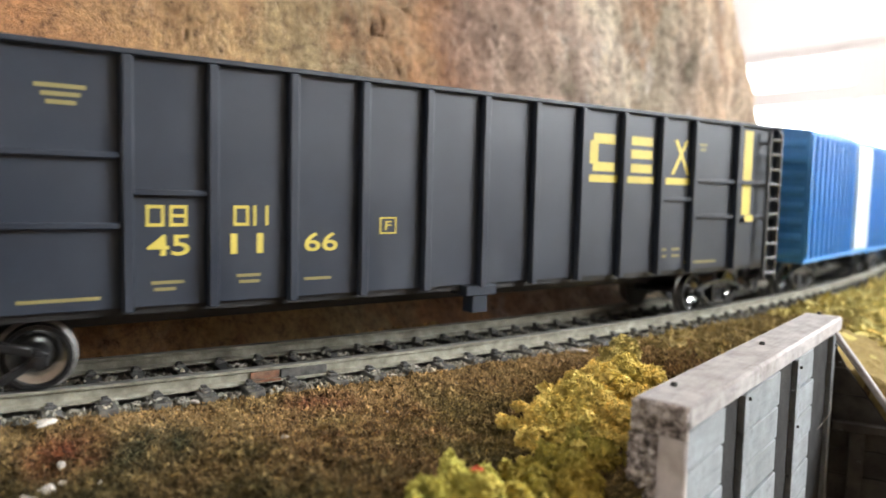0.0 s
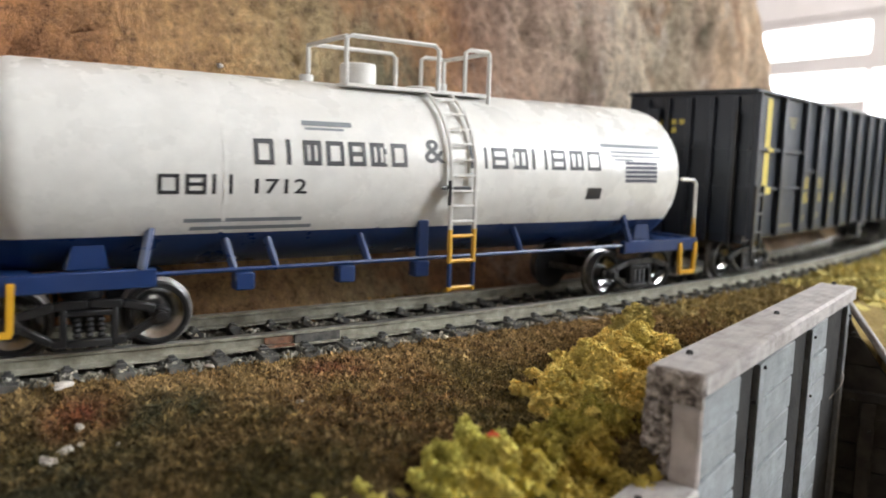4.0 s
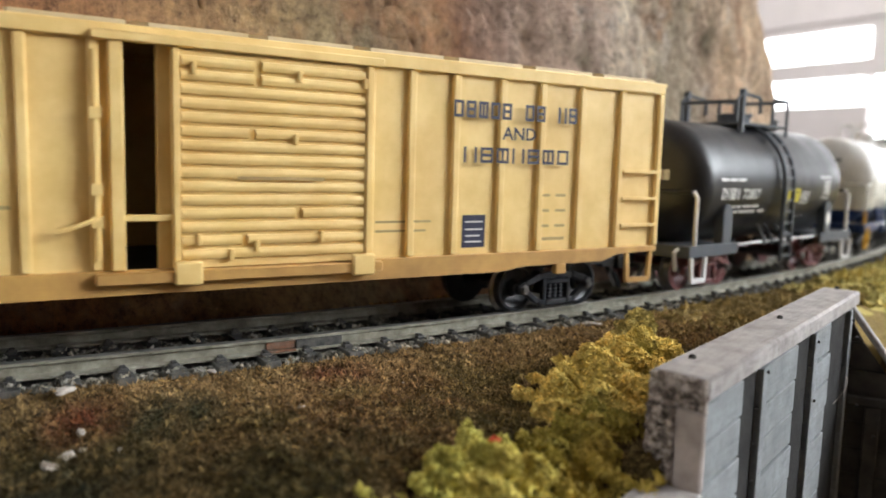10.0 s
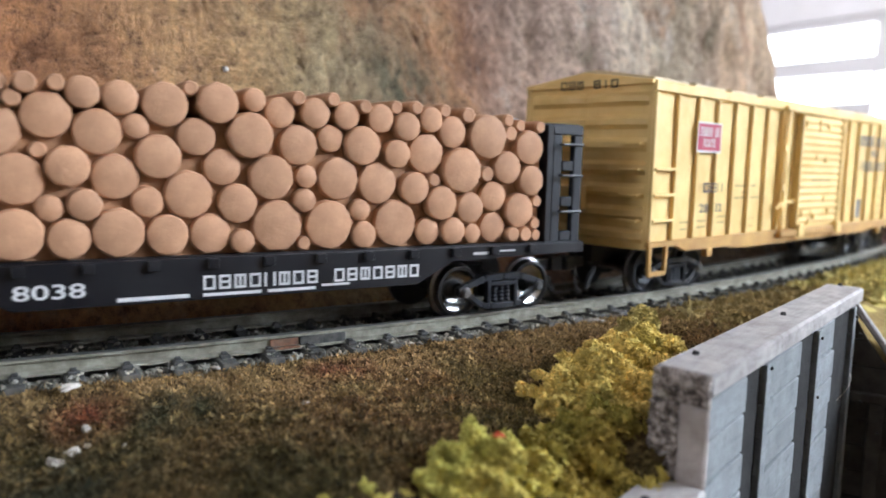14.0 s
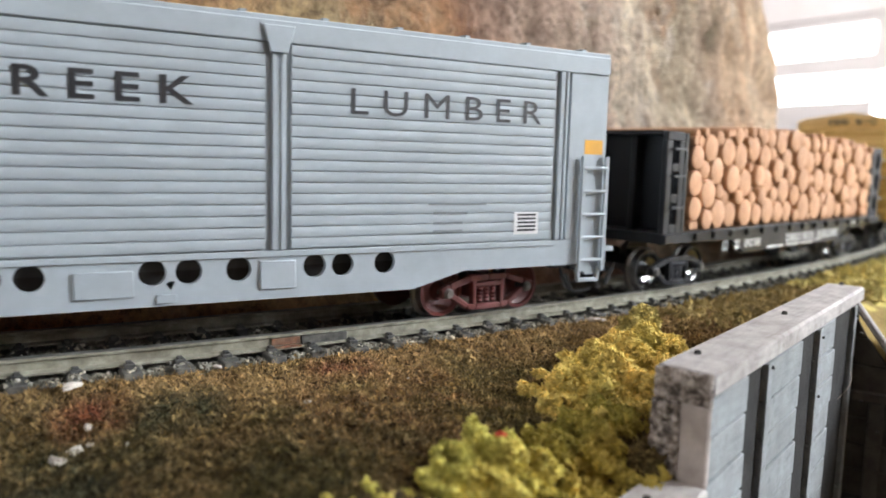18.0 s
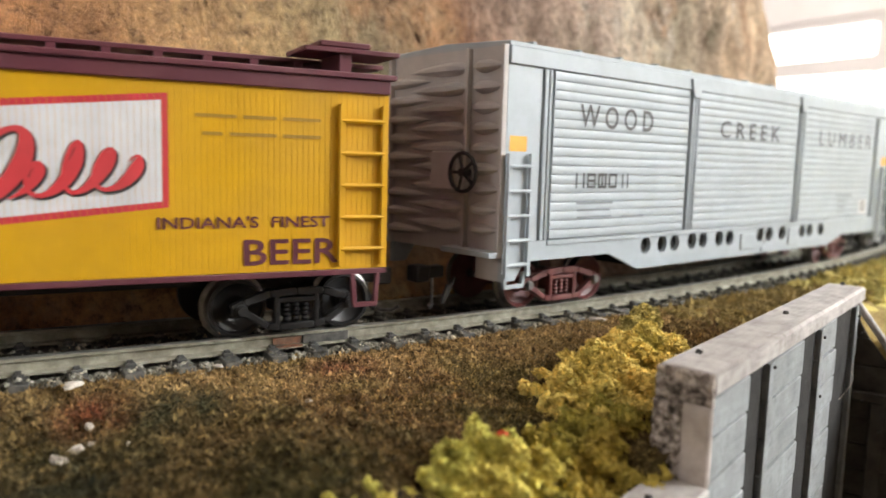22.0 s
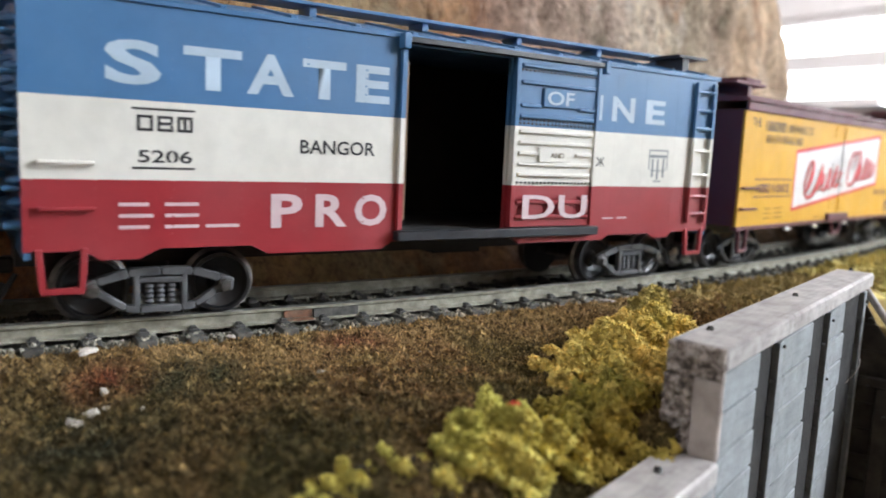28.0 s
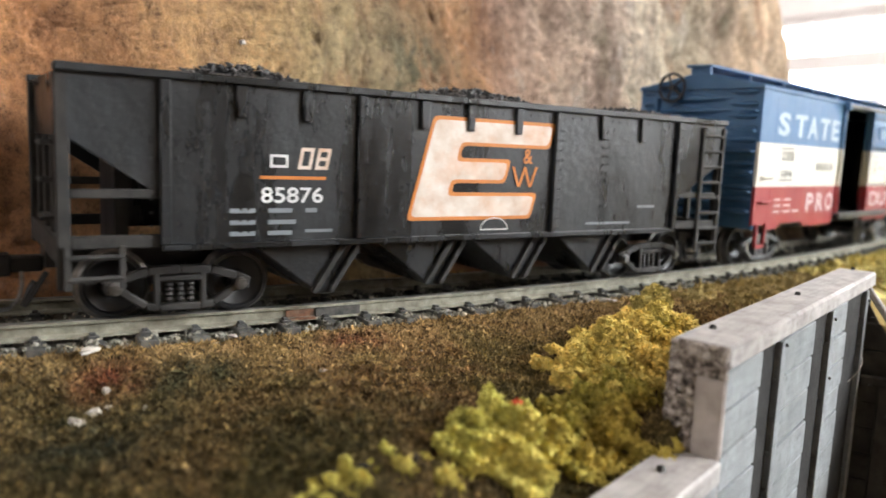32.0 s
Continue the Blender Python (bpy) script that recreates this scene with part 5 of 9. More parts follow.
def coupler(car, x, sign, z=7.6):
    bm = bmesh.new()
    a, b = sorted((x, x + sign * 6.0))
    box(bm, a, b, -1.2, 1.2, z - 1.2, z + 1.2)
    a, b = sorted((x + sign * 4.4, x + sign * 7.6))
    box(bm, a, b, -2.1, 1.6, z - 1.6, z + 1.6)
    part("coupler", bm, BLACKPLASTIC, car, "", 0.3)
    bm = bmesh.new()
    wire(bm, [(x + sign * 3.2 * math.sin(i / 8 * 2.6), -4.2, z - 0.8 - 4.6 * math.sin(i / 8 * 3.0) + (-0.6 * i / 8)) for i in range(9)], 0.42, 6)
    part("air_hose", bm, BLACKPLASTIC, car)
    bm = bmesh.new()
    wire(bm, [(x + sign * 3.0, -0.8, z - 0.5), (x + sign * 3.0, -0.9, 4.2), (x + sign * 3.6, -1.6, 2.3), (x + sign * 5.0, -3.2, 1.4), (x + sign * 6.6, -4.8, 1.6), (x + sign * 7.6, -5.6, 2.4)], 0.32, 6)
    part("trip_pin", bm, STEEL, car, "curved steel trip pin")


def ladder(car, x0, x1, z0, z1, y, n, material, r=0.38, label=""):
    bm = bmesh.new()
    for x in (x0, x1):
        box(bm, x - 0.4, x + 0.4, y - 0.25, y + 0.45, z0, z1)
    for i in range(n):
        z = z0 + (z1 - z0) * (i + 0.5) / n
        rod(bm, (x0, y, z), (x1, y, z), r, 6)
    return part("ladder", bm, material, car, label)


def grabs(car, items, y, material, r=0.32, out=0.9):
    """Grab irons: x0, x1, z."""
    for x0, x1, z in items:
        bm = bmesh.new()
        wire(bm, [(x0, y, z), (x0, y - out, z), (x1, y - out, z), (x1, y, z)], r, 6)
        part("grab_iron", bm, material, car)


def stirrup(car, x0, x1, z0, z1, y, material, w=0.9):
    bm = bmesh.new()
    bar(bm, x0, z1, x0 + 0.4, z0, w, y - 0.3, y + 0.5)
    bar(bm, x1, z1, x1 - 0.4, z0, w, y - 0.3, y + 0.5)
    bar(bm, x0 + 0.1, z0, x1 - 0.1, z0, w, y - 0.3, y + 0.5)
    return part("stirrup_step", bm, material, car, "", 0.1)


def brake_wheel(car, x, y, z, r, material):
    bm = bmesh.new()
    pts = [(x, y + r * math.cos(i * math.tau / 16), z + r * math.sin(i * math.tau / 16)) for i in range(17)]
    wire(bm, pts, 0.4, 6)
    for k in range(5):
        a = k * math.tau / 5
        rod(bm, (x, y, z), (x, y + r * math.cos(a), z + r * math.sin(a)), 0.3, 5)
    rod(bm, (x - 0.5, y, z), (x + 1.6, y, z), 0.8, 8)
    part("brake_wheel", bm, material, car)


def new_car(name, label, place, half_trucks):
    car = thing(name, label, "freight car", "cars of the goods train")
    CARS.append((car, place, half_trucks))
    return car


def roof_gable(car, x0, x1, hw, z_eave, z_ridge, material, ribs, rib_h=0.75, name="roof"):
    bm = bmesh.new()
    prism(bm, [(-hw - 0.35, z_eave - 0.5), (-hw - 0.35, z_eave + 0.35), (0, z_ridge), (hw + 0.35, z_eave + 0.35), (hw + 0.35, z_eave - 0.5)], "x", x0, x1)
    part(name, bm, material, car, "", 0.12)
    for i in range(ribs):
        x = x0 + (x1 - x0) * (i + 0.5) / ribs
        bm = bmesh.new()
        prism(bm, [(-hw - 0.2, z_eave + 0.36), (-hw - 0.2, z_eave + 0.36 + rib_h), (0, z_ridge + rib_h), (hw + 0.2, z_eave + 0.36 + rib_h), (hw + 0.2, z_eave + 0.36), (0, z_ridge + 0.01)], "x", x - 0.5, x + 0.5)
        part("roof_rib", bm, material, car)


def ribbed_end(car, x, sign, hw, z0, z1, material, n, out=1.3):
    """A pressed steel end with level ribs that taper towards the corners."""
    a, b = sorted((x, x - sign * 0.9))
    boxes("end_panel", material, car, [(a, b, -hw + 0.05, hw - 0.05, z0, z1)])
    for i in range(n):
        z = z0 + (z1 - z0) * (i + 0.6) / (n + 0.3)
        h = (z1 - z0) / n * 0.30
        bm = bmesh.new()
        ring = []
        for y, k in ((-hw + 1.0, 0.15), (-hw + 4.5, 1.0), (-1.6, 1.0), (0, 0.35), (1.6, 1.0), (hw - 4.5, 1.0), (hw - 1.0, 0.15)):
            ring.append([bm.verts.new(p) for p in ((x, y, z - h), (x + sign * out * k, y, z - h * 0.4), (x + sign * out * k, y, z + h * 0.4), (x, y, z + h))])
        for p, q in zip(ring, ring[1:]):
            for j in range(3):
                bm.faces.new((p[j], p[j + 1], q[j + 1], q[j]))
        part("end_rib", bm, material, car)


def dart(car, x, sign, y0, y1, z, h, out, material, fat):
    """One pressed spindle of a steel end, rounded, thickest at fat (0 to 1) of its length."""
    bm = bmesh.new()
    rings = []
    for i in range(11):
        u = i / 10
        k = max(0.04, math.sin(math.pi * 0.5 * (u / fat if u <= fat else (1 - u) / max(1e-6, 1 - fat))) if 0 < fat < 1 else (math.sin(math.pi * 0.5 * (u if fat >= 1 else 1 - u))))
        y = y0 + (y1 - y0) * u
        rings.append([bm.verts.new((x + sign * out * k * math.cos(a), y, z + h * k * math.sin(a))) for a in (-1.57, -0.95, -0.35, 0.35, 0.95, 1.57)])
    for p, q in zip(rings, rings[1:]):
        for j in range(5):
            bm.faces.new((p[j], p[j + 1], q[j + 1], q[j]))
    bm.faces.new(rings[0])
    bm.faces.new(rings[-1])
    for f in bm.faces:
        f.smooth = True
    part("end_rib", bm, material, car)


# -- charcoal gondola --
def gondola():
    c = new_car("gondola_car", "charcoal grey high-sided gondola with upright ribs and yellow marks", 1169.0, 85.0)
    L, HW, Z0, Z1 = 102.0, 16.6, 12.2, 48.4
    boxes("side", GONDOLA, c, [(-L, L, -HW, -HW + 0.8, Z0, Z1)], "charcoal side sheet")
    boxes("side", GONDOLA, c, [(-L, L, HW - 0.8, HW, Z0, Z1)], "charcoal side sheet")
    boxes("floor", BLACKPLASTIC, c, [(-L, L, -HW + 0.85, HW - 0.85, Z0 - 1.2, Z0 + 0.4)])
    for sgn in (-1, 1):
        a, b = sorted((sgn * L, sgn * (L - 0.9)))
        boxes("end_panel", GONDOLA, c, [(a, b, -HW + 0.85, HW - 0.85, Z0 - 2, Z1)])
        for y in (-12.2, -6.2, 0.0, 6.2, 12.2):
            boxes("end_post", GONDOLA, c, [(*sorted((sgn * L, sgn * (L + 1.5))), y - 0.7, y + 0.7, Z0 - 2, Z1 - 1)], "", 0.15)
        for z in (24.3, 34.6):
            boxes("end_beam", GONDOLA, c, [(*sorted((sgn * L, sgn * (L + 1.1))), -HW + 0.2, HW - 0.2, z - 0.45, z + 0.45)])
    boxes("top_chord", GONDOLA, c, [(-L - 1.6, L + 1.6, -HW - 1.2, -HW + 0.9, Z1, Z1 + 0.9)], "", 0.2)
    boxes("top_chord", GONDOLA, c, [(-L - 1.6, L + 1.6, HW - 0.9, HW + 1.2, Z1, Z1 + 0.9)], "", 0.2)
    for sgn in (-1, 1):
        boxes("top_chord", GONDOLA, c, [(*sorted((sgn * (L - 0.9), sgn * (L + 1.7))), -HW + 0.95, HW - 0.95, Z1, Z1 + 0.9)], "", 0.2)
    xs = [-101.2, -83.4, -65.4, -53.0, -39.8, -26.6, -13.3, 0.0, 13.3, 26.6, 39.8, 53.0, 65.4, 83.4, 101.2]
    for x in xs:
        for sy in (-1, 1):
            y0, y1 = sorted((sy * HW, sy * (HW + 1.5)))
            boxes("side_rib", GONDOLA, c, [(x - 0.75, x + 0.75, y0, y1, Z0 - 0.6, Z1)], "", 0.16)
    for x0, x1, zz in ((-100.4, -84.2, (24.2, 34.4)), (-82.6, -66.2, (24.2, 34.2)), (-64.6, -53.8, (29.0,)), (53.8, 64.6, (29.4,)), (66.2, 82.6, (25.2, 34.0)), (84.2, 100.4, (25.0, 34.0))):
        for z in zz:
            boxes("stiffener", GONDOLA, c, [(x0, x1, -HW - 1.0, -HW, z - 0.45, z + 0.45)], "", 0.15)
    y = -HW - 0.08
    lines([(-93.6, -90.0, 34.95, 47.6), (-93.6, -90.0, 24.8, 33.8), (87.0, 90.8, 34.6, 47.4), (87.0, 90.8, 25.6, 33.4)], y, YELLOWMARK, c)
    lines([(-93.6, -90.0, 33.9, 34.9), (-93.6, -90.0, 22.9, 24.75), (87.0, 90.8, 23.8, 25.5)], -HW - 1.08, YELLOWMARK, c)
    strokes("22", -63.1, -56.3, 24.0, 27.2, y, YELLOWMARK, c)
    strokes("23", -49.9, -43.4, 24.0, 27.2, y, YELLOWMARK, c)
    letters("45", -62.6, -56.3, 19.6, 22.8, y, YELLOWMARK, c)
    letters("11", -50.0, -44.6, 19.6, 22.8, y, YELLOWMARK, c)
    letters("66", -37.4, -31.2, 19.6, 22.8, y, YELLOWMARK, c)
    # the road emblem as plain shapes: three block figures on bars
    for x0, x1, kind in ((29.6, 38.6, 0), (42.0, 51.4, 1), (55.6, 66.4, 2)):
        lines([(x0, x1, 32.8, 34.4)], y, YELLOWMARK, c)
        if kind == 0:
            lines([(x0, x0 + 2.6, 36.8, 41.8), (x0 + 1, x1 - 1, 41.2, 43.4), (x0 + 1, x1 - 1, 35.2, 37.2)], y, YELLOWMARK, c)
        elif kind == 1:
            lines([(x0 + 1, x1 - 1, 41.4, 43.4), (x0 + 1, x1 - 1, 38.4, 40.4), (x0 + 1, x1 - 1, 35.2, 37.2)], y, YELLOWMARK, c)
        else:
            strokes("1", x0 - 0.6, x0 + 5.4, 35.2, 43.4, y, YELLOWMARK, c, None, 0.6, 0.62)
            strokes("1", x1 - 5.4, x1 + 0.6, 35.2, 43.4, y - 0.05, YELLOWMARK, c, None, 0.6, -0.62)
    lines([(-22.9, -19.4, 25.0, 25.3), (-22.9, -19.4, 22.3, 22.6), (-22.9, -22.6, 22.6, 25.0), (-19.7, -19.4, 22.6, 25.0)], y, YELLOWMARK, c)
    letters("F", -21.8, -20.5, 23.0, 24.6, y, YELLOWMARK, c)
    small = [(-77, -70.5, 43.0, 43.6), (-76.2, -71.2, 41.9, 42.5), (-75.6, -71.8, 40.8, 41.4), (-79.6, -69.0, 13.6, 14.1), (-62, -57.2, 15.4, 15.9), (-61.6, -58.4, 14.4, 14.9), (-49, -45, 15.9, 16.4), (-48.6, -45.2, 14.9, 15.4), (-37.4, -32.4, 14.8, 15.3), (68, 71, 42.5, 43.1), (68.4, 70.6, 41.3, 41.9), (54.4, 57, 17, 17.6), (54.4, 57, 15.4, 16.0), (59, 62, 17, 17.6), (59, 62, 15.4, 16.0), (64, 77, 13.6, 14.1)]
    lines(small, y, DIMYELLOW, c)
    me = lines([(x0, x1, z0, z1) for x0, x1, z0, z1 in ((-11.6, -10.2, 40.6, 42.0), (-9.4, -8.0, 40.6, 42.0), (-5.4, -4.0, 40.6, 42.0), (-3.2, -1.8, 40.6, 42.0), (-11.6, -10.2, 38.4, 39.8), (-5.4, -4.0, 38.4, 39.8))], 0.0, YELLOWMARK, c)
    me.matrix_local = pose((-L - 0.12) * MM, 0, 0, 0, 0, -90)
    boxes("hopper_box", GONDOLA, c, [(-4.0, 3.6, -HW - 1.2, -HW + 4, 10.0, 12.0)], "", 0.15)
    boxes("drain_chute", GONDOLA, c, [(-2.2, 1.6, -HW - 0.9, -HW + 2.4, 6.6, 10.0)], "", 0.15)
    ladder(c, -102.0, -97.2, 6.2, 25.2, -HW - 1.9, 4, BLACKPLASTIC)
    ladder(c, 95.8, 101.2, 8.0, 47.5, -HW - 1.9, 10, BLACKPLASTIC)
    boxes("center_sill", BLACKPLASTIC, c, [(-L, L, -3, 3, 7.4, 11.0)])
    ladder(c, -L - 2.2, -L - 2.0, 10, 44, -13.2, 7, BLACKPLASTIC)
    boxes("brake_housing", GONDOLA, c, [(-L - 3.0, -L - 1.4, 7.6, 11.2, 41.0, 45.0)], "", 0.3)
    for x in (-85, 85):
        make_truck(c, x, BLACKPLASTIC, CHROME, 9.8)
    coupler(c, -L, -1)
    coupler(c, L, 1)


# -- white and navy tank car --
def tank_profile(x0, x1, r, depth):
    p = [(x0 + depth * (1 - math.cos(k / 8 * math.pi / 2)), max(0.05, r * math.sin(k / 8 * math.pi / 2))) for k in range(9)]
    q = [(x1 - (x - x0), rr) for x, rr in reversed(p)]
    return p + q


def white_tank():
    c = new_car("tank_car", "white tank car with a navy underside and yellow steps", 976.5, 58.0)
    ZC, R = 27.0, 16.0
    bm = bmesh.new()
    seg = 52
    lathe_x(bm, tank_profile(-75.0, 71.5, R, 8.0), ZC, seg, 17.3)
    part("tank", bm, [WHITETANK, BLUETANK], c, "white tank, navy below")
    bend = (ZC, R)
    for x in (-40, -12, 16, 42):
        bm = bmesh.new()
        for i in range(40):
            a0, a1 = i * math.tau / 40, (i + 1) * math.tau / 40
            rr = R + 0.10
            bm.faces.new([bm.verts.new((xx, rr * math.sin(a), ZC + rr * math.cos(a))) for xx, a in ((x - 0.35, a0), (x - 0.35, a1), (x + 0.35, a1), (x + 0.35, a0))]).material_index = 1 if ZC + rr * math.cos((a0 + a1) / 2) < 17.3 else 0
        part("weld_band", bm, [WHITETANK, BLUETANK], c)
    strokes("2122222", -36, -7.4, 28.2, 32.2, 0, BLACKINK, c, bend, 0.5)
    letters("&", -4.2, 0.2, 29.0, 33.2, 0, BLACKINK, c, bend)
    strokes("3223222", 5.4, 40.5, 28.2, 32.2, 0, BLACKINK, c, bend, 0.5)
    strokes("223", -50.5, -38.6, 23.6, 26.6, 0, BLACKINK, c, bend, 0.5)
    letters("1712", -35.5, -26.8, 23.6, 26.0, 0, BLACKINK, c, bend)
    lines([(-46, -27, 19.2, 19.8), (-45, -25, 17.9, 18.5), (-27, -18, 34.6, 35.4), (-26.6, -19.6, 33.9, 34.3), (40.5, 59, 33.2, 33.9), (43, 57, 32.0, 32.5), (43, 59, 31.2, 31.6), (44, 50, 30.4, 30.8)], 0, GREYINK, c, bend)
    for k in range(5):
        lines([(47.4, 57.6, 25.8 + k * 0.95, 26.5 + k * 0.95)], 0, BLUEINK, c, bend)
    lines([(36.4, 40.6, 22.2, 24.6)], 0, BLACKINK, c, bend)
    lines([(49, 52, 20.6, 21.8)], 0, WHITEPLASTIC, c, bend)
    # writing on the rear head: plain bars
    bm = bmesh.new()
    for k, (a, b) in enumerate(((-5.5, 5.0), (-6.5, 2.0), (-6.5, 1.0), (-6.5, 5.5), (-6.5, -1), (-6.0, 2.4), (-6.5, 4.0))):
        z = 34.8 - k * 1.6
        for i in range(6):
            def head_x(y, zz):
                rho = min(0.999, math.hypot(y, zz - ZC) / R)
                return -75.0 + 8.0 * (1 - math.sqrt(1 - rho * rho)) - 0.08
            ya, yb = a + (b - a) * i / 6, a + (b - a) * (i + 1) / 6
            h = 0.35 if k else 0.55
            bm.faces.new([bm.verts.new((head_x(yy, zz), -yy - 3.0 + 3.0, zz)) for yy, zz in ((ya, z - h), (yb, z - h), (yb, z + h), (ya, z + h))])
    tagged(part("head_marks", bm, BLACKINK, c), "small black print", kind="stuff")
    for sgn in (-1, 1):
        x = sgn * 67.0
        bm = bmesh.new()
        a, b = sorted((sgn * 50, sgn * 75.2))
        box(bm, a, b, -14.6, -13.0, 9.8, 12.6)
        part("platform_beam", bm, BLUETANK, c, "navy platform beam", 0.2)
        bm = bmesh.new()
        box(bm, a, b, 13.0, 14.6, 9.8, 12.6)
        part("platform_beam", bm, BLUETANK, c, "navy platform beam", 0.2)
        bm = bmesh.new()
        box(bm, *sorted((sgn * 73.4, sgn * 75.4)), -14.6, 14.6, 9.4, 12.8)
        part("platform_beam", bm, BLUETANK, c, "navy platform beam", 0.2)
        bm = bmesh.new()
        box(bm, *sorted((sgn * 66, sgn * 74)), -13, 13, 11.4, 12.2)
        part("platform_deck", bm, BLUETANK, c, "navy platform deck", 0.2)
        for sy in (-1, 1):
            bm = bmesh.new()
            prism(bm, [(sgn * 56, 12.4), (sgn * 62, 12.4), (sgn * 60, 20), (sgn * 57.5, 20)], "y", *sorted((sy * 9.0, sy * 11.6)))
            part("saddle", bm, BLUETANK, c, "", 0.2)
            bm = bmesh.new()
            rod(bm, (sgn * 52, sy * 14.2, 12.4), (sgn * 50.5, sy * 12.9, 18.4), 0.8, 6)
            part("saddle_brace", bm, BLUETANK, c)
        bm = bmesh.new()
        wire(bm, [(sgn * 74.2, -14.0, 16.0), (sgn * 74.2, -14.0, 25.6), (sgn * 73.2, -14.0, 26.4), (sgn * 68.0, -14.6, 26.6)], 0.45, 6)
        part("end_rail", bm, WHITETANK, c, "white end rail")
        bm = bmesh.new()
        wire(bm, [(sgn * 74.2, 14.0, 12.0), (sgn * 74.2, 14.0, 26.4), (sgn * 74.2, -13.0, 26.4)] if sgn < 0 else [(sgn * 74.2, 14.0, 12.0), (sgn * 74.2, 14.0, 25.6), (sgn * 68.0, 14.6, 26.6)], 0.4, 6)
        part("end_rail", bm, WHITETANK, c, "white end rail")
        bm = bmesh.new()
        rod(bm, (sgn * 74.2, -14.0, 12.6), (sgn * 74.2, -14.0, 17.4), 0.48, 6)
        part("rail_foot", bm, SAFETY, c, "yellow rail foot")
        stirrup(c, *sorted((sgn * 74.6, sgn * 69.0)), 4.6, 11.6, -14.7, SAFETY, 1.0)
        make_truck(c, sgn * 58.0, BLACKPLASTIC, CHROME, 9.8)
        coupler(c, sgn * 75, sgn)
    boxes("brake_stand", BLUETANK, c, [(-71, -68.6, 3.6, 6.4, 12.3, 20)], "navy brake stand", 0.2)
    brake_wheel(c, -71.6, 5.0, 20.6, 3.0, BLUETANK)
    # running pipe, hangers and underframe
    bm = bmesh.new()
    rod(bm, (-50, -13.8, 11.6), (50, -13.8, 11.6), 0.4, 6)
    part("side_pipe", bm, BLUETANK, c)
    for x in (-38, -31, -14, 21):
        bm = bmesh.new()
        rod(bm, (x, -13.6, 11.2), (x - 1.0, -11.5, 16.4), 0.7, 6)
        part("pipe_hanger", bm, BLUETANK, c)
    for x in (-36.5, -18.5, -3.2):
        boxes("bracket", BLUETANK, c, [(x - 1.6, x + 1.6, -14.4, -12.0, 8.2, 11.2)], "", 0.3)
    boxes("strap", BLUETANK, c, [(-3.8, -1.6, -13.9, -12.6, 9.4, 18.6)], "", 0.2)
    # dome platform with rails and ladder
    bm = bmesh.new()
    box(bm, -16, 15.4, -8.0, 8.0, 42.0, 42.7)
    part("walkway", bm, WHITETANK, c, "white walkway", 0.1)
    bm = bmesh.new()
    rod(bm, (-9.5, 0, 42.6), (-9.5, 0, 47.0), 3.4, 18)
    part("manway", bm, WHITETANK, c, "white manway", 0.3)
    bm = bmesh.new()
    rod(bm, (-20.0, 0, 42), (-20.0, 0, 44.2), 1.3, 12)
    part("valve", bm, WHITETANK, c, "", 0.2)
    bm = bmesh.new()
    rod(bm, (4.5, 0, 42), (4.5, 0, 43.8), 3.0, 14)
    rod(bm, (8.5, -2, 42), (8.5, -2, 44.6), 0.9, 10)
    part("valve", bm, WHITETANK, c, "", 0.2)
    for sy in (-1, 1):
        bm = bmesh.new()
        wire(bm, [(-16, sy * 8, 42.5), (-16, sy * 8, 50.2), (-15, sy * 8, 50.8), (2.4, sy * 8, 50.8), (3.4, sy * 8, 50.0), (3.4, sy * 8, 42.5)], 0.42, 6)
        part("hand_rail", bm, WHITETANK, c, "white hand rail")
        bm = bmesh.new()
        wire(bm, [(9.6, sy * 8, 42.5), (9.6, sy * 8, 50.2), (10.6, sy * 8, 50.8), (15.0, sy * 8, 50.8), (15.4, sy * 8, 50.2), (15.4, sy * 8, 38.8)], 0.42, 6)
        part("hand_rail", bm, WHITETANK, c, "white hand rail")
    bm = bmesh.new()
    wire(bm, [(-16, -8, 50.6), (-16, 8, 50.6)], 0.42, 6)
    part("hand_rail", bm, WHITETANK, c, "white hand rail")
    bm = bmesh.new()
    wire(bm, [(15.4, -8, 50.6), (15.4, 8, 50.6)], 0.42, 6)
    part("hand_rail", bm, WHITETANK, c, "white hand rail")
    bm = bmesh.new()
    path = [((-16.9 * math.cos(a)), 27 + 16.9 * math.sin(a)) for a in np.linspace(0.0, 1.15, 8)]
    for x in (1.0, 6.4):
        wire(bm, [(x, -16.9, 17.0)] + [(x, yy, zz) for yy, zz in path], 0.42, 6)
    for k in range(9):
        zz = 18.5 + k * 2.8
        yy = -16.9 if zz < 27 else -math.sqrt(max(4, 16.9 ** 2 - (zz - 27) ** 2))
        rod(bm, (1.0, yy, zz), (6.4, yy, zz), 0.3, 5)
    part("ladder", bm, WHITETANK, c, "white ladder")
    bm = bmesh.new()
    for x in (1.0, 6.4):
        rod(bm, (x, -16.9, 10.8), (x, -16.9, 17.0), 0.5, 6)
    for zz in (11.2, 15.8):
        rod(bm, (1.0, -16.9, zz), (6.4, -16.9, zz), 0.4, 6)
    part("lower_ladder", bm, SAFETY, c, "yellow lower ladder")
    bm = bmesh.new()
    for x in (1.0, 6.4):
        rod(bm, (x, -16.9, 6.4), (x, -16.9, 10.8), 0.5, 6)
    part("ladder_foot", bm, BLUETANK, c, "navy ladder foot")
    bm = bmesh.new()
    for x in (1.0, 6.4):
        rod(bm, (x, -16.9, 5.6), (x, -16.9, 6.4), 0.5, 6)
    rod(bm, (1.0, -16.9, 6.2), (6.4, -16.9, 6.2), 0.4, 6)
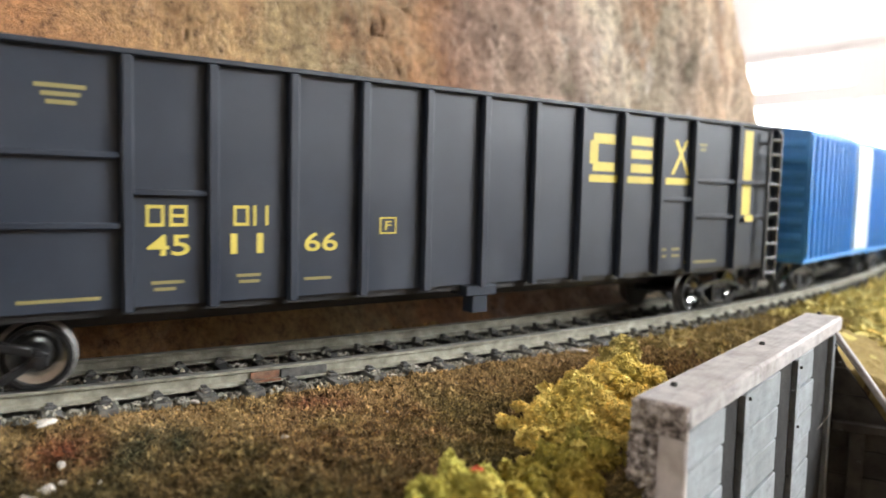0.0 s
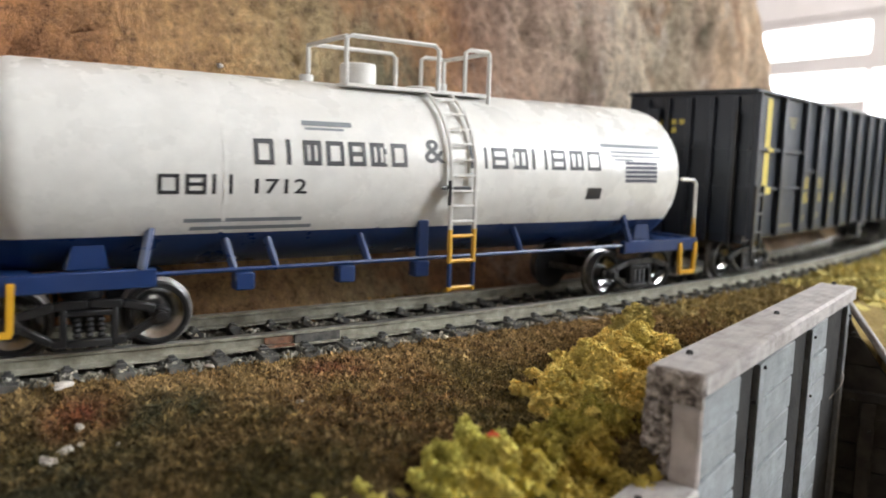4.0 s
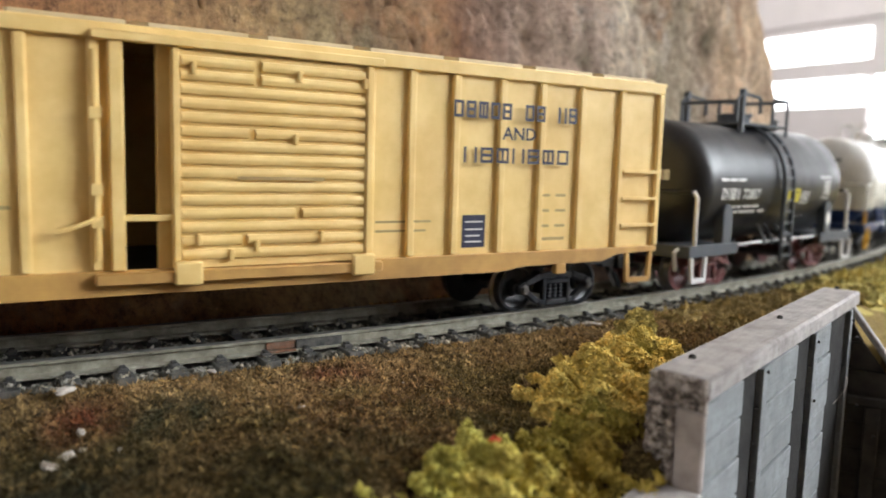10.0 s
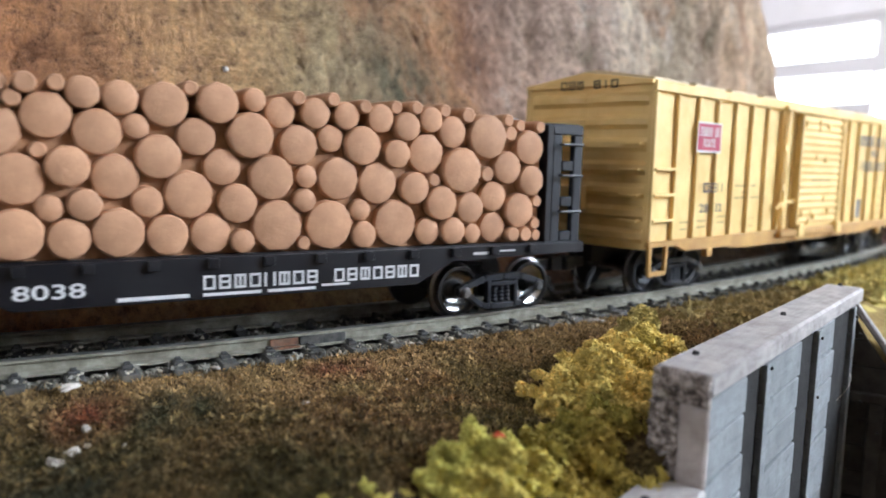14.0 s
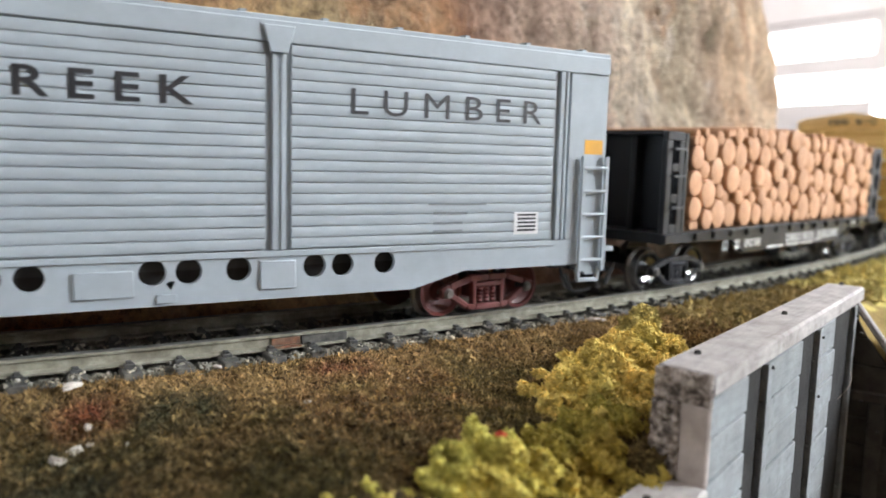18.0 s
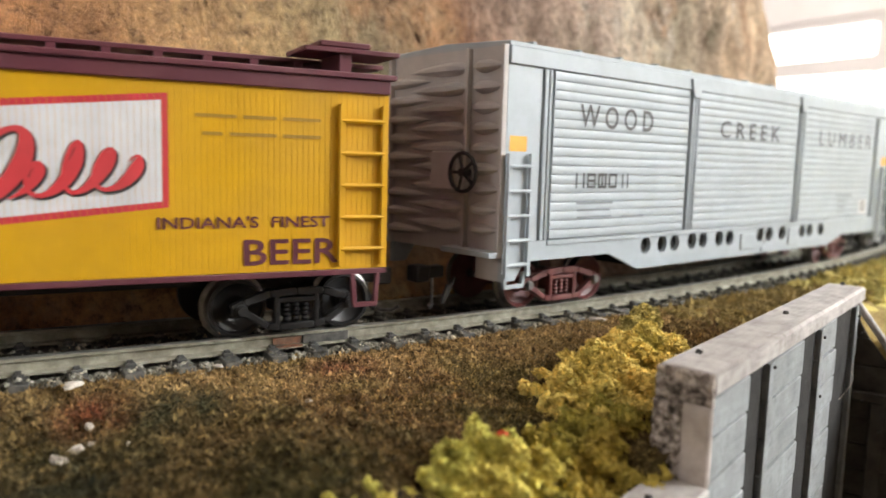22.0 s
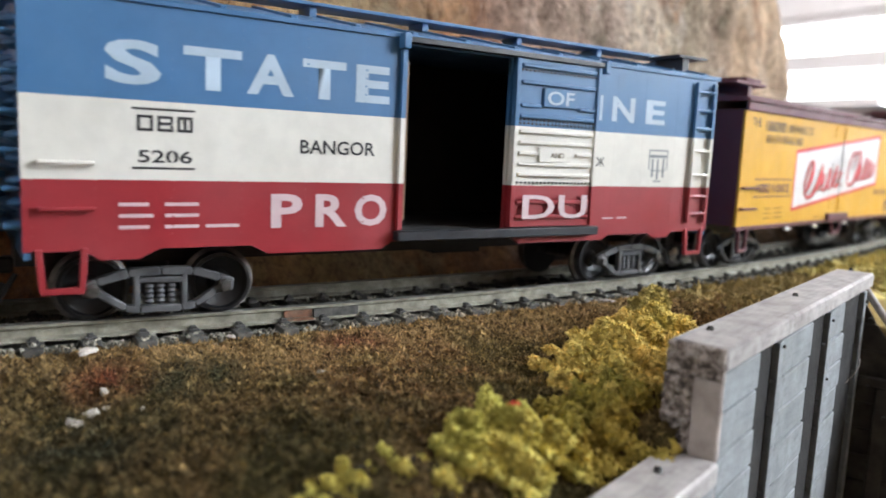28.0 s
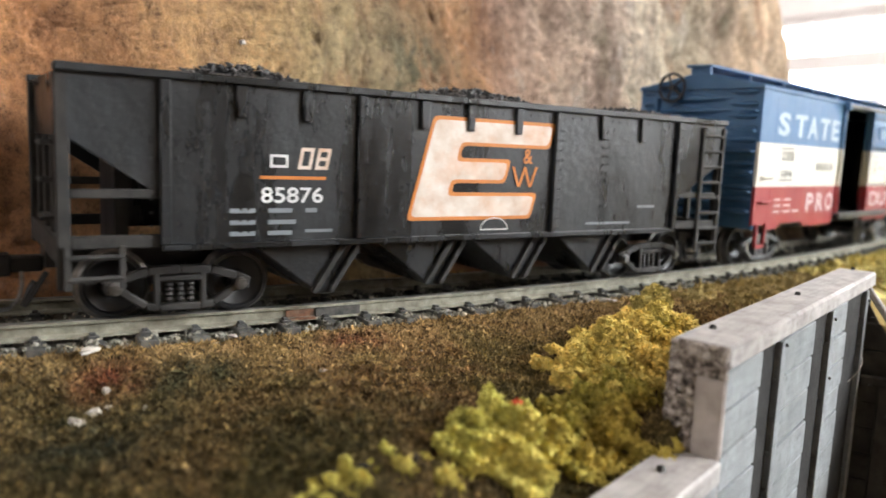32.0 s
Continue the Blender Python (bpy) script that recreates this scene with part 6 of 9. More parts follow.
    part("ladder_step", bm, SAFETY, c, "yellow bottom step")
    bm = bmesh.new()
    wire(bm, [(0.4, -17.3, 21.5), (0.4, -17.3, 26.0)], 0.35, 6)
    rod(bm, (-1.2, -17.0, 24.6), (5.2, -17.0, 24.6), 0.35, 6)
    part("valve_handle", bm, BLACKINK, c)


# -- short black tank car --
def black_tank():
    c = new_car("tank_car", "short black tank car on oxide red trucks with slate grey platforms", 831.0, 32.5)
    ZC, R = 26.6, 16.0
    bm = bmesh.new()
    lathe_x(bm, tank_profile(-47.0, 46.0, R, 7.5), ZC, 52)
    part("tank", bm, BLACKTANK, c, "satin black tank")
    bend = (ZC, R)
    strokes("2323", -35.6, -26.2, 22.8, 25.6, 0, WHITEINK, c, bend, 0.5)
    letters("72857", -24.2, -14.8, 22.8, 25.4, 0, WHITEINK, c, bend)
    lines([(-36.4, -32.4, 27.4, 28.1), (-31.8, -28.4, 27.4, 28.1), (-27.8, -23.4, 27.4, 28.1), (-28.4, -26.8, 20.6, 21.2), (-26.2, -23.6, 20.6, 21.2), (-22.8, -18.0, 20.6, 21.2), (-17.4, -13.6, 20.6, 21.2), (-28.4, -24.2, 19.2, 19.8), (-23.6, -14.6, 19.2, 19.8), (-13.0, -9.0, 19.2, 19.8), (24.0, 28.0, 28.4, 29.1), (28.6, 31.8, 28.4, 29.1), (27.0, 31.8, 27.0, 27.6), (27, 31.8, 25.8, 26.4), (27, 31.4, 24.8, 25.3), (27, 31.8, 23.8, 24.3), (26.4, 31.8, 22.5, 22.9), (13, 21, 17.2, 17.35)], 0, WHITEINK, c, bend)
    lines([(2.6, 10.4, 21.6, 25.4)], 0, paint("warning_yellow", (0.60, 0.50, 0.02), 0.5), c, bend)
    lines([(3.4, 9.6, 24.2, 24.6), (4.2, 9.0, 23.0, 23.3)], 0, BLACKINK, c, (ZC, R + 0.05))
    lines([(11.2, 17.0, 24.2, 24.5), (11.2, 17.0, 21.2, 21.5), (11.2, 11.5, 21.5, 24.2), (16.7, 17.0, 21.5, 24.2), (12.2, 13.0, 22.0, 23.8), (13.6, 14.4, 22.0, 23.8), (15.0, 16.0, 22.0, 23.8)], 0, WHITEINK, c, bend)
    bm = bmesh.new()
    def head(y, z):
        rho = min(0.999, math.hypot(y, z - ZC) / R)
        return -47.0 + 7.5 * (1 - math.sqrt(1 - rho * rho)) - 0.1
    for a, b, z, h, m in ((3.6, 9.6, 28.6, 1.25, 0), (-7.4, 1.2, 28.6, 1.25, 0), (-5, 1, 26.0, 0.4, 0), (-2.4, 2.6, 20.6, 1.5, 1)):
        for i in range(5):
            ya, yb = a + (b - a) * i / 5, a + (b - a) * (i + 0.82 if m == 0 else i + 1) / 5
            f = bm.faces.new([bm.verts.new((head(yy, zz), yy, zz)) for yy, zz in ((ya, z - h), (yb, z - h), (yb, z + h), (ya, z + h))])
            f.material_index = m
    tagged(part("head_marks", bm, [WHITEINK, ORANGE], c), "white print and an orange plate", kind="stuff")
    for sgn in (-1, 1):
        bm = bmesh.new()
        box(bm, *sorted((sgn * 26.5, sgn * 50.2)), -16.4, -15.2, 9.0, 12.0)
        part("platform_beam", bm, SLATE, c, "slate grey platform beam", 0.2)
        bm = bmesh.new()
        box(bm, *sorted((sgn * 26.5, sgn * 50.2)), 15.2, 16.4, 9.0, 12.0)
        part("platform_beam", bm, SLATE, c, "slate grey platform beam", 0.2)
        bm = bmesh.new()
        box(bm, *sorted((sgn * 48.4, sgn * 50.4)), -16.4, 16.4, 9.0, 12.0)
        part("platform_beam", bm, SLATE, c, "slate grey platform beam", 0.2)
        bm = bmesh.new()
        box(bm, *sorted((sgn * 28, sgn * 48.4)), -15.2, 15.2, 10.8, 11.6)
        part("platform_deck", bm, SLATE, c, "slate grey platform deck", 0.2)
        for sy in (-1, 1):
            bm = bmesh.new()
            box(bm, *sorted((sgn * 29.4, sgn * 34.0)), *sorted((sy * 13.6, sy * 16.0)), 11.8, 19.2)
            x = sgn * 31.7
            rod(bm, (x, sy * 13.4, 19.2), (x, sy * 16.0, 19.2), 2.4, 16)
            part("saddle_post", bm, SLATE if sy < 0 else BLACKTANK, c, "slate grey saddle post", 0.15)
        bm = bmesh.new()
        if sgn > 0:
            prism(bm, [(sgn * 31.7 - 2.0, 16.4), (sgn * 31.7, 18.9), (sgn * 31.7 + 2.0, 16.4), (sgn * 31.7, 13.9)], "y", -16.15, -16.05)
            part("placard", bm, WHITEINK, c, "white diamond placard")
        else:
            bm.free()
        bm = bmesh.new()
        wire(bm, [(sgn * 47.2, -15.8, 12.0), (sgn * 47.2, -15.8, 23.4), (sgn * 46.6, -14.6, 24.6)], 0.55, 6)
        part("rail_post", bm, WHITEPLASTIC, c, "white rail post")
        bm = bmesh.new()
        wire(bm, [(sgn * 47.4, -14.6, 24.6), (sgn * 47.8, 14.6, 24.6), (sgn * 47.8, 15.4, 12.0)], 0.5, 6)
        part("end_rail", bm, BLACKTANK, c)
        stirrup(c, *sorted((sgn * 49.6, sgn * 43.0)), 3.6, 9.2, -16.6, WHITEPLASTIC, 1.2)
        bm = bmesh.new()
        wire(bm, [(sgn * 50.6, -13.5, 11.2), (sgn * 52.2, -13.5, 10.4), (sgn * 51.4, -13.5, 6.0)], 0.5, 6)
        part("uncoupling_lever", bm, WHITEPLASTIC, c, "white uncoupling lever")
        make_truck(c, sgn * 32.5, OXIDE, OXIDE, 9.2)
        coupler(c, sgn * 50, sgn)
    brake_wheel(c, 49.5, -4.0, 21.0, 3.8, BLACKTANK)
    bm = bmesh.new()
    rod(bm, (49.4, -4.0, 11.0), (49.4, -4.0, 21.0), 0.6, 6)
    part("brake_post", bm, BLACKTANK, c)
    bm = bmesh.new()
    rod(bm, (-27, -14.4, 11.0), (27, -14.4, 11.0), 0.35, 6)
    part("side_pipe", bm, WHITEPLASTIC, c)
    for x in (-8.0, -3.6, 3.0, 6.4):
        bm = bmesh.new()
        rod(bm, (x, -14.4, 10.2), (x, -14.2, 12.6), 0.9, 8)
        rod(bm, (x, -14.2, 12.6), (x - 0.6, -12.5, 15.6), 0.4, 6)
        part("pipe_bracket", bm, GREYPLASTIC, c)
    bm = bmesh.new()
    box(bm, -13.0, 15.8, -8.4, 8.4, 42.6, 43.3)
    part("dome_platform", bm, SLATE, c, "", 0.1)
    bm = bmesh.new()
    rod(bm, (-0.5, 0, 42.4), (-0.5, 0, 45.4), 4.4, 18)
    rod(bm, (-0.5, 0, 45.4), (-0.5, 0, 46.2), 5.0, 18)
    part("dome", bm, SLATE, c, "slate grey dome", 0.2)
    bm = bmesh.new()
    rod(bm, (25.5, 0, 41.5), (25.5, 0, 45.2), 0.9, 10)
    rod(bm, (25.5, 0, 45.2), (25.5, 0, 45.8), 1.3, 10)
    part("vent", bm, BLACKTANK, c)
    for sy in (-1, 1):
        bm = bmesh.new()
        box(bm, -13.6, -12.2, sy * 8.2 - 0.7, sy * 8.2 + 0.7, 40.5, 52.0)
        wire(bm, [(-15.6, sy * 8.2, 43.4), (-15.6, sy * 8.2, 49.0), (-12.8, sy * 8.2, 51.0), (-3.0, sy * 8.2, 50.4), (-2.2, sy * 8.2, 49.6), (-2.2, sy * 8.2, 46)], 0.5, 6)
        part("hand_rail", bm, SLATE, c, "dark grey hand rail")
        bm = bmesh.new()
        wire(bm, [(5.8, sy * 8.2, 43.4), (5.8, sy * 8.2, 49.6), (6.6, sy * 8.2, 50.6), (15.2, sy * 8.2, 50.6), (15.2, sy * 8.2, 40.4)], 0.5, 6)
        part("hand_rail", bm, SLATE, c, "dark grey hand rail")
    bm = bmesh.new()
    wire(bm, [(-15.6, -8.2, 48.6), (-15.6, 8.2, 48.6)], 0.5, 6)
    part("hand_rail", bm, SLATE, c, "dark grey hand rail")
    bm = bmesh.new()
    wire(bm, [(15.2, -8.2, 50.4), (15.2, 8.2, 50.4)], 0.5, 6)
    part("hand_rail", bm, SLATE, c, "dark grey hand rail")
    bm = bmesh.new()
    path = [(-17.4 * math.cos(a), 26.6 + 17.4 * math.sin(a)) for a in np.linspace(0.0, 1.2, 9)]
    for x in (-3.6, 2.0):
        pts = [(x, -17.4, 5.6)] + [(x, yy, zz) for yy, zz in path]
        for a, b in zip(pts, pts[1:]):
            rod(bm, a, b, 0.55, 6)
    for k in range(12):
        zz = 7.0 + k * 3.05
        yy = -17.4 if zz < 26.6 else -math.sqrt(max(4, 17.4 ** 2 - (zz - 26.6) ** 2))
        rod(bm, (-3.6, yy, zz), (2.0, yy, zz), 0.38, 5)
    part("ladder", bm, SLATE, c, "slate grey ladder")


# -- yellow outside-braced boxcar --
def yellow_boxcar():
    c = new_car("boxcar", "weathered buff yellow ribbed boxcar with a sliding door ajar", 679.5, 64.0)
    L, HW, Z0, Z1 = 87.6, 16.9, 12.6, 46.6
    for a, b in ((-L, -20.0), (-15.3, L)):
        boxes("side", BUFF, c, [(a, b, -HW, -HW + 0.8, Z0, Z1)], "buff yellow side sheet")
    boxes("side", BUFF, c, [(-L, L, HW - 0.8, HW, Z0, Z1)], "buff yellow side sheet")
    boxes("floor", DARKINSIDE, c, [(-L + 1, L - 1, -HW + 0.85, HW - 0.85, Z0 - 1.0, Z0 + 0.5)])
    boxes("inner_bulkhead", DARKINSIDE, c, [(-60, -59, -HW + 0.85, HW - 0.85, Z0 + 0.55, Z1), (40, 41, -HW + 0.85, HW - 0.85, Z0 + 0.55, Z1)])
    for sgn in (-1, 1):
        ribbed_end(c, sgn * (L - 0.1), sgn, HW, Z0 - 1, Z1 + 1.0, BUFF, 7, 1.6)
    roof_gable(c, -L - 1.2, L + 1.2, HW, 47.6, 50.3, BUFF, 0)
    for i in range(10):
        x = -L + 2 * L * (i + 0.5) / 10
        bm = bmesh.new()
        prism(bm, [(-HW + 1, 48.75), (-1.0, 51.0), (1.0, 51.0), (HW - 1, 48.75), (HW - 1, 48.0), (0, 50.2), (-HW + 1, 48.0)], "x", x - 7.2, x + 7.2)
        part("roof_panel", bm, ROOFGREY, c, "dusty pink-grey roof panel")
    boxes("top_rail", BUFF, c, [(-L - 0.3, L + 0.3, -HW - 0.9, -HW, 45.6, 47.9)], "", 0.2)
    boxes("top_rail", BUFF, c, [(-L - 0.3, L + 0.3, HW, HW + 0.9, 45.6, 47.9)], "", 0.2)
    for sy in (-1, 1):
        bm = bmesh.new()
        zlow = [(-L, 12.2), (-L, 13.4), (L, 13.4), (L, 12.2), (76, 12.2), (72, 10.6), (52, 10.6), (46, 9.8), (-46, 9.8), (-52, 10.6), (-72, 10.6), (-76, 12.2)]
        prism(bm, zlow, "y", *sorted((sy * (HW + 0.9), sy * (HW - 0.4))))
        part("side_sill", bm, BUFFDIRT, c, "dusty yellow side sill", 0.15)
    ribs = [-87.0, -77.8, -68.6, -59.6, -50.4, -41.6, -32.4, -23.6, 18.6, 26.5, 35.5, 45.6, 55.0, 65.0, 75.8, 87.0]
    for x in ribs:
        boxes("side_rib", BUFF, c, [(x - 0.75, x + 0.75, -HW - 0.95, -HW, 13.5, 45.5)], "", 0.25)
        boxes("side_rib", BUFF, c, [(x - 0.75, x + 0.75, HW, HW + 0.95, 13.5, 45.5)])
    # door
    door = boxes("door", BUFF, c, [(-13.2, 18.0, -HW - 1.1, -HW - 0.1, 13.4, 45.2)], "corrugated sliding door")
    for k in range(15):
        z = 14.6 + k * 2.02
        gaps = {1: (-3.4, -2.4), 3: (5.2, 6.4), 9: (-2.2, -1.2), 13: (-1.4, -0.2), 14: (-1.4, -0.2)}.get(k)
        for a, b in (((-12.2, gaps[0]), (gaps[1], 17.2)) if gaps else ((-12.2, 17.2),)):
            bm = bmesh.new()
            prism(bm, [(-HW - 1.12, z), (-HW - 1.5, z + 0.12), (-HW - 1.72, z + 0.6), (-HW - 1.72, z + 1.0), (-HW - 1.5, z + 1.45), (-HW - 1.12, z + 1.6)], "x", a, b)
            part("door_rib", bm, BUFF, door)
    for x, z in ((-10.4, 42.6), (5.8, 42.6), (17.0, 42.4), (5.2, 33.0), (-9.8, 17.6), (-1.0, 16.4), (9.6, 17.6), (-5.0, 15.2)):
        boxes("door_bracket", BUFF, door, [(x - 0.35, x + 0.35, -HW - 2.1, -HW - 1.12, z - 0.9, z + 0.9)], "", 0.12)
    boxes("door_edge", BUFF, door, [(-13.4, -12.4, -HW - 2.0, -HW - 0.1, 13.4, 45.2)], "", 0.15)
    boxes("door_edge", BUFF, door, [(17.4, 18.4, -HW - 2.0, -HW - 0.1, 13.4, 45.2)], "", 0.15)
    boxes("door_frame", BUFF, c, [(-21.8, -19.9, -HW - 1.6, -HW, 13.4, 45.5)], "", 0.2)
    boxes("door_track", BUFFDIRT, c, [(-24, 20.5, -HW - 2.4, -HW - 0.9, 11.4, 13.2)], "dusty lower door track", 0.2)
    boxes("door_track", BUFF, c, [(-24, 20.5, -HW - 2.0, -HW - 0.9, 45.4, 46.8)], "", 0.2)
    for x in (-11.5, 16.8):
        boxes("door_roller", BUFF, c, [(x - 2.0, x + 2.0, -HW - 3.0, -HW - 1.9, 11.0, 14.6)], "", 0.3)
    bm = bmesh.new()
    rod(bm, (-23.6, -HW - 1.4, 15), (-23.6, -HW - 1.4, 44), 0.4, 6)
    for z in (20.5, 25.0, 35.5):
        box(bm, -24.4, -22.8, -HW - 2.0, -HW - 0.9, z - 0.8, z + 0.8)
    wire(bm, [(-23.4, -HW - 1.8, 21), (-26.6, -HW - 2.2, 19.8), (-28.6, -HW - 2.2, 19.4)], 0.35, 5)
    part("lock_rod", bm, BUFF, c)
    boxes("door_bar", BUFF, c, [(-20.4, -13.0, -HW - 1.2, -HW - 0.4, 20.4, 21.4)], "", 0.15)
    y = -HW - 0.07
    yr = -HW - 1.02
    strokes("22222022032", 34.4, 63.5, 38.2, 41.2, yr, BLUEINK, c, None, 0.5)
    letters("AND", 45.4, 53.2, 34.6, 36.9, yr, BLUEINK, c)
    strokes("3223222", 36.6, 61.8, 30.2, 33.0, yr, BLUEINK, c, None, 0.5)
    strokes("223", -65.9, -56.0, 24.0, 26.2, yr, BLUEINK, c, None, 0.5)
    letters("28", -65.2, -60.8, 19.2, 21.2, y, BLUEINK, c)
    letters("82", -58.6, -54.2, 19.2, 21.2, y, BLUEINK, c)
    lines([(-70.0, -58.6, 33.2, 40.2)], yr - 0.02, WHITEINK, c)
    lines([(-69.6, -59.0, 33.7, 39.8)], yr - 0.05, MAGENTA, c)
    strokes("22222022", -68.9, -59.6, 37.0, 39.0, yr - 0.08, WHITEINK, c, None, 0.45)
    letters("ROUTE", -67.0, -61.4, 34.5, 36.4, yr - 0.08, WHITEINK, c)
    lines([(37.7, 42.8, 14.6, 20.6)], y, BLUEINK, c)
    lines([(38.4, 42.2, 19.2, 19.5), (38.4, 42.2, 17.8, 18.1), (38.4, 41.6, 16.6, 16.9), (38.4, 42.0, 15.5, 15.8)], y - 0.03, WHITEINK, c)
    faint = [(-74, -70, 17, 17.4), (-73.6, -70.6, 15.4, 15.8), (-66, -62, 17, 17.4), (-66, -62, 15.6, 16), (-56.4, -52, 17.8, 18.2), (-56, -52.4, 16.4, 16.8), (-48.6, -36, 25.2, 25.7), (-44, -40, 23.6, 24), (-50, -34, 22.2, 22.7), (-40, -36, 15.0, 15.2), (-40, -36, 17.0, 17.2), (20, 31, 19.4, 19.8), (20, 30, 17.8, 18.2), (56, 58, 24, 24.5), (59.5, 62, 24, 24.5), (56, 58, 21, 21.5), (59.5, 62, 21, 21.5), (56, 58, 18, 18.5), (59.5, 62, 18, 18.5), (56.4, 62, 15.4, 16)]
    lines(faint, y, PALEINK, c)
    lines([(-4.0, 10.0, 26.6, 27.1)], -HW - 1.74, PALEINK, c)
    me = strokes("2220212", -7.0, 9.0, 46.6, 48.4, 0.0, BLACKINK, c, None, 0.5)
    me.matrix_local = pose((-L - 1.3) * MM, 0, 0, 0, 0, -90)
    for x0, x1 in ((-87.0, -78.4), (76.4, 86.6)):
        for z in (29.2, 23.6, 18.0):
            bm = bmesh.new()
            box(bm, x0, x1, -HW - 1.3, -HW - 0.6, z - 0.35, z + 0.35)
            part("ladder_rung", bm, BUFF, c, "", 0.1)
    stirrup(c, -86.4, -79.4, 6.2, 12.4, -HW - 0.3, BUFFDIRT, 1.1)
    stirrup(c, 79.4, 86.4, 6.2, 12.4, -HW - 0.3, BUFFDIRT, 1.1)
    for x in (-60.5, 61.0):
        boxes("jack_pad", BUFFDIRT, c, [(x - 1.3, x + 1.3, -HW - 1.0, -HW + 0.5, 8.6, 10.7)], "", 0.2)
    boxes("center_sill", BLACKPLASTIC, c, [(-L, L, -3.2, 3.2, 7.6, 11.5)])
    boxes("brake_housing", BUFF, c, [(-L - 3.4, -L - 1.2, -2.0, 4.6, 19.6, 25.0)], "", 0.3)
    for z in (18, 23.5, 29, 34.5):
        bm = bmesh.new()
        wire(bm, [(-L - 0.5, -15.4, z), (-L - 2.2, -15.4, z), (-L - 2.2, -11.0, z), (-L - 0.5, -11.0, z)], 0.3, 5)
        part("end_grab", bm, BUFF, c)
    for x in (-70.5, 64.0):
        make_truck(c, -64 if x < 0 else 64, DARKTRUCK, DARKTRUCK, 9.2)
    coupler(c, -L, -1)
    coupler(c, L, 1)


# -- bulkhead flat with logs --
def pack_logs(x0, x1, z0, z1, seed):
    """Circles dropped one by one into the lowest place that they fit."""
    rng = random.Random(seed)
    done = []
    fails = 0
    while fails < 26 and len(done) < 230:
        r = rng.choice((1.2, 1.5, 1.9, 2.3, 2.5, 2.9, 3.1, 3.3, 3.6, 4.1))
        best = None
        cand = [(x0 + r, z0 + r), (x1 - r, z0 + r)]
        for x, z, q in done:
            d = (r + q) ** 2 - (z - z0 - r) ** 2
            if d > 0:
                cand += [(x + math.sqrt(d), z0 + r), (x - math.sqrt(d), z0 + r)]
            for wx in (x0 + r, x1 - r):
                d = (r + q) ** 2 - (x - wx) ** 2
                if d > 0:
                    cand.append((wx, z + math.sqrt(d)))
        for i, (xa, za, ra) in enumerate(done):
            for xb, zb, rb in done[:i]:
                d = math.hypot(xb - xa, zb - za)
                if d > ra + rb + 2 * r or d < 1e-6:
                    continue
                A, B = ra + r, rb + r
                a = (A * A - B * B + d * d) / (2 * d)
                h2 = A * A - a * a
                if h2 < 0:
                    continue
                h = math.sqrt(h2)
                mx, mz = xa + a * (xb - xa) / d, za + a * (zb - za) / d
                for sg in (-1, 1):
                    cand.append((mx + sg * h * (zb - za) / d, mz - sg * h * (xb - xa) / d))
        for x, z in cand:
            lim = z1 + 2.4 * math.sin((x - x0) / (x1 - x0) * 3.14)
            if x < x0 + r - 1e-6 or x > x1 - r + 1e-6 or z < z0 + r - 1e-6 or z + r > lim:
                continue
            if best and z > best[1]:
                continue
            if all((x - p) ** 2 + (z - q) ** 2 > (r + s - 0.02) ** 2 for p, q, s in done):
                best = (x, z)
        if best:
            done.append((*best, r))
            fails = 0
        else:
            fails += 1
    return done


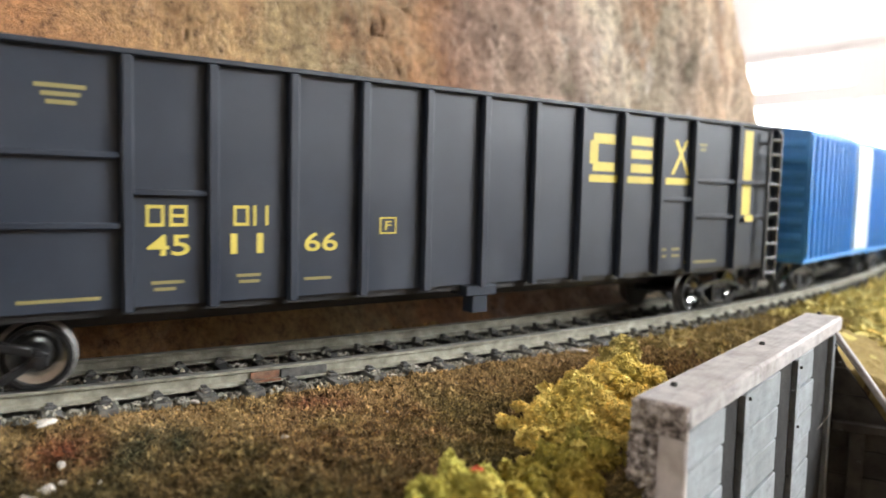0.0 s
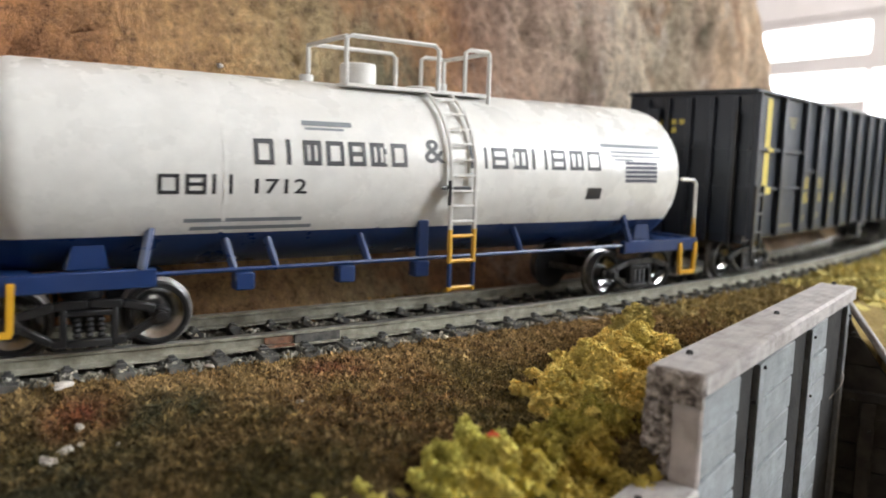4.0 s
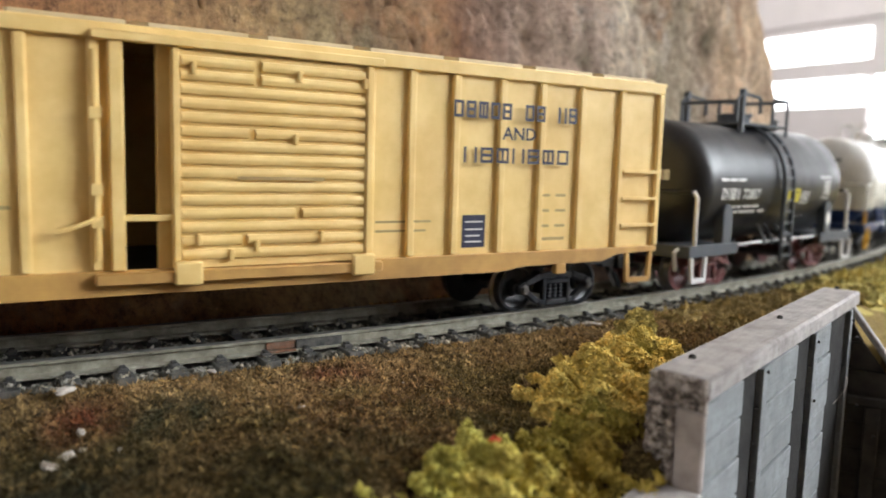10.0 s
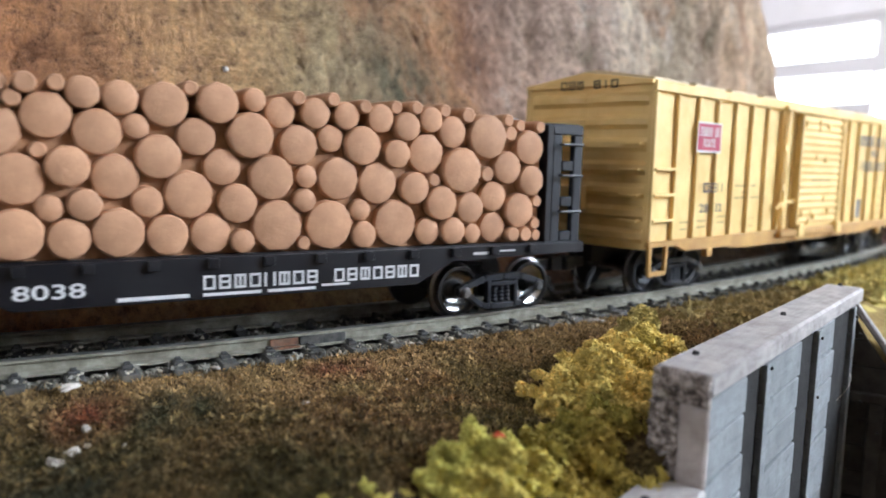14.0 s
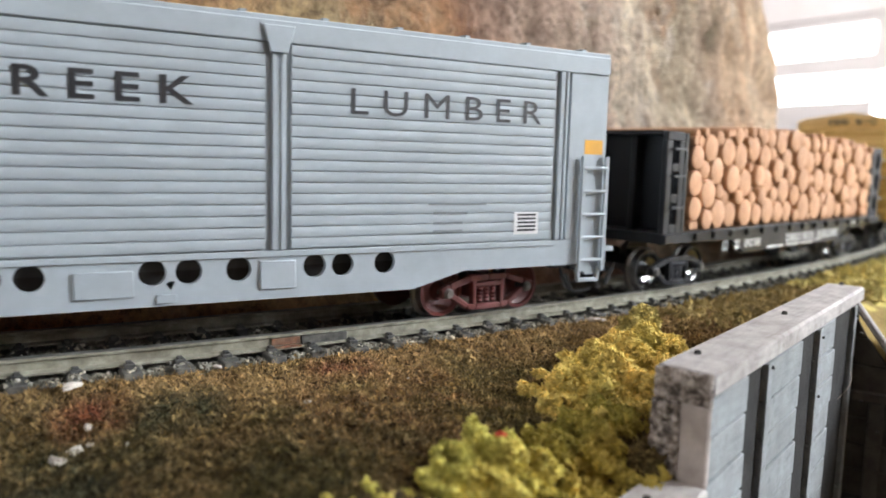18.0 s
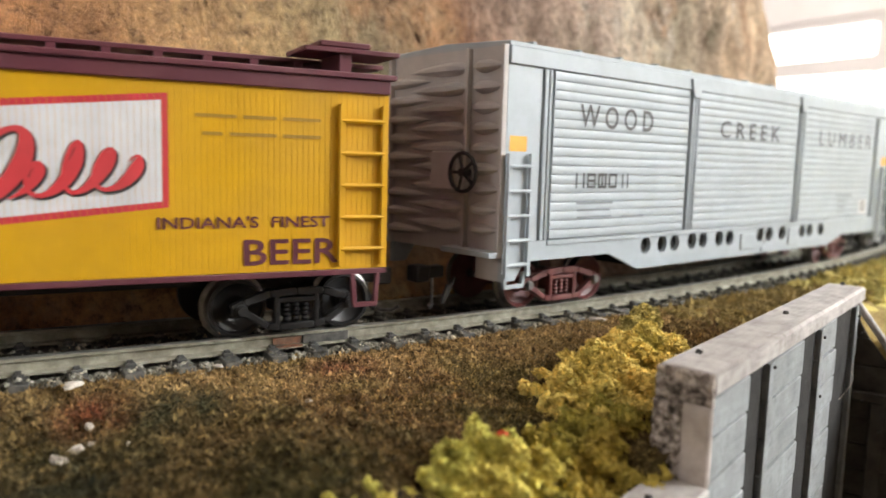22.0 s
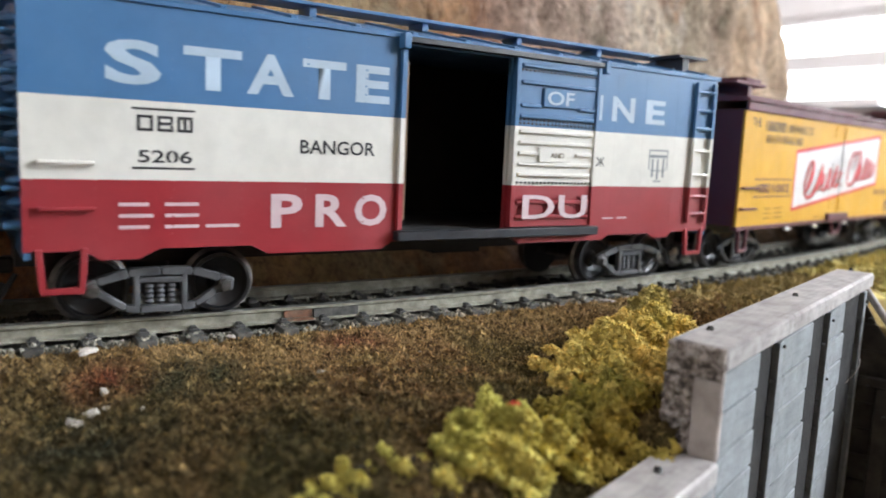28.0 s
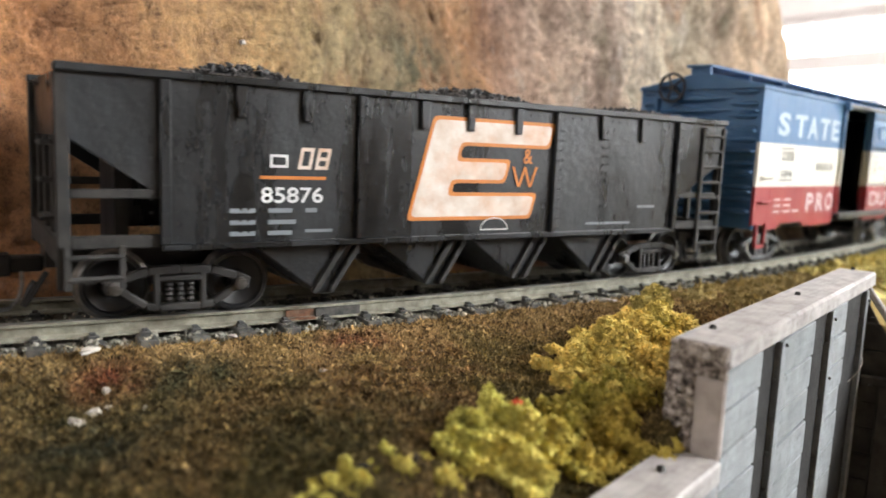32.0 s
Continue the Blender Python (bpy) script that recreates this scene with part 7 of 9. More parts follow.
def log_flat():
    c = new_car("bulkhead_flatcar", "black bulkhead flatcar loaded with cut logs", 507.7, 52.5)
    L, HW = 69.0, 16.4
    boxes("deck", DECKBLACK, c, [(-L, L, -HW, HW, 12.2, 14.6)], "", 0.15)
    for sy in (-1, 1):
        bm = bmesh.new()
        prism(bm, [(-L, 14.4), (L, 14.4), (L, 12.4), (38, 12.0), (31, 8.0), (-31, 8.0), (-38, 12.0), (-L, 12.4)], "y", *sorted((sy * (HW + 0.9), sy * (HW - 0.2))))
        part("side_sill", bm, DECKBLACK, c, "black fishbelly side sill", 0.15)
        for k in range(14):
            x = -56 + k * 8.6
            boxes("stake_pocket", DECKBLACK, c, [(x - 0.8, x + 0.8, *sorted((sy * (HW + 0.9), sy * (HW + 1.7))), 12.8, 14.3)], "", 0.1)
    for sgn in (-1, 1):
        a, b = sorted((sgn * 59.6, sgn * 61.0))
        boxes("bulkhead", DECKBLACK, c, [(a, b, -HW, HW, 14.6, 37.2)], "black bulkhead", 0.1)
        for y in (-HW + 0.1, -5.6, 5.6, HW - 1.5):
            x0, x1 = sorted((sgn * 61.0, sgn * 68.6))
            if abs(y) > 10:
                fr = [(x0, x1, y, y + 1.4, 35.4, 37.4), (x0, x0 + 2.35, y, y + 1.4, 12, 35.4), (x1 - 2.35, x1, y, y + 1.4, 12, 35.4)]
                fr += [(x0 + 2.35, x1 - 2.35, y, y + 1.4, z, z + 2.0) for z in (14.6, 21.4, 28.4)]
                boxes("bulkhead_brace", NAVYBLACK if sgn > 0 and y < 0 else DECKBLACK, c, fr, "dark frame with square holes", 0.2)
            else:
                boxes("bulkhead_post", DECKBLACK, c, [(*sorted((sgn * 61.0, sgn * 64.4)), y, y + 1.6, 14.6, 36.6)], "", 0.2)
        boxes("bulkhead_cap", DECKBLACK, c, [(*sorted((sgn * 59.6, sgn * 68.6)), -HW + 1.6, HW - 1.6, 36.8, 37.6)])
        for z in (20.5, 27.5, 33.5):
            bm = bmesh.new()
            wire(bm, [(sgn * 62.5, -HW - 0.2, z), (sgn * 62.5, -HW - 1.2, z), (sgn * 67.5, -HW - 1.2, z), (sgn * 67.5, -HW - 0.2, z)], 0.28, 5)
            part("grab_iron", bm, BLACKPLASTIC, c)
        make_truck(c, sgn * 52.5, DARKTRUCK, CHROME, 9.2)
        coupler(c, sgn * L, sgn)
    y = -HW - 1.0
    strokes("202", -43.0, -33.4, 9.4, 11.6, y, WHITEINK, c, None, 0.5)
    letters("8038", -31.0, -22.0, 9.5, 11.6, y, WHITEINK, c)
    strokes("2222322202222222", -6.2, 31.4, 9.5, 11.7, y, WHITEINK, c, None, 0.5)
    lines([(-18, -8, 8.5, 9.1), (-6, 3, 8.5, 9.0), (4, 12, 8.5, 9.0), (13, 18, 8.9, 9.3), (42.5, 46, 12.8, 13.3), (47, 52, 13.2, 13.5)], y, WHITEINK, c)
    boxes("load_core", BARK, c, [(-58.8, 58.8, -HW + 1.6, HW - 1.6, 14.62, 35.0)], "brown core between the logs")
    shapes = {}
    rng = random.Random(9)
    for x, z, r in pack_logs(-58.6, 58.6, 14.75, 38.6, 2):
        if r not in shapes:
            bm = bmesh.new()
            seg = 16 if r > 2 else 12
            ring = []
            for yy, rr in ((-HW + 0.05, r * 0.80), (-HW + 0.25, r * 0.94), (-HW + 0.75, r), (HW - 0.55, r), (HW - 0.3, r * 0.93)):
                ring.append([bm.verts.new((rr * (1 + 0.03 * math.sin(3 * i)) * math.cos(i * math.tau / seg), yy, rr * math.sin(i * math.tau / seg))) for i in range(seg)])
            for a, b in zip(ring, ring[1:]):
                for i in range(seg):
                    bm.faces.new((a[i], a[(i + 1) % seg], b[(i + 1) % seg], b[i])).material_index = 1 if a is ring[2] else 0
            for rg in (ring[0], ring[4]):
                bm.faces.new(rg)
            shapes[r] = finish(bm, "log", [LOGEND, BARK])
        ob = new("log", shapes[r])
        ob.parent = c
        ob.matrix_local = pose(x * MM, rng.uniform(-0.7, 0.5) * MM, z * MM, 0, rng.uniform(0, 360), 0)
    bm = bmesh.new()
    wire(bm, [(46, -9, 37.9), (52, -6, 38.6), (58, -9, 37.9), (52, -3, 38.4)], 0.5, 5)
    part("binder_strap", bm, WHITEPLASTIC, c, "white binder strap")


# -- long pale grey all-door car --
def door_car():
    c = new_car("all_door_boxcar", "long pale grey boxcar with three planked doors and round sill holes", 328.0, 67.5)
    L, HW = 92.0, 17.0
    boxes("floor", BLACKPLASTIC, c, [(-L + 1, L - 1, -HW + 1.6, HW - 1.6, 12, 13.6)])
    # sill with real holes
    holes = [-46.6, -40.2, -35.0, -27.6, -22.6, -15.0, -9.8, 6.2, 11.4, 18.9, 31.3, 36.2, 43.9]
    for sy in (-1, 1):
        bm = bmesh.new()
        y0, y1 = sorted((sy * HW, sy * (HW - 1.0)))
        prism(bm, [(-L, 14.8), (-49.4, 14.8), (-49.4, 7.0), (-60, 11.0), (-86, 11.0), (-88.5, 7.6), (-L, 7.6)], "y", y0, y1)
        prism(bm, [(L, 14.8), (49.4, 14.8), (49.4, 7.0), (60, 9.8), (86, 9.8), (88.5, 7.6), (L, 7.6)], "y", y0, y1)
        edges = [-49.4] + [(a + b) / 2 for a, b in zip(holes, holes[1:])] + [49.4]
        for h, a, b in zip(holes, edges, edges[1:]):
            r, n = 1.95, 20
            lo = [[], []]
            for f_, y in enumerate((y0, y1)):
                for i in range(n):
                    an = i * math.tau / n
                    ca, sa = math.cos(an), math.sin(an)
                    k = min(((b - h) if ca > 0 else (h - a)) / max(1e-6, abs(ca)), ((14.8 - 12.05) if sa > 0 else (12.05 - 7.0)) / max(1e-6, abs(sa)))
                    lo[f_].append((bm.verts.new((h + r * ca, y, 12.05 + r * sa)), bm.verts.new((h + k * ca, y, 12.05 + k * sa))))
            for f_ in (0, 1):
                for i in range(n):
                    p, q = lo[f_][i], lo[f_][(i + 1) % n]
                    bm.faces.new((p[0], p[1], q[1], q[0]))
                cr = [(b, 14.8), (a, 14.8), (a, 7.0), (b, 7.0)]
                for cx_, cz_ in cr:
                    i = min(range(n), key=lambda j: abs(math.atan2(math.sin(j * math.tau / n - math.atan2(cz_ - 12.05, cx_ - h)), math.cos(j * math.tau / n - math.atan2(cz_ - 12.05, cx_ - h)))))
                    v = bm.verts.new((cx_, (y0, y1)[f_], cz_))
                    for j in (i - 1, i):
                        bm.faces.new((lo[f_][j % n][1], v, lo[f_][(j + 1) % n][1]))
            for i in range(n):
                bm.faces.new((lo[0][i][0], lo[0][(i + 1) % n][0], lo[1][(i + 1) % n][0], lo[1][i][0]))
        bmesh.ops.remove_doubles(bm, verts=bm.verts[:], dist=0.01)
        part("side_sill", bm, SILVER, c, "pale grey deep sill with round holes")
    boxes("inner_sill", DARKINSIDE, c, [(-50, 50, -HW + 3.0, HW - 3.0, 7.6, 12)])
    for sy in (-1, 1):
        s = sy
        for a, b in ((-80.6, -31.8), (-29.6, 24.0), (26.2, 79.8)):
            d = boxes("door", SILVER, c, [(a, b, *sorted((s * (HW - 0.2), s * (HW - 1.0))), 14.9, 47.0)], "pale grey planked door")
            if sy < 0:
                nrow = 18
                h = (47.0 - 15.0) / nrow
                for k in range(nrow):
                    zb = 15.0 + k * h
                    bm = bmesh.new()
                    prism(bm, [(-HW + 0.2, zb + 0.05), (-HW - 0.21, zb + 0.07), (-HW - 0.26, zb + 0.2), (-HW - 0.26, zb + h - 0.3), (-HW - 0.20, zb + h - 0.12), (-HW + 0.2, zb + h - 0.06)], "x", a + 1.0, b - 1.0)
                    part("plank", bm, SILVER, d)
        for x in (-81.6, -30.7, 25.1, 80.9):
            boxes("door_post", SILVER, c, [(x - 1.0, x - 0.35, *sorted((s * (HW + 0.5), s * (HW - 0.9))), 14.9, 47.0), (x + 0.35, x + 1.0, *sorted((s * (HW + 0.5), s * (HW - 0.9))), 14.9, 47.0), (x - 0.34, x + 0.34, *sorted((s * (HW + 0.25), s * (HW - 0.9))), 14.9, 47.0)], "", 0.1)
            if abs(x) < 40 and sy < 0:
                bm = bmesh.new()
                prism(bm, [(x - 2.6, 49.6), (x + 2.6, 49.6), (x + 1.4, 45.4), (x - 1.4, 45.4)], "y", -HW - 1.0, -HW - 0.5)
                part("gusset", bm, SILVER, c, "", 0.15)
        boxes("top_rail", SILVER, c, [(-L, L, *sorted((s * (HW + 0.5), s * (HW - 1.0))), 47.05, 50.4)], "", 0.2)
        boxes("side_rail", SILVER, c, [(-80, 80, *sorted((s * (HW + 0.35), s * HW)), 13.8, 14.8)], "", 0.1)
        for sgn in (-1, 1):
            boxes("corner_post", SILVER, c, [(*sorted((sgn * 82.8, sgn * L)), *sorted((s * HW, s * (HW - 1.0))), 14.85, 47.0)])
    roof_gable(c, -L, L, HW - 0.2, 50.8, 51.9, SILVER, 14, 0.4)
    for sgn in (-1, 1):
        if sgn > 0:
            ribbed_end(c, sgn * L, sgn, HW, 8.0, 50.3, SILVER, 12, 2.2)
        else:
            boxes("end_panel", SILVEREND, c, [(-L, -L + 0.9, -HW + 0.05, HW - 0.05, 12.0, 51.0)], "dusty grey pressed end")
            for k in range(9):
                z = 17.0 + k * 3.75
                dart(c, -L, -1, 11.5, -6.3, z, 1.35, 2.2, SILVEREND, 0.85)
                dart(c, -L, -1, 16.7, 3.5, z - 1.9, 1.1, 2.0, SILVEREND, 0.05)
                dart(c, -L, -1, -8.0, -16.2, z, 1.2, 1.9, SILVEREND, 0.35)
            for yy in (-7.2, 16.6, -16.6):
                boxes("end_post", SILVEREND, c, [(-L - 1.3, -L, yy - 0.45, yy + 0.45, 12.0, 50.4)], "", 0.15)
            boxes("brake_housing", SILVEREND, c, [(-L - 3.0, -L - 1.2, -7.0, 0.6, 24.0, 31.4)], "dusty grey brake housing", 0.3)
            boxes("end_skirt", SILVEREND, c, [(-L, -L + 0.9, -HW + 0.05, -HW + 7.0, 7.6, 11.95)])
        boxes("end_sill", SILVER, c, [(*sorted((sgn * L, sgn * (L + 3.4))), -HW, -3.6 if sgn < 0 else HW, 12.2, 13.2)])
        x0, x1 = sorted((sgn * 86.0, sgn * 91.8))
        ladder(c, x0, x1, 8.4, 31.2, -HW - 0.9, 5, SILVER)
        lines([(sgn * 88.9 - 2.3, sgn * 88.9 + 2.3, 31.6, 34.4)], -HW - 0.05, ORANGE, c)
        stirrup(c, x0, x1 - 0.4, 6.6, 9.2, -HW - 0.3, SILVER, 0.8)
        make_truck(c, sgn * 67.5, OXIDE, OXIDE, 9.6)
        coupler(c, sgn * L, sgn)
    brake_wheel(c, -L - 3.6, -9.5, 27.5, 3.6, BLACKPLASTIC)
    y = -HW - 0.36
    letters("W O O D", -72.0, -47.0, 36.8, 41.4, y, BLACKINK, c)
    letters("C R E E K", -18.6, 12.4, 36.8, 41.0, y, BLACKINK, c)
    letters("L U M B E R", 37.2, 75.6, 36.8, 41.0, y, BLACKINK, c)
    strokes("3222", -72.8, -58.6, 24.8, 27.8, y, BLACKINK, c, None, 0.5)
    letters("11", -57.2, -55.0, 24.8, 27.8, y, BLACKINK, c)
    lines([(-72, -60, 21.6, 22.1), (-71.6, -61, 20.2, 20.6), (-71.6, -60.4, 18.8, 19.2), (-57, -49, 18.6, 19.0), (52, 64, 21.8, 22.2), (53, 60, 20.2, 20.6), (53, 59, 18.4, 18.8), (53, 59, 17.0, 17.4), (-37, -33.6, 25.2, 25.4), (-37, -33.6, 27.2, 27.4)], y, GREYINK, c)
    lines([(70.2, 75.8, 16.2, 20.4)], y - 0.02, WHITEINK, c)
    lines([(71.0, 75.2, 16.8 + k * 0.72, 17.2 + k * 0.72) for k in range(5)], y - 0.05, BLACKINK, c)
    boxes("inspection_plate", SILVER, c, [(22.2, 28.0, -HW - 0.4, -HW, 8.6, 13.2), (-4.4, 3.6, -HW - 0.4, -HW, 8.6, 12.6), (6.6, 9.6, -HW - 0.4, -HW, 7.4, 8.8)], "", 0.15)


# -- golden yellow reefer --
def reefer():
    c = new_car("reefer_car", "golden yellow wood-sided reefer with a maroon roof and a beer billboard", 148.9, 53.0)
    L, HW, Z0, Z1 = 67.6, 16.9, 11.6, 40.1
    boxes("core", MAROON, c, [(-L, L, -HW + 0.55, HW - 0.55, Z0, Z1)], "maroon body and ends", 0.1)
    n = 150
    w = 2 * L / n
    # upright boards of the side; those under the slanted billboard are white, with its red rim
    side = boxes("side", REEFER, c, [(-L, L, -HW + 0.05, -HW + 0.54, Z0 + 0.05, Z1 - 0.1)], "golden yellow board side")
    boxes("side", REEFER, c, [(-L, L, HW - 0.54, HW, Z0 + 0.05, Z1 - 0.1)], "golden yellow board side")
    bx0, bx1 = -35.4, 33.6
    def lo(x):
        return 14.6 + (21.8 - 14.6) * (x - bx0) / (bx1 - bx0)
    def hi(x):
        return 31.3 + (38.2 - 31.3) * (x - bx0) / (bx1 - bx0)
    for i in range(n):
        x0 = -L + i * w
        xa, xb, xm = x0 + 0.03, x0 + w - 0.03, x0 + w / 2
        bm = bmesh.new()
        if bx0 < xm < bx1:
            segs = [(Z0 + 0.1, lo(xm), 0), (lo(xm), lo(xm) + 0.95, 2), (lo(xm) + 0.95, hi(xm) - 0.95, 1), (hi(xm) - 0.95, hi(xm), 2), (hi(xm), Z1 - 0.15, 0)]
            if xm < bx0 + 1.2 or xm > bx1 - 1.2:
                segs = [(Z0 + 0.1, lo(xm), 0), (lo(xm), hi(xm), 2), (hi(xm), Z1 - 0.15, 0)]
        else:
            segs = [(Z0 + 0.1, Z1 - 0.15, 0)]
        for a, b, m in segs:
            box(bm, xa, xb, -HW - 0.09, -HW + 0.04, a, b, m)
        part("board", bm, [REEFER, PANELWHITE, BILLRED], side)
    y = -HW - 0.24
    # the billboard's script as a plain scroll of loops, red over a thin black shadow
    def scroll(x0, x1, turns, r, base, phase, wide, tall=0.0):
        for dy, dx, m in ((0.0, 0.34, BLACKINK), (-0.06, 0.0, BILLRED)):
            bm = bmesh.new()
            steps = int(26 * turns)
            line = []
            for k in range(steps + 1):
                u = k / steps
                a = phase + math.tau * turns * u
                rr = r * (1 + tall * math.sin(math.pi * u) ** 6)
                pz = base + rr * (1 - math.cos(a))
                px = x0 + (x1 - x0) * u + 0.72 * r * math.sin(a) + 0.40 * pz
                half = wide * (0.34 + 0.66 * max(0.0, math.sin(a)) ** 1.5) * min(1.0, 0.3 + 8 * u, 0.3 + 8 * (1 - u))
                line.append((px + dx, lo(px) + pz - dx * 0.9, half))
            prev = None
            for k, (px, pz, half) in enumerate(line):
                pa, pb = line[max(0, k - 1)], line[min(steps, k + 1)]
                tx, tz = pb[0] - pa[0], pb[1] - pa[1]
                q = half / max(1e-6, math.hypot(tx, tz))
                v = [bm.verts.new((px - tz * q, y + dy, pz + tx * q)), bm.verts.new((px + tz * q, y + dy, pz - tx * q))]
                if prev:
                    bm.faces.new((prev[0], prev[1], v[1], v[0]))
                prev = v
            part("billboard_stroke", bm, m, c, "plain red scroll" if m is BILLRED else "")
    scroll(-31.0, -22.5, 1.25, 5.0, 2.6, 0.9, 1.25)
    scroll(-19.5, -1.0, 4.0, 2.3, 3.6, 0.4, 0.95, 0.45)
    scroll(4.6, 10.0, 1.35, 5.0, 2.6, 2.6, 1.15)
    scroll(11.5, 26.5, 3.6, 2.2, 3.4, 0.2, 0.9, 0.7)
    letters("1002", -48.6, -38.0, 19.9, 22.2, y, MAROON, c)
    strokes("3222", -58.6, -50.0, 19.9, 22.2, y, MAROON, c, None, 0.5)
    lines([(-60, -37, 23.2, 23.5), (-60, -37, 18.8, 19.1)], y, MAROON, c)
    letters("THE", -63.8, -59.0, 36.4, 38.4, y, FADEDINK, c)
    strokes("3222222", -56.4, -43.2, 35.6, 38.0, y, FADEDINK, c, None, 0.5)
    letters("BREWING CO", -42.0, -25.4, 35.6, 37.8, y, FADEDINK, c, None, 0.15)
    letters("SOUTH BEND IND", -55.2, -31.8, 32.6, 34.6, y, FADEDINK, c)
    letters("INDIANA'S  FINEST", 31.6, 57.6, 18.6, 20.4, y, MAROON, c)
    letters("BEER", 44.0, 59.2, 12.8, 16.8, y, MAROON, c)
    lines([(37, 43, 35.0, 35.5), (44, 49, 35.0, 35.5), (50, 56, 35.0, 35.5), (38, 41, 32.4, 32.9), (42, 49, 32.4, 32.9), (50, 56, 32.4, 32.9), (-52.6, -48.6, 15.6, 16.0), (-46.4, -41.4, 15.6, 16.0), (-52.6, -48.6, 14.4, 14.8), (-46.4, -41.4, 14.4, 14.8), (-52.6, -48.6, 13.2, 13.6), (-46.4, -41.4, 13.2, 13.6), (-19, -15, 12.4, 12.8), (-14, -11, 12.4, 12.8)], y, AMBERINK, c)
    # side door hardware
    bm = bmesh.new()
    rod(bm, (-0.6, -HW - 0.32, 13.6), (-0.6, -HW - 0.32, 18.6), 0.16, 6)
    rod(bm, (-0.6, -HW - 0.32, 35.2), (-0.6, -HW - 0.32, 38.6), 0.16, 6)
    part("latch_rod", bm, REEFER, c)
    bm = bmesh.new()
    rod(bm, (-0.6, -HW - 0.32, 18.6), (-0.6, -HW - 0.32, 35.2), 0.16, 6)
    part("latch_rod", bm, PANELWHITE, c, "white latch rod")
    for z, m in ((15.4, REEFER), (17.2, REEFER), (36.4, REEFER), (38.2, REEFER), (26.4, PANELWHITE), (28.0, PANELWHITE), (21.0, PANELWHITE)):
        for a, b in ((-8.0, -1.2), (0.0, 6.4)):
            boxes("hinge_strap", m, c, [(a if z != 21.0 else -5.0, b if z != 21.0 else -0.8, -HW - 0.3, -HW - 0.1, z - 0.13, z + 0.13)])
            boxes("hinge_eye", m, c, [(a - 0.1, a + 0.9, -HW - 0.55, -HW - 0.12, z - 0.35, z + 0.35)], "", 0.1)
    bm = bmesh.new()
    wire(bm, [(-4.6, -HW - 0.4, 23.2), (-3.0, -HW - 0.8, 22.6), (-0.8, -HW - 0.8, 24.0)], 0.22, 5)
    part("door_latch", bm, STEEL, c)
    boxes("door_sill", MAROON, c, [(-9.2, 7.6, -HW - 1.0, -HW + 0.2, 11.3, 13.4)], "maroon door sill", 0.15)
    boxes("side_sill", MAROON, c, [(-L, L, -HW - 0.25, -HW + 1.4, 10.7, 11.6)], "", 0.1)
    boxes("side_sill", MAROON, c, [(-L, L, HW - 1.4, HW + 0.25, 10.7, 11.6)])
    bm = bmesh.new()
    bar(bm, -4.0, 11.2, -2.6, 7.2, 0.9, -HW - 0.5, -HW + 0.2)
    bar(bm, 4.0, 11.2, 2.2, 7.2, 0.9, -HW - 0.5, -HW + 0.2)
    bar(bm, -3.0, 7.2, 2.6, 7.2, 0.9, -HW - 0.5, -HW + 0.2)
    part("door_step", bm, MAROON, c, "", 0.1)
    for x in (-36, -16, 8.0):
        boxes("sill_bracket", WHITEPLASTIC, c, [(x - 1.4, x + 1.4, -HW - 0.2, -HW + 0.8, 9.6, 10.2), (x - 0.4, x + 0.4, -HW, -HW + 0.6, 10.2, 11)], "pale sill bracket")
    roof_gable(c, -L - 0.9, L + 0.9, HW + 0.9, 42.6, 45.0, MAROON, 0)
    boxes("eave_board", MAROON, c, [(-L, L, -HW - 0.7, -HW - 0.1, 39.9, 42.1)], "maroon fascia board", 0.15)
    boxes("roof_walk", MAROON, c, [(-L - 4.2, L + 4.2, -4.2, 4.2, 45.35, 46.15)], "maroon roof walk", 0.15)
    for k in range(18):
        x = -L + 4 + k * (2 * L - 8) / 17
        boxes("walk_saddle", MAROON, c, [(x - 0.7, x + 0.7, -4.6, 4.6, 44.4, 45.33)])
    for sgn in (-1, 1):
        boxes("lateral_walk", MAROON, c, [(*sorted((sgn * 54.0, sgn * (L + 2.6))), -15.2, -4.4, 46.2, 47.0)], "", 0.15)
        boxes("walk_bracket", MAROON, c, [(*sorted((sgn * 60.0, sgn * 62.0)), -14.4, -5.0, 43.0, 46.18)])
        for y0 in (-10.5, 10.5):
            boxes("ice_hatch", MAROON, c, [(*sorted((sgn * 56.5, sgn * 65.0)), y0 - 4.6, y0 + 4.6, 47.05 if y0 < 0 else 44.0, 48.0 if y0 < 0 else 46.2)], "maroon ice hatch", 0.2)
        make_truck(c, sgn * 53.0, BLACKPLASTIC, BLACKPLASTIC, 9.4)
        coupler(c, sgn * L, sgn)
        stirrup(c, *sorted((sgn * 66.0, sgn * 61.6)), 5.6, 10.8, -HW - 0.2, MAROON, 0.8)
    ladder(c, 59.4, 66.6, 12.4, 38.0, -HW - 0.7, 5, REEFER)
    grabs(c, [(-66.6, -58.6, 21.2), (-66.6, -58.6, 16.0)], -HW, MAROON, 0.3)
    for z in (15.0, 19.0, 23.0, 27.0, 31.0):
        bm = bmesh.new()
        wire(bm, [(-L, 10.5, z), (-L - 1.2, 10.5, z), (-L - 1.2, 15.5, z), (-L, 15.5, z)], 0.3, 5)
        part("end_grab", bm, MAROON, c)
    lines_ob = lines([(-13.6, -10.4, 36.4, 37.6), (-13.6, -10.4, 34.4, 35.6)], 0.0, WHITEINK, c)
    lines_ob.matrix_local = pose((-L - 0.1) * MM, 0, 0, 0, 0, -90)
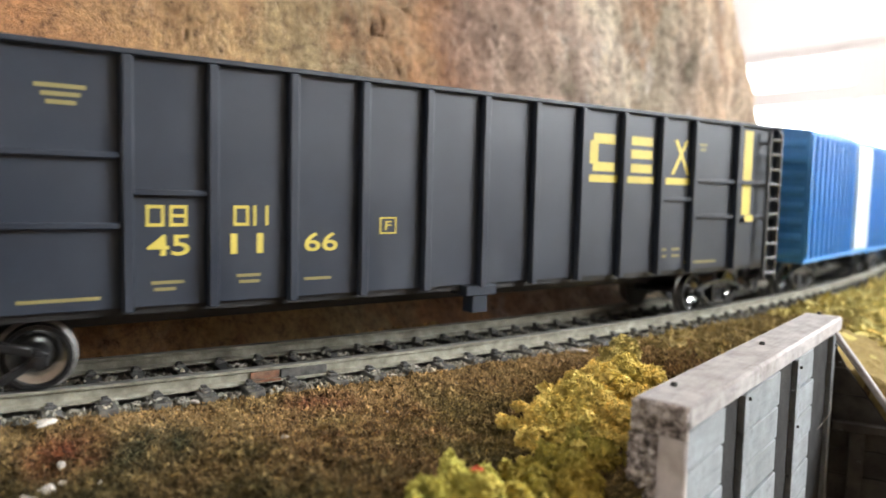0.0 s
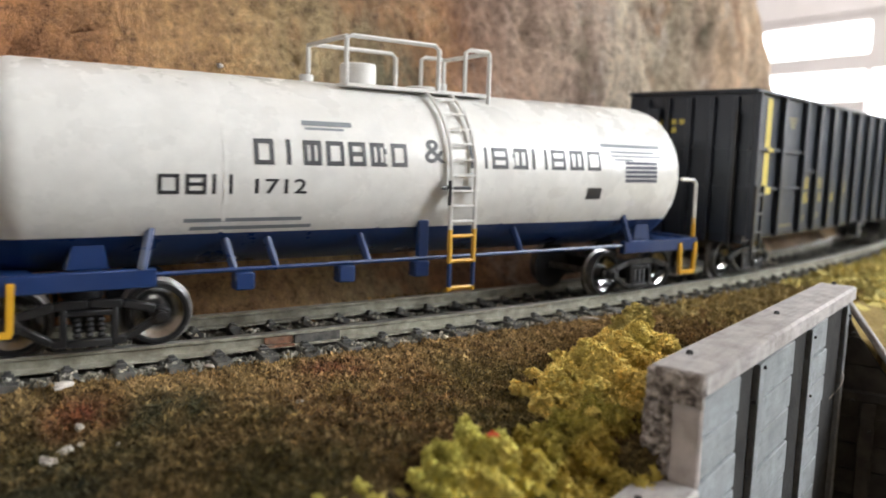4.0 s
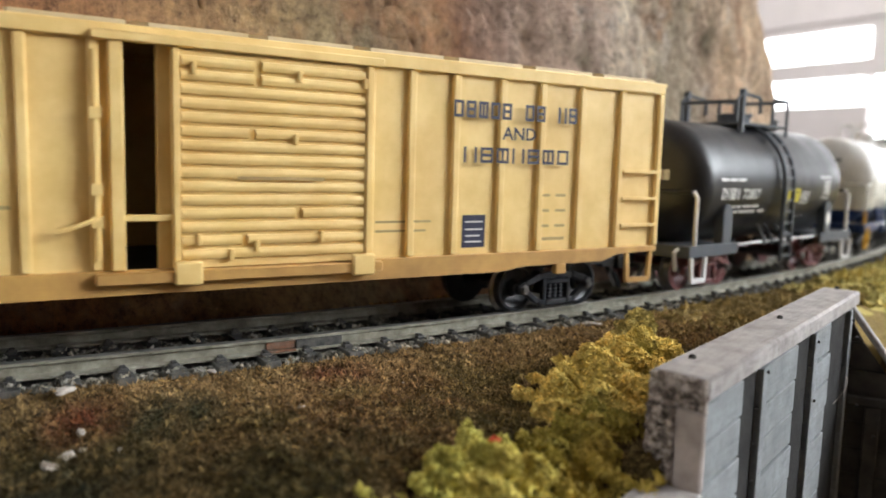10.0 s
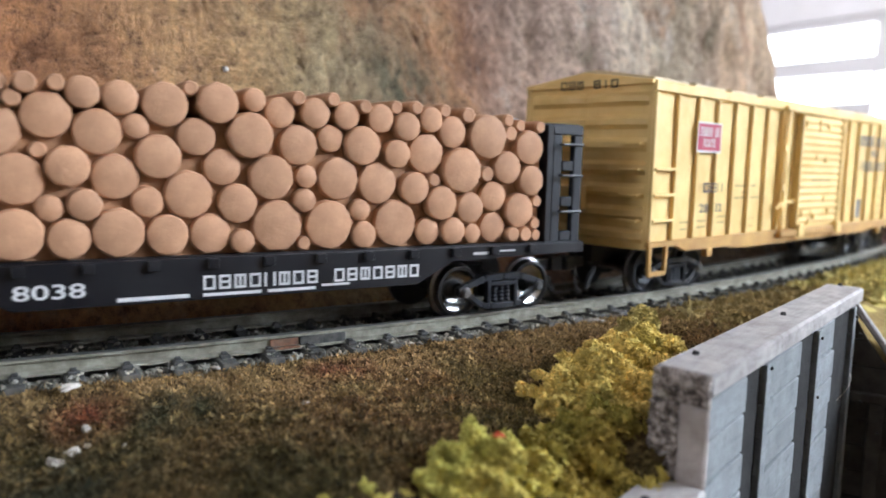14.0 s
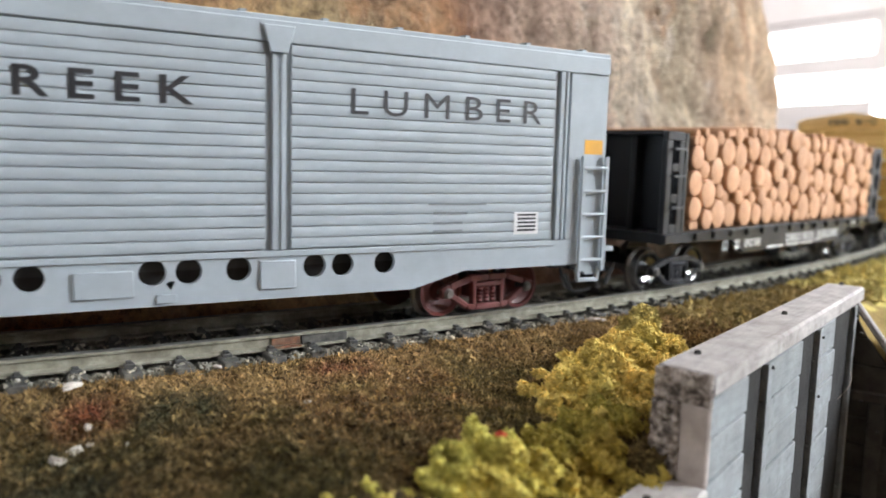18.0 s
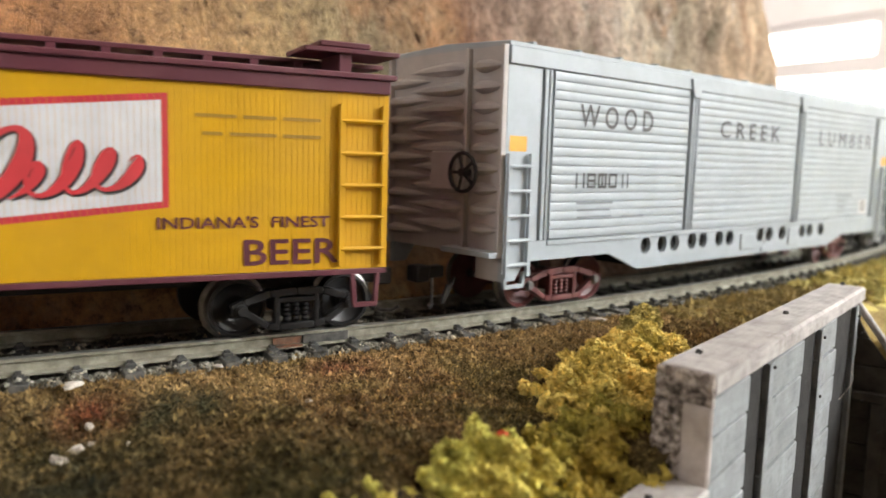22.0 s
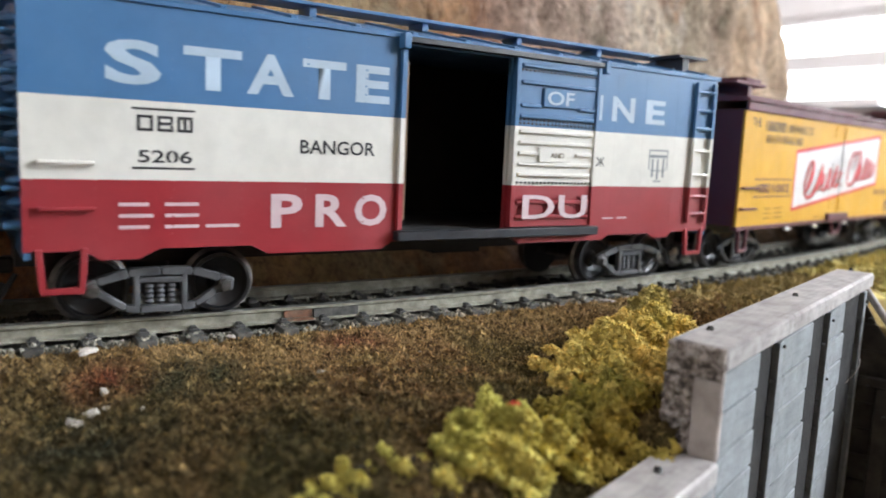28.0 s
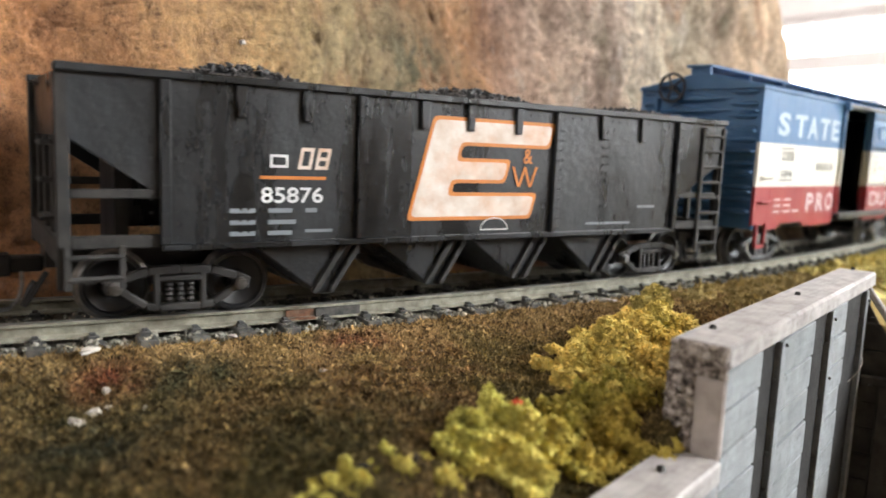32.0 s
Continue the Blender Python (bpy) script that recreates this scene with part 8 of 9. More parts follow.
    boxes("underframe", BLACKPLASTIC, c, [(-L, L, -3.4, 3.4, 7.6, 11.5), (-24, -12, 4, 9, 6.0, 10.6)])


# -- blue, white and red boxcar --
def tricolour_boxcar():
    c = new_car("boxcar", "blue white and red boxcar with its sliding door open", 0.7, 48.5)
    L, HW, Z0, Z1 = 69.4, 16.9, 12.2, 45.4
    bands = ((Z0, 21.35, 2), (21.35, 32.35, 1), (32.35, Z1, 0))
    three = [SKYBLUE, CREAM, BRICKRED]
    for a, b in ((-L, -12.4), (10.0, L)):
        bm = bmesh.new()
        for z0, z1, m in bands:
            box(bm, a, b, -HW, -HW + 0.8, z0, z1, m)
        bmesh.ops.remove_doubles(bm, verts=bm.verts[:], dist=0.001)
        part("side", bm, three, c, "blue over white over red side")
    bm = bmesh.new()
    for z0, z1, m in bands:
        box(bm, -L, L, HW - 0.8, HW, z0, z1, m)
    bmesh.ops.remove_doubles(bm, verts=bm.verts[:], dist=0.001)
    part("side", bm, three, c, "blue over white over red side")
    boxes("lintel", SKYBLUE, c, [(-12.4, 10.0, -HW, -HW + 0.8, 44.4, Z1)])
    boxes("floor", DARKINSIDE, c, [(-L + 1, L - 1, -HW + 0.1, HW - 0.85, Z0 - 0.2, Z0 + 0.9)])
    boxes("inner_lining", DARKINSIDE, c, [(-L + 1, L - 1, HW - 1.6, HW - 0.85, Z0 + 0.9, Z1), (-L + 0.9, -L + 1.8, -HW + 0.85, HW - 1.7, Z0 + 0.9, Z1), (L - 1.8, L - 0.9, -HW + 0.85, HW - 1.7, Z0 + 0.9, Z1)], "interior darkened for its shade")
    boxes("door_post", INSIDEWOOD, c, [(-12.3, -11.2, -HW + 0.85, -HW + 2.4, 15, 42)], "brown inner door post")
    for sgn in (-1, 1):
        boxes("end_panel", SKYBLUE, c, [(*sorted((sgn * (L - 0.1), sgn * (L - 1.0))), -HW + 0.05, HW - 0.05, Z0 - 1.6, Z1 + 0.2)])
        for k in range(11):
            z = 13.6 + k * 2.95
            dart(c, sgn * (L - 0.1), sgn, 12.6, -9.6, z, 1.15, 2.2, SKYBLUE, 0.5)
            dart(c, sgn * (L - 0.1), sgn, -7.6, -16.0, z + 1.45, 0.75, 1.7, SKYBLUE, 0.8)
            dart(c, sgn * (L - 0.1), sgn, 16.2, 11.4, z + 1.45, 0.65, 1.2, SKYBLUE, 0.2)
        boxes("end_tie", SKYBLUE, c, [(*sorted((sgn * (L - 0.1), sgn * (L + 1.5))), 11.2, 12.0, Z0 - 1.0, Z1 - 2)], "", 0.15)
        boxes("end_bracket", SKYBLUE, c, [(*sorted((sgn * (L - 0.1), sgn * (L + 2.0))), -5.6, -0.6, 29.6, 33.6)], "", 0.3)
    roof_gable(c, -L - 0.8, L + 0.8, HW, 45.8, 49.7, SKYBLUE, 13, 0.4)
    boxes("roof_walk", SKYBLUE, c, [(-L - 1.6, L + 1.6, -3.4, 3.4, 51.0, 51.6)], "blue roof walk", 0.1)
    for x in (-L + 0.2, -46.0, -23.0, 0.0, 23.0, 46.0, L - 0.2):
        boxes("walk_bracket", SKYBLUE, c, [(x - 0.6, x + 0.6, -2.6, 2.6, 49.2, 51.0)])
    boxes("lateral_walk", DARKTRUCK, c, [(61.0, L + 1.4, -12.6, -3.6, 50.2, 50.8)], "dark lateral walk", 0.1)
    boxes("walk_bracket", DARKTRUCK, c, [(63.0, 65.0, -12.0, -4.0, 46.6, 50.18)])
    # lower edge with its cut-outs
    for sy in (-1, 1):
        bm = bmesh.new()
        prism(bm, [(-L, 12.2), (L, 12.2), (L, 11.4), (58, 11.4), (56, 10.2), (52, 10.2), (50, 11.2), (38, 11.2), (36, 10.2), (14, 10.2), (12, 11.4), (-14, 11.4), (-16, 10.2), (-36, 10.2), (-38.5, 11.6), (-52, 11.6), (-55, 10.2), (-60, 10.2), (-62, 11.6), (-L, 11.6)], "y", *sorted((sy * HW, sy * (HW - 0.8))))
        part("side_sill", bm, BRICKRED, c, "red side sill")
    # door, slid open to the right
    bm = bmesh.new()
    for z0, z1, m in ((13.6, 21.35, 2), (21.35, 32.35, 1), (32.35, 44.6, 0)):
        box(bm, 10.4, 31.6, -HW - 1.1, -HW - 0.15, z0, z1, m)
    door = part("door", bm, three, c, "three-colour ribbed sliding door")
    for z, m in ((15.4, BRICKRED), (18.2, BRICKRED), (23.4, CREAM), (25.4, CREAM), (27.4, CREAM), (29.4, CREAM), (31.4, CREAM), (34.2, SKYBLUE), (36.2, SKYBLUE), (40.4, SKYBLUE), (43.4, SKYBLUE)):
        segs = [(11.6, 30.4)]
        if z in (27.4, 36.2):
            segs = [(11.6, 16.4), (26.0, 30.4)]
        boxes("door_rib", m, door, [(a, b, -HW - 1.7, -HW - 1.12, z - 0.35, z + 0.35) for a, b in segs], "", 0.15)
    for x in (10.7, 31.2):
        for z0, z1, m in ((13.6, 21.3, BRICKRED), (21.4, 32.3, CREAM), (32.4, 44.6, SKYBLUE)):
            boxes("door_edge", m, door, [(x - 0.45, x + 0.45, -HW - 1.6, -HW - 1.12, z0, z1)], "", 0.1)
    boxes("door_plate", SKYBLUE, door, [(17.0, 25.6, -HW - 1.6, -HW - 1.12, 36.2, 39.6)], "", 0.1)
    boxes("door_plate", CREAM, door, [(16.6, 25.2, -HW - 1.6, -HW - 1.12, 25.8, 28.6)], "", 0.1)
    bm = bmesh.new()
    for z in (21.9, 32.9, 42.6, 33.6):
        for k in range(20):
            box(bm, 11.6 + k * 0.98, 12.0 + k * 0.98, -HW - 1.3, -HW - 1.11, z - 0.2, z + 0.2)
    tagged(part("rivets", bm, DARKTRUCK, door), kind="stuff")
    letters("OF", 17.8, 24.6, 36.6, 39.2, -HW - 1.66, WORNBLUE, door)
    letters("AND", 19.4, 22.8, 26.7, 27.7, -HW - 1.66, FADEDINK, door)
    letters("DU", 13.0, 29.6, 15.0, 19.6, -HW - 1.78, WORNRED, door)
    boxes("door_track", DARKTRUCK, c, [(-13.8, 33.2, -HW - 1.9, -HW, 11.6, 13.3)], "dark lower door track", 0.15)
    boxes("door_track", DARKTRUCK, c, [(-13.8, 33.6, -HW - 1.6, -HW, 44.7, 45.7)], "dark upper door track", 0.15)
    for x in (-13.2, 33.0):
        boxes("track_stop", SKYBLUE, c, [(x - 0.7, x + 0.7, -HW - 1.9, -HW, 43.6, 46.2)], "", 0.15)
    boxes("door_jamb", SKYBLUE, c, [(-13.4, -12.5, -HW - 0.8, -HW, 32.4, 44.6)])
    boxes("door_jamb", CREAM, c, [(-13.4, -12.5, -HW - 0.8, -HW, 21.4, 32.3)])
    boxes("door_jamb", BRICKRED, c, [(-13.4, -12.5, -HW - 0.8, -HW, 13.4, 21.3)])
    y = -HW - 0.07
    for ch, x0, x1, sh in (("S", -59.2, -51.8, 0), ("T", -48.8, -40.4, 0), ("A", -39.6, -32.2, 0), ("T", -30.8, -23.4, 0), ("E", -21.6, -15.4, 0)):
        letters(ch, x0, x1, 34.4, 40.4, y, WORNBLUE, c, None, 0.0, 0.035)
    for ch, x0, x1 in (("I", 32.2, 33.8), ("N", 36.6, 43.2), ("E", 46.6, 52.6)):
        letters(ch, x0, x1, 34.6, 39.6, y, WORNBLUE, c, None, 0.0, 0.03)
    for ch, x0, x1 in (("P", -35.6, -30.4), ("R", -28.2, -22.6), ("O", -21.2, -15.2)):
        letters(ch, x0, x1, 14.2, 19.5, y, WORNRED, c, None, 0.0, 0.03)
    letters("BANGOR", -31.0, -17.8, 25.8, 28.0, y, BLACKINK, c)
    letters("OK", 32.4, 35.4, 25.4, 27.2, y, BLACKINK, c)
    strokes("222", -55.4, -47.2, 28.2, 30.4, y, BLACKINK, c, None, 0.5)
    letters("5206", -55.0, -47.6, 23.8, 25.6, y, BLACKINK, c)
    lines([(-55.8, -47.2, 31.1, 31.4), (-55.8, -47.2, 22.9, 23.2)], y, BLACKINK, c)
    lines([(-57.6, -53.6, 17.7, 18.2), (-51.4, -46.6, 17.7, 18.2), (-57.6, -53.0, 16.1, 16.6), (-51.4, -46.6, 16.1, 16.6), (-57.6, -53.6, 14.5, 15.0), (-51.4, -46.6, 14.5, 15.0), (-45.6, -40.6, 14.5, 15.0), (36, 39, 14.6, 14.9), (40, 43, 14.6, 14.9)], y, WORNRED, c)
    sh = [(48.6, 54.6, 29.0, 29.3), (48.6, 48.9, 25.0, 29.0), (54.3, 54.6, 25.0, 29.0), (49.0, 54.2, 27.6, 28.2), (49.6, 50.2, 23.4, 27.4), (51.2, 51.8, 23.0, 27.4), (53.0, 53.6, 23.4, 27.4), (49.2, 54.0, 24.8, 25.0), (50.4, 52.8, 22.4, 22.7)]
    lines(sh, y, GREYINK, c)
    for z0, z1, m, nr in ((13.4, 21.3, BRICKRED, 2), (21.4, 32.3, CREAM, 2), (32.4, 44.4, SKYBLUE, 3)):
        ladder(c, 62.2, 68.0, z0, z1, -HW - 0.7, nr, m, 0.36)
    grabs(c, [(-67.4, -60.8, 17.4)], -HW, BRICKRED, 0.28)
    grabs(c, [(-67.4, -60.8, 23.6)], -HW, CREAM, 0.28)
    stirrup(c, -67.6, -62.0, 6.2, 12.0, -HW - 0.2, BRICKRED, 0.9)
    stirrup(c, 62.4, 67.8, 6.4, 12.0, -HW - 0.2, BRICKRED, 0.9)
    bm = bmesh.new()
    for x in [-L + 1.2] + [-60.5 + 10.2 * i for i in range(5)] + [38, 46.4, 56.5, L - 1.2]:
        for k in range(24):
            z = 13.6 + k * 1.3
            box(bm, x - 0.14, x + 0.14, -HW - 0.10, -HW, z - 0.14, z + 0.14, 2 if z < 21.35 else (1 if z < 32.35 else 0))
    tagged(part("rivets", bm, three, c), kind="stuff")
    brake_wheel(c, -L - 3.0, 6.4, 45.8, 3.6, DARKTRUCK)
    for z in (15, 20, 25, 30, 35, 40):
        bm = bmesh.new()
        wire(bm, [(-L, -15.8, z), (-L - 1.9, -15.8, z), (-L - 1.9, -12.2, z), (-L, -12.2, z)], 0.3, 5)
        part("end_grab", bm, SKYBLUE, c)
        bm = bmesh.new()
        wire(bm, [(-L, 12.2, z), (-L - 1.9, 12.2, z), (-L - 1.9, 15.8, z), (-L, 15.8, z)], 0.3, 5)
        part("end_grab", bm, SKYBLUE, c)
    boxes("underframe", BLACKPLASTIC, c, [(-L, L, -3.2, 3.2, 7.6, 11.8), (8, 20, 3.6, 9.6, 5.6, 10.6)])
    for sgn in (-1, 1):
        make_truck(c, sgn * 50.0, GREYPLASTIC, BLACKPLASTIC, 9.4)
        coupler(c, sgn * L, sgn)


# -- coal hopper --
def hopper():
    c = new_car("hopper_car", "weathered black coal hopper with a slanted white and orange emblem", -151.0, 52.5)
    L, HW, Z0, Z1 = 70.2, 16.4, 11.8, 35.4
    for sy in (-1, 1):
        bm = bmesh.new()
        prism(bm, [(-L + 1, Z1), (L - 1, Z1), (L - 1, 26.6), (57, 19.6), (54, 19.6), (54, Z0), (-56, Z0), (-56, 19.6), (-58, 19.8), (-L + 1.4, 26.8)], "y", *sorted((sy * HW, sy * (HW - 0.7))))
        part("side", bm, HOPPER, c, "black side sheet with worn patches")
        boxes("top_chord", HOPPER, c, [(-L, L, *sorted((sy * (HW + 0.8), sy * (HW - 0.8))), 35.4, 36.6)], "", 0.2)
        boxes("bottom_chord", HOPPER, c, [(-56.5, 54.5, *sorted((sy * (HW + 0.6), sy * (HW - 0.5))), 11.0, 12.0)], "", 0.15)
        for x in (-56.2, -25.0, 17.8, 53.6):
            boxes("side_post", HOPPER, c, [(x - 0.75, x + 0.75, *sorted((sy * HW, sy * (HW + 0.9))), 12.0, 35.4)], "", 0.2)
        for x in (-45.2, -34.6, -12.9, -3.1, 8.0, 30.3, 42.0):
            bm = bmesh.new()
            prism(bm, [(x - 0.9, 35.4), (x + 0.9, 35.4), (x + 0.7, 30.6), (x - 0.7, 30.6)], "y", *sorted((sy * HW, sy * (HW + 0.7))))
            part("side_stake", bm, HOPPER, c, "", 0.15)
        for sgn in (-1, 1):
            x0, x1 = sorted((sgn * (L - 1.8), sgn * L))
            boxes("corner_post", HOPPERDUST, c, [(x0, x1, *sorted((sy * HW, sy * (HW - 1.4))), 6.0 if sy < 0 else 9.0, 35.4)], "dusty corner post", 0.2)
            a, b = sorted((sgn * 55.0, sgn * (L - 1.8)))
            boxes("end_brace", HOPPERDUST, c, [(a, b, *sorted((sy * HW, sy * (HW - 1.0))), 18.6, 19.9)], "dusty grey brace", 0.15)
            boxes("end_sill", HOPPERDUST, c, [(a, b, *sorted((sy * HW, sy * (HW - 1.2))), 11.6, 13.4)], "dusty grey end sill", 0.15)
    bm = bmesh.new()
    y = -HW - 0.1
    for x in (-56.2, -25.0, 17.8, 53.6):
        for k in range(12):
            z = 12.8 + k * 1.9
            for dx in (-1.8, 1.8, -0.4, 0.4):
                box(bm, x + dx - 0.16, x + dx + 0.16, -HW - (0.14 if abs(dx) > 1 else 1.04), -HW + 0.1 - (0.0 if abs(dx) > 1 else 0.95), z - 0.16, z + 0.16)
    for k in range(60):
        x = -66 + k * 2.2
        box(bm, x - 0.16, x + 0.16, -HW - 0.12, -HW, 34.2, 34.5)
    for x in (-44.5, 31.5):
        for k in range(11):
            for dx in (-0.6, 0.6):
                box(bm, x + dx - 0.18, x + dx + 0.18, -HW - 0.14, -HW, 13.4 + k * 1.7, 13.8 + k * 1.7)
    tagged(part("rivets", bm, HOPPER, c), kind="stuff")
    # slope sheets, ends and the bays below
    for sgn in (-1, 1):
        bm = bmesh.new()
        prism(bm, [(sgn * (L - 1), 34.0), (sgn * (L - 1), 32.8), (sgn * 34, 11.0), (sgn * 34, 12.2)], "y", -HW + 0.8, HW - 0.8)
        part("slope_sheet", bm, HOPPER, c)
        boxes("end_sheet", HOPPER, c, [(*sorted((sgn * (L - 1.7), sgn * (L - 0.9))), -HW + 0.8, HW - 0.8, 27.0, 35.8)])
        boxes("end_beam", HOPPERDUST, c, [(*sorted((sgn * (L - 1.6), sgn * L)), -HW + 1.4, HW - 1.4, 9.6, 13.2)], "", 0.2)
        for yy in (-8.0, 0.0, 8.0):
            boxes("end_post", HOPPERDUST, c, [(*sorted((sgn * (L - 1.6), sgn * (L - 0.4))), yy - 0.7, yy + 0.7, 13.2, 27.0)], "", 0.15)
        boxes("center_post", HOPPER, c, [(sgn * 60 - 1, sgn * 60 + 1, -6, 6, 8, 24)])
    for x in (-33.0, -11.0, 9.0, 30.5):
        bm = bmesh.new()
        prism(bm, [(x - 9.5, 11.2), (x + 9.5, 11.2), (x + 4.6, 2.4), (x + 2.4, 2.4)], "y", -HW + 2.4, HW - 2.4)
        part("discharge_bay", bm, HOPPER, c, "dark discharge bay", 0.2)
        for dx in (0.0, 3.0):
            bm = bmesh.new()
            bar(bm, x + 9.2 - dx, 10.6, x + 4.0 - dx, 2.8, 1.0, -HW + 1.6, -HW + 2.4)
            part("bay_frame", bm, HOPPERDUST, c, "", 0.12)
        bm = bmesh.new()
        for k in range(4):
            rod(bm, (x + 8.4 - k * 1.4, -HW + 1.9, 9.6 - k * 2.0), (x + 8.4 - k * 1.4, -HW + 1.3, 9.6 - k * 2.0), 0.4, 6)
        tagged(part("bolts", bm, HOPPERDUST, c), kind="stuff")
    boxes("center_sill", BLACKPLASTIC, c, [(-L, L, -3, 3, 7.2, 10.6)])
    # emblem: a slanted white figure of three arms with an orange rim
    def slant(z):
        return (z - 14.8) * 0.27
    def emblem(grow, yy, material):
        """One figure of a stem and three arms, its corners rounded."""
        g = grow
        stem, tip, mid = -15.4, 12.0, 3.2
        z = [15.2 - g, 19.2 + g, 21.9 - g, 25.4 + g, 28.6 - g, 32.6 + g]
        inner = -8.6 + g
        ring = [(stem - g, z[0]), (tip - 0.4 + g, z[0]), (tip - 0.4 + g, z[1]), (inner, z[1]), (inner, z[2]), (mid + g, z[2]), (mid + g, z[3]), (inner, z[3]), (inner, z[4]), (tip + g, z[4]), (tip + g, z[5]), (stem - g, z[5])]
        bm = bmesh.new()
        soft = []
        for k, here in enumerate(ring):
            here, back, ahead = Vector(here), Vector(ring[k - 1]), Vector(ring[(k + 1) % len(ring)])
            p, q = here + (back - here).normalized() * 0.9, here + (ahead - here).normalized() * 0.9
            soft += [p.lerp(here, 0.0), (p + here * 2 + q) / 4, q]
        bm.faces.new([bm.verts.new((v.x + slant(v.y), yy, v.y)) for v in soft])
        part("emblem", bm, material, c)
    emblem(0.5, y - 0.04, LOGOORANGE)
    emblem(-0.15, y - 0.10, LOGOWHITE)
    letters("&", 9.6, 11.9, 25.2, 28.0, y - 0.05, LOGOORANGE, c)
    for x0, x1, tilt in ((7.3, 10.1, -0.37), (7.4, 10.2, 0.37), (10.1, 12.9, -0.37), (10.2, 13.0, 0.37)):
        strokes("1", x0, x1, 20.8, 24.6, y - 0.05, LOGOORANGE, c, None, 0.6, tilt)
    strokes("2", -41.0, -37.2, 23.4, 25.4, y, WHITEINK, c, None, 0.55)
    strokes("22", -36.4, -30.6, 23.2, 26.6, y, LOGOWHITE, c, None, 0.45, 0.2)
    lines([(-42.2, -31.2, 21.6, 22.1)], y, LOGOORANGE, c)
    letters("85876", -42.0, -31.6, 17.9, 20.4, y, WHITEINK, c)
    lines([(-46.8, -42.8, 16.4, 17.1), (-40.8, -36.8, 16.4, 17.1), (-34.6, -32.6, 16.4, 17.1), (-46.8, -42.8, 14.6, 15.3), (-40.8, -36.2, 14.6, 15.3), (-46.8, -42.8, 12.9, 13.6), (-40.8, -36.8, 12.9, 13.6), (-34.6, -29.8, 13.2, 13.7), (27, 40, 13.2, 13.7), (42, 47.5, 16.6, 17.1)], y, GREYINK, c)
    bm = bmesh.new()
    wire(bm, [(3.4 + 3.2 * math.cos(a), y, 12.8 + 2.2 * math.sin(a)) for a in np.linspace(0, math.pi, 9)] + [(6.6, y, 12.8)], 0.12, 4)
    part("chalk_mark", bm, WHITEINK, c, "white chalk outline")
    ladder(c, 62.4, 69.4, 6.4, 34.6, -HW - 0.3, 8, HOPPERDUST, 0.42, "dusty ladder")
    ladder(c, -69.0, -62.0, 6.0, 12.0, -HW - 0.3, 2, HOPPERDUST, 0.42, "dusty steps")
    for z in (16, 21, 26):
        bm = bmesh.new()
        wire(bm, [(-L, -15.0, z), (-L - 1.4, -15.0, z), (-L - 1.4, -10.5, z), (-L, -10.5, z)], 0.35, 5)
        part("end_grab", bm, HOPPERDUST, c)
    # the load: a heaped sheet with loose lumps
    nx, ny = 60, 14
    vs = []
    for i in range(nx + 1):
        for j in range(ny + 1):
            x, yy = -L + 2.5 + (2 * L - 5) * i / nx, -HW + 1 + (2 * HW - 2) * j / ny
            heap = 4.3 * max(0, math.exp(-((x + 41) / 13) ** 2) + math.exp(-((x - 6) / 14) ** 2) + 0.8 * math.exp(-((x - 50) / 14) ** 2)) * (1 - ((2 * j / ny - 1) ** 2) * 0.75)
            vs.append((x * MM, yy * MM, (34.6 + heap + 0.5 * noise.noise(Vector((x, yy, 0)) * 0.4)) * MM))
    fs = [(i * (ny + 1) + j, (i + 1) * (ny + 1) + j, (i + 1) * (ny + 1) + j + 1, i * (ny + 1) + j + 1) for i in range(nx) for j in range(ny)]
    me = bpy.data.meshes.new("coal_heap")
    me.from_pydata(vs, [], fs)
    me.materials.append(COAL)
    heap_ob = new("coal_heap", me)
    heap_ob.parent = c
    rng = np.random.RandomState(31)
    pick = rng.randint(0, len(vs), 4600)
    pts = np.array(vs)[pick] / MM + rng.randn(4600, 3) * np.array([1.2, 1.0, 0.25])
    pts[:, 1] = np.clip(pts[:, 1], -HW + 1.2, HW - 1.2)
    lumps = new("loose_coal", crumb_mesh("loose_coal", pts, 0.28 + 0.55 * rng.rand(4600) ** 2, COAL, 33))
    lumps.parent = c
    tagged(lumps, "loose black coal lumps", kind="stuff")
    for sgn in (-1, 1):
        make_truck(c, sgn * 52.0, DUSTYTRUCK, BLACKPLASTIC, 9.2)
        coupler(c, sgn * L, sgn)


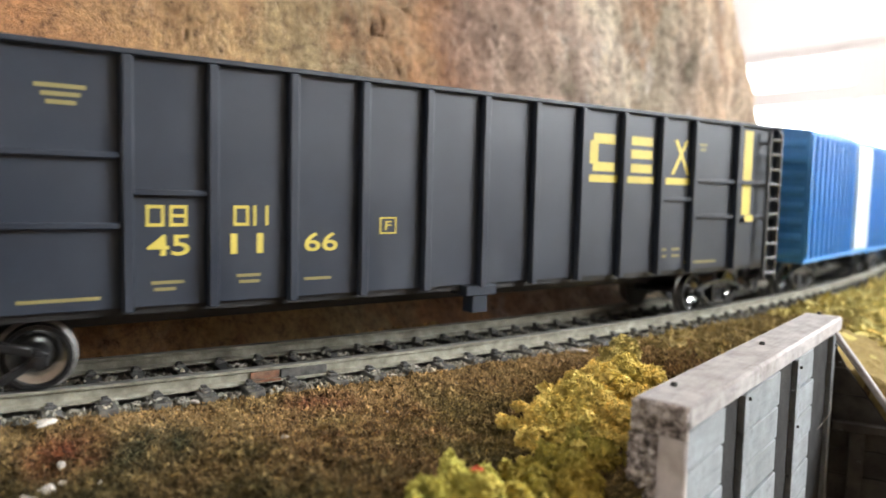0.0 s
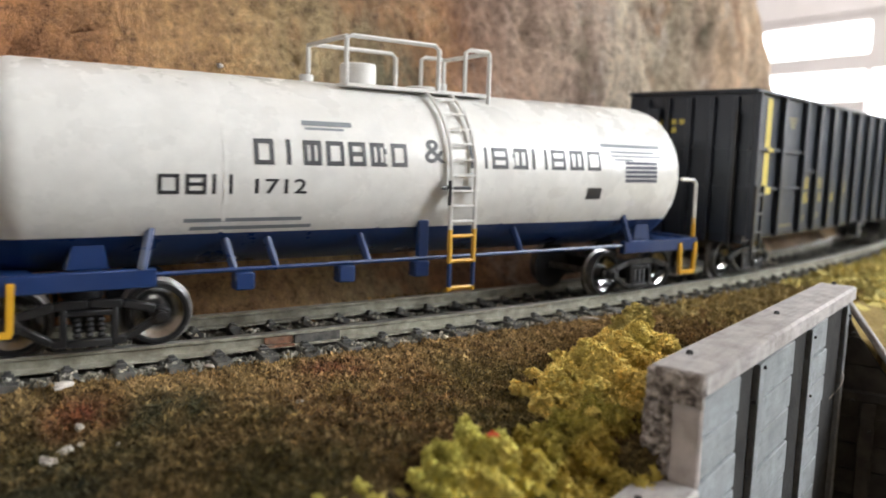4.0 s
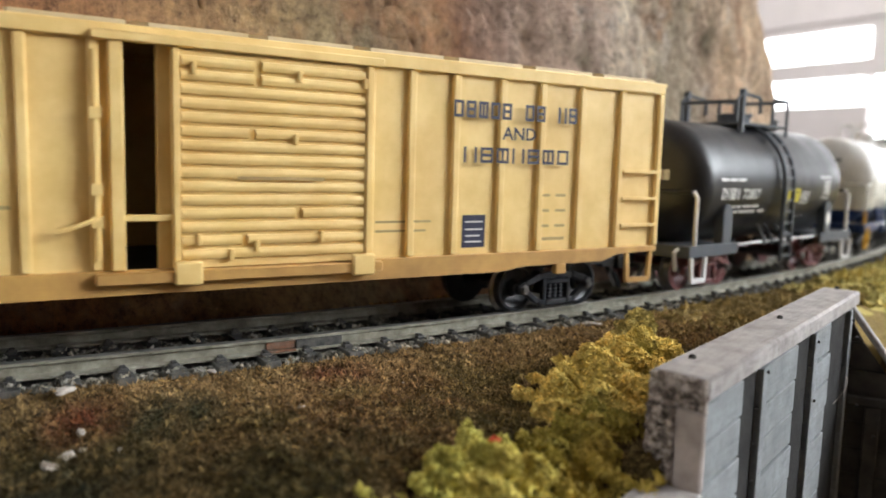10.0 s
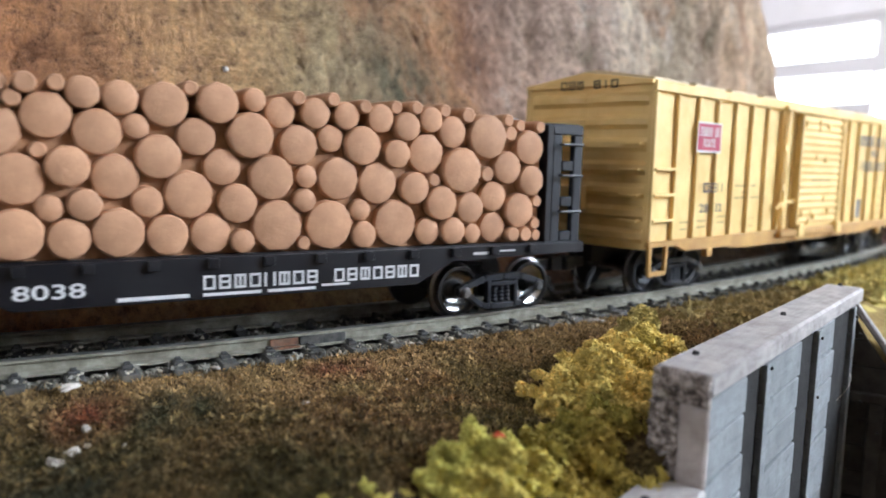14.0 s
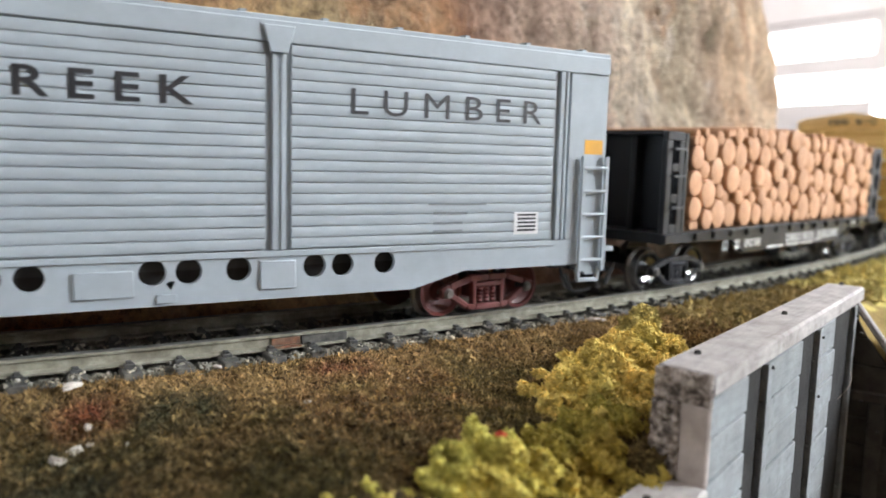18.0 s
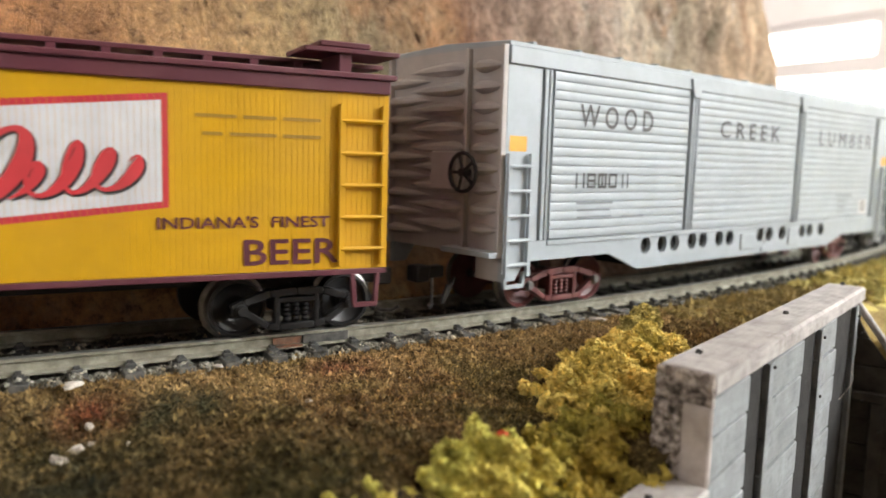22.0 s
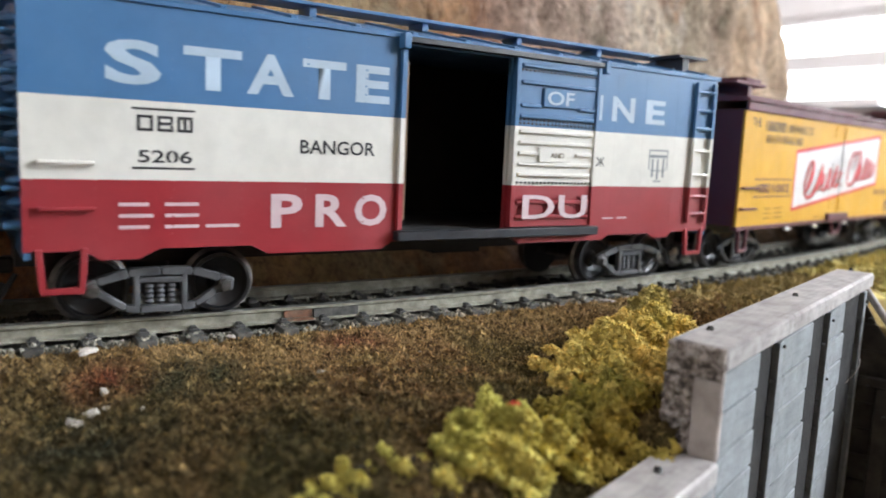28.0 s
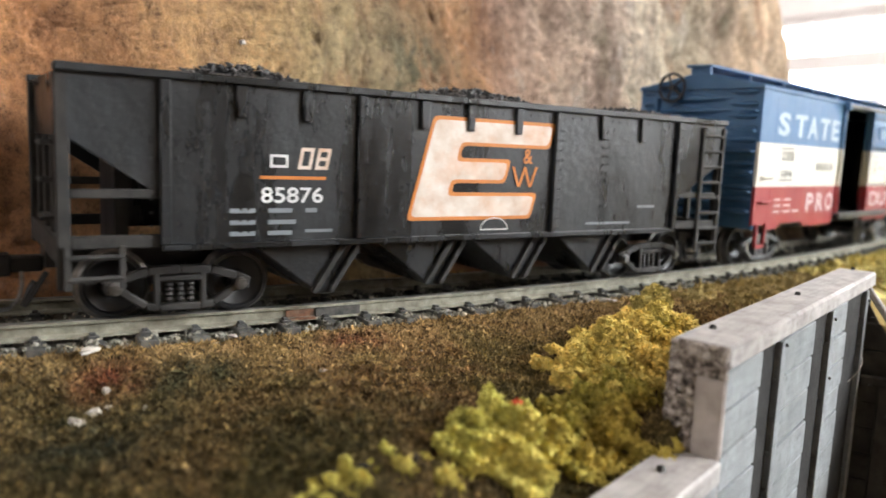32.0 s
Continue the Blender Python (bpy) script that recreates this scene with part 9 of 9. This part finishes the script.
# -- blue boxcars ahead --
def blue_boxcar(place, label):
    c = new_car("boxcar", label, place, 45.0)
    L, HW, Z0, Z1 = 62.0, 16.8, 10.6, 49.6
    boxes("body", BOXBLUE, c, [(-L, L, -HW, HW, Z0, Z1)], "bright blue body", 0.2)
    roof_gable(c, -L - 0.6, L + 0.6, HW, 50.0, 52.8, BOXBLUE, 0)
    for x in np.arange(-L + 1, L, 5.2):
        if -9 < x < 9:
            continue
        boxes("side_rib", BOXBLUE, c, [(x - 0.6, x + 0.6, -HW - 0.9, -HW, 12, 49)], "", 0.2)
    # the door's pale colour stands in for its overexposure
    boxes("door", BOXWHITE, c, [(-9, 9, -HW - 1.0, -HW - 0.05, 12.6, 48.6)], "door panel paled for overexposure", 0.2)
    ribbed_end(c, -L - 0.05, -1, HW, Z0, Z1, BOXBLUE, 8, 1.4)
    boxes("center_sill", BLACKPLASTIC, c, [(-L, L, -3, 3, 7, 10.5)])
    for sgn in (-1, 1):
        make_truck(c, sgn * 45.0, BLACKPLASTIC, BLACKPLASTIC, 9.4)
        coupler(c, sgn * L, sgn)


gondola()
white_tank()
black_tank()
yellow_boxcar()
log_flat()
door_car()
reefer()
tricolour_boxcar()
hopper()
blue_boxcar(1355.0, "bright blue ribbed boxcar ahead of the gondola")
blue_boxcar(1495.0, "bright blue ribbed boxcar at the head of the rake")


# ---- what moves ----
def car_pose(s, half):
    ax, ay, _ = on_track(s - half)
    bx, by, _ = on_track(s + half)
    th = math.atan2(by - ay, bx - ax)
    return pose((ax + bx) / 2 * MM, (ay + by) / 2 * MM, 0, 0, 0, math.degrees(th)), th


def motions():
    car_times = [i * 0.5 for i in range(65)]
    wheel_times = [i * 4 / 30 for i in range(241)]
    spin_rows = []
    for t in wheel_times:
        a = math.degrees(gone(t) / WHEEL_R)
        spin_rows.append((t, a))
    for car, place, half in CARS:
        walk(car, [(t, car_pose(place + gone(t), half)[0]) for t in car_times])
        for tr in [o for o in car.children if o.name.startswith("truck")]:
            tx = tr.location.x / MM
            rows = []
            for t in car_times[::2]:
                s = place + gone(t)
                rows.append((t, pose(tx * MM, 0, 0, 0, 0, math.degrees(on_track(s + tx)[2] - car_pose(s, half)[1]))))
            for ws in [o for o in tr.children if o.name.startswith("wheelset")]:
                p = ws.location.copy()
                walk(ws, [(t, pose(p.x, p.y, p.z, 0, a, 0)) for t, a in spin_rows])
            walk(tr, rows)


motions()
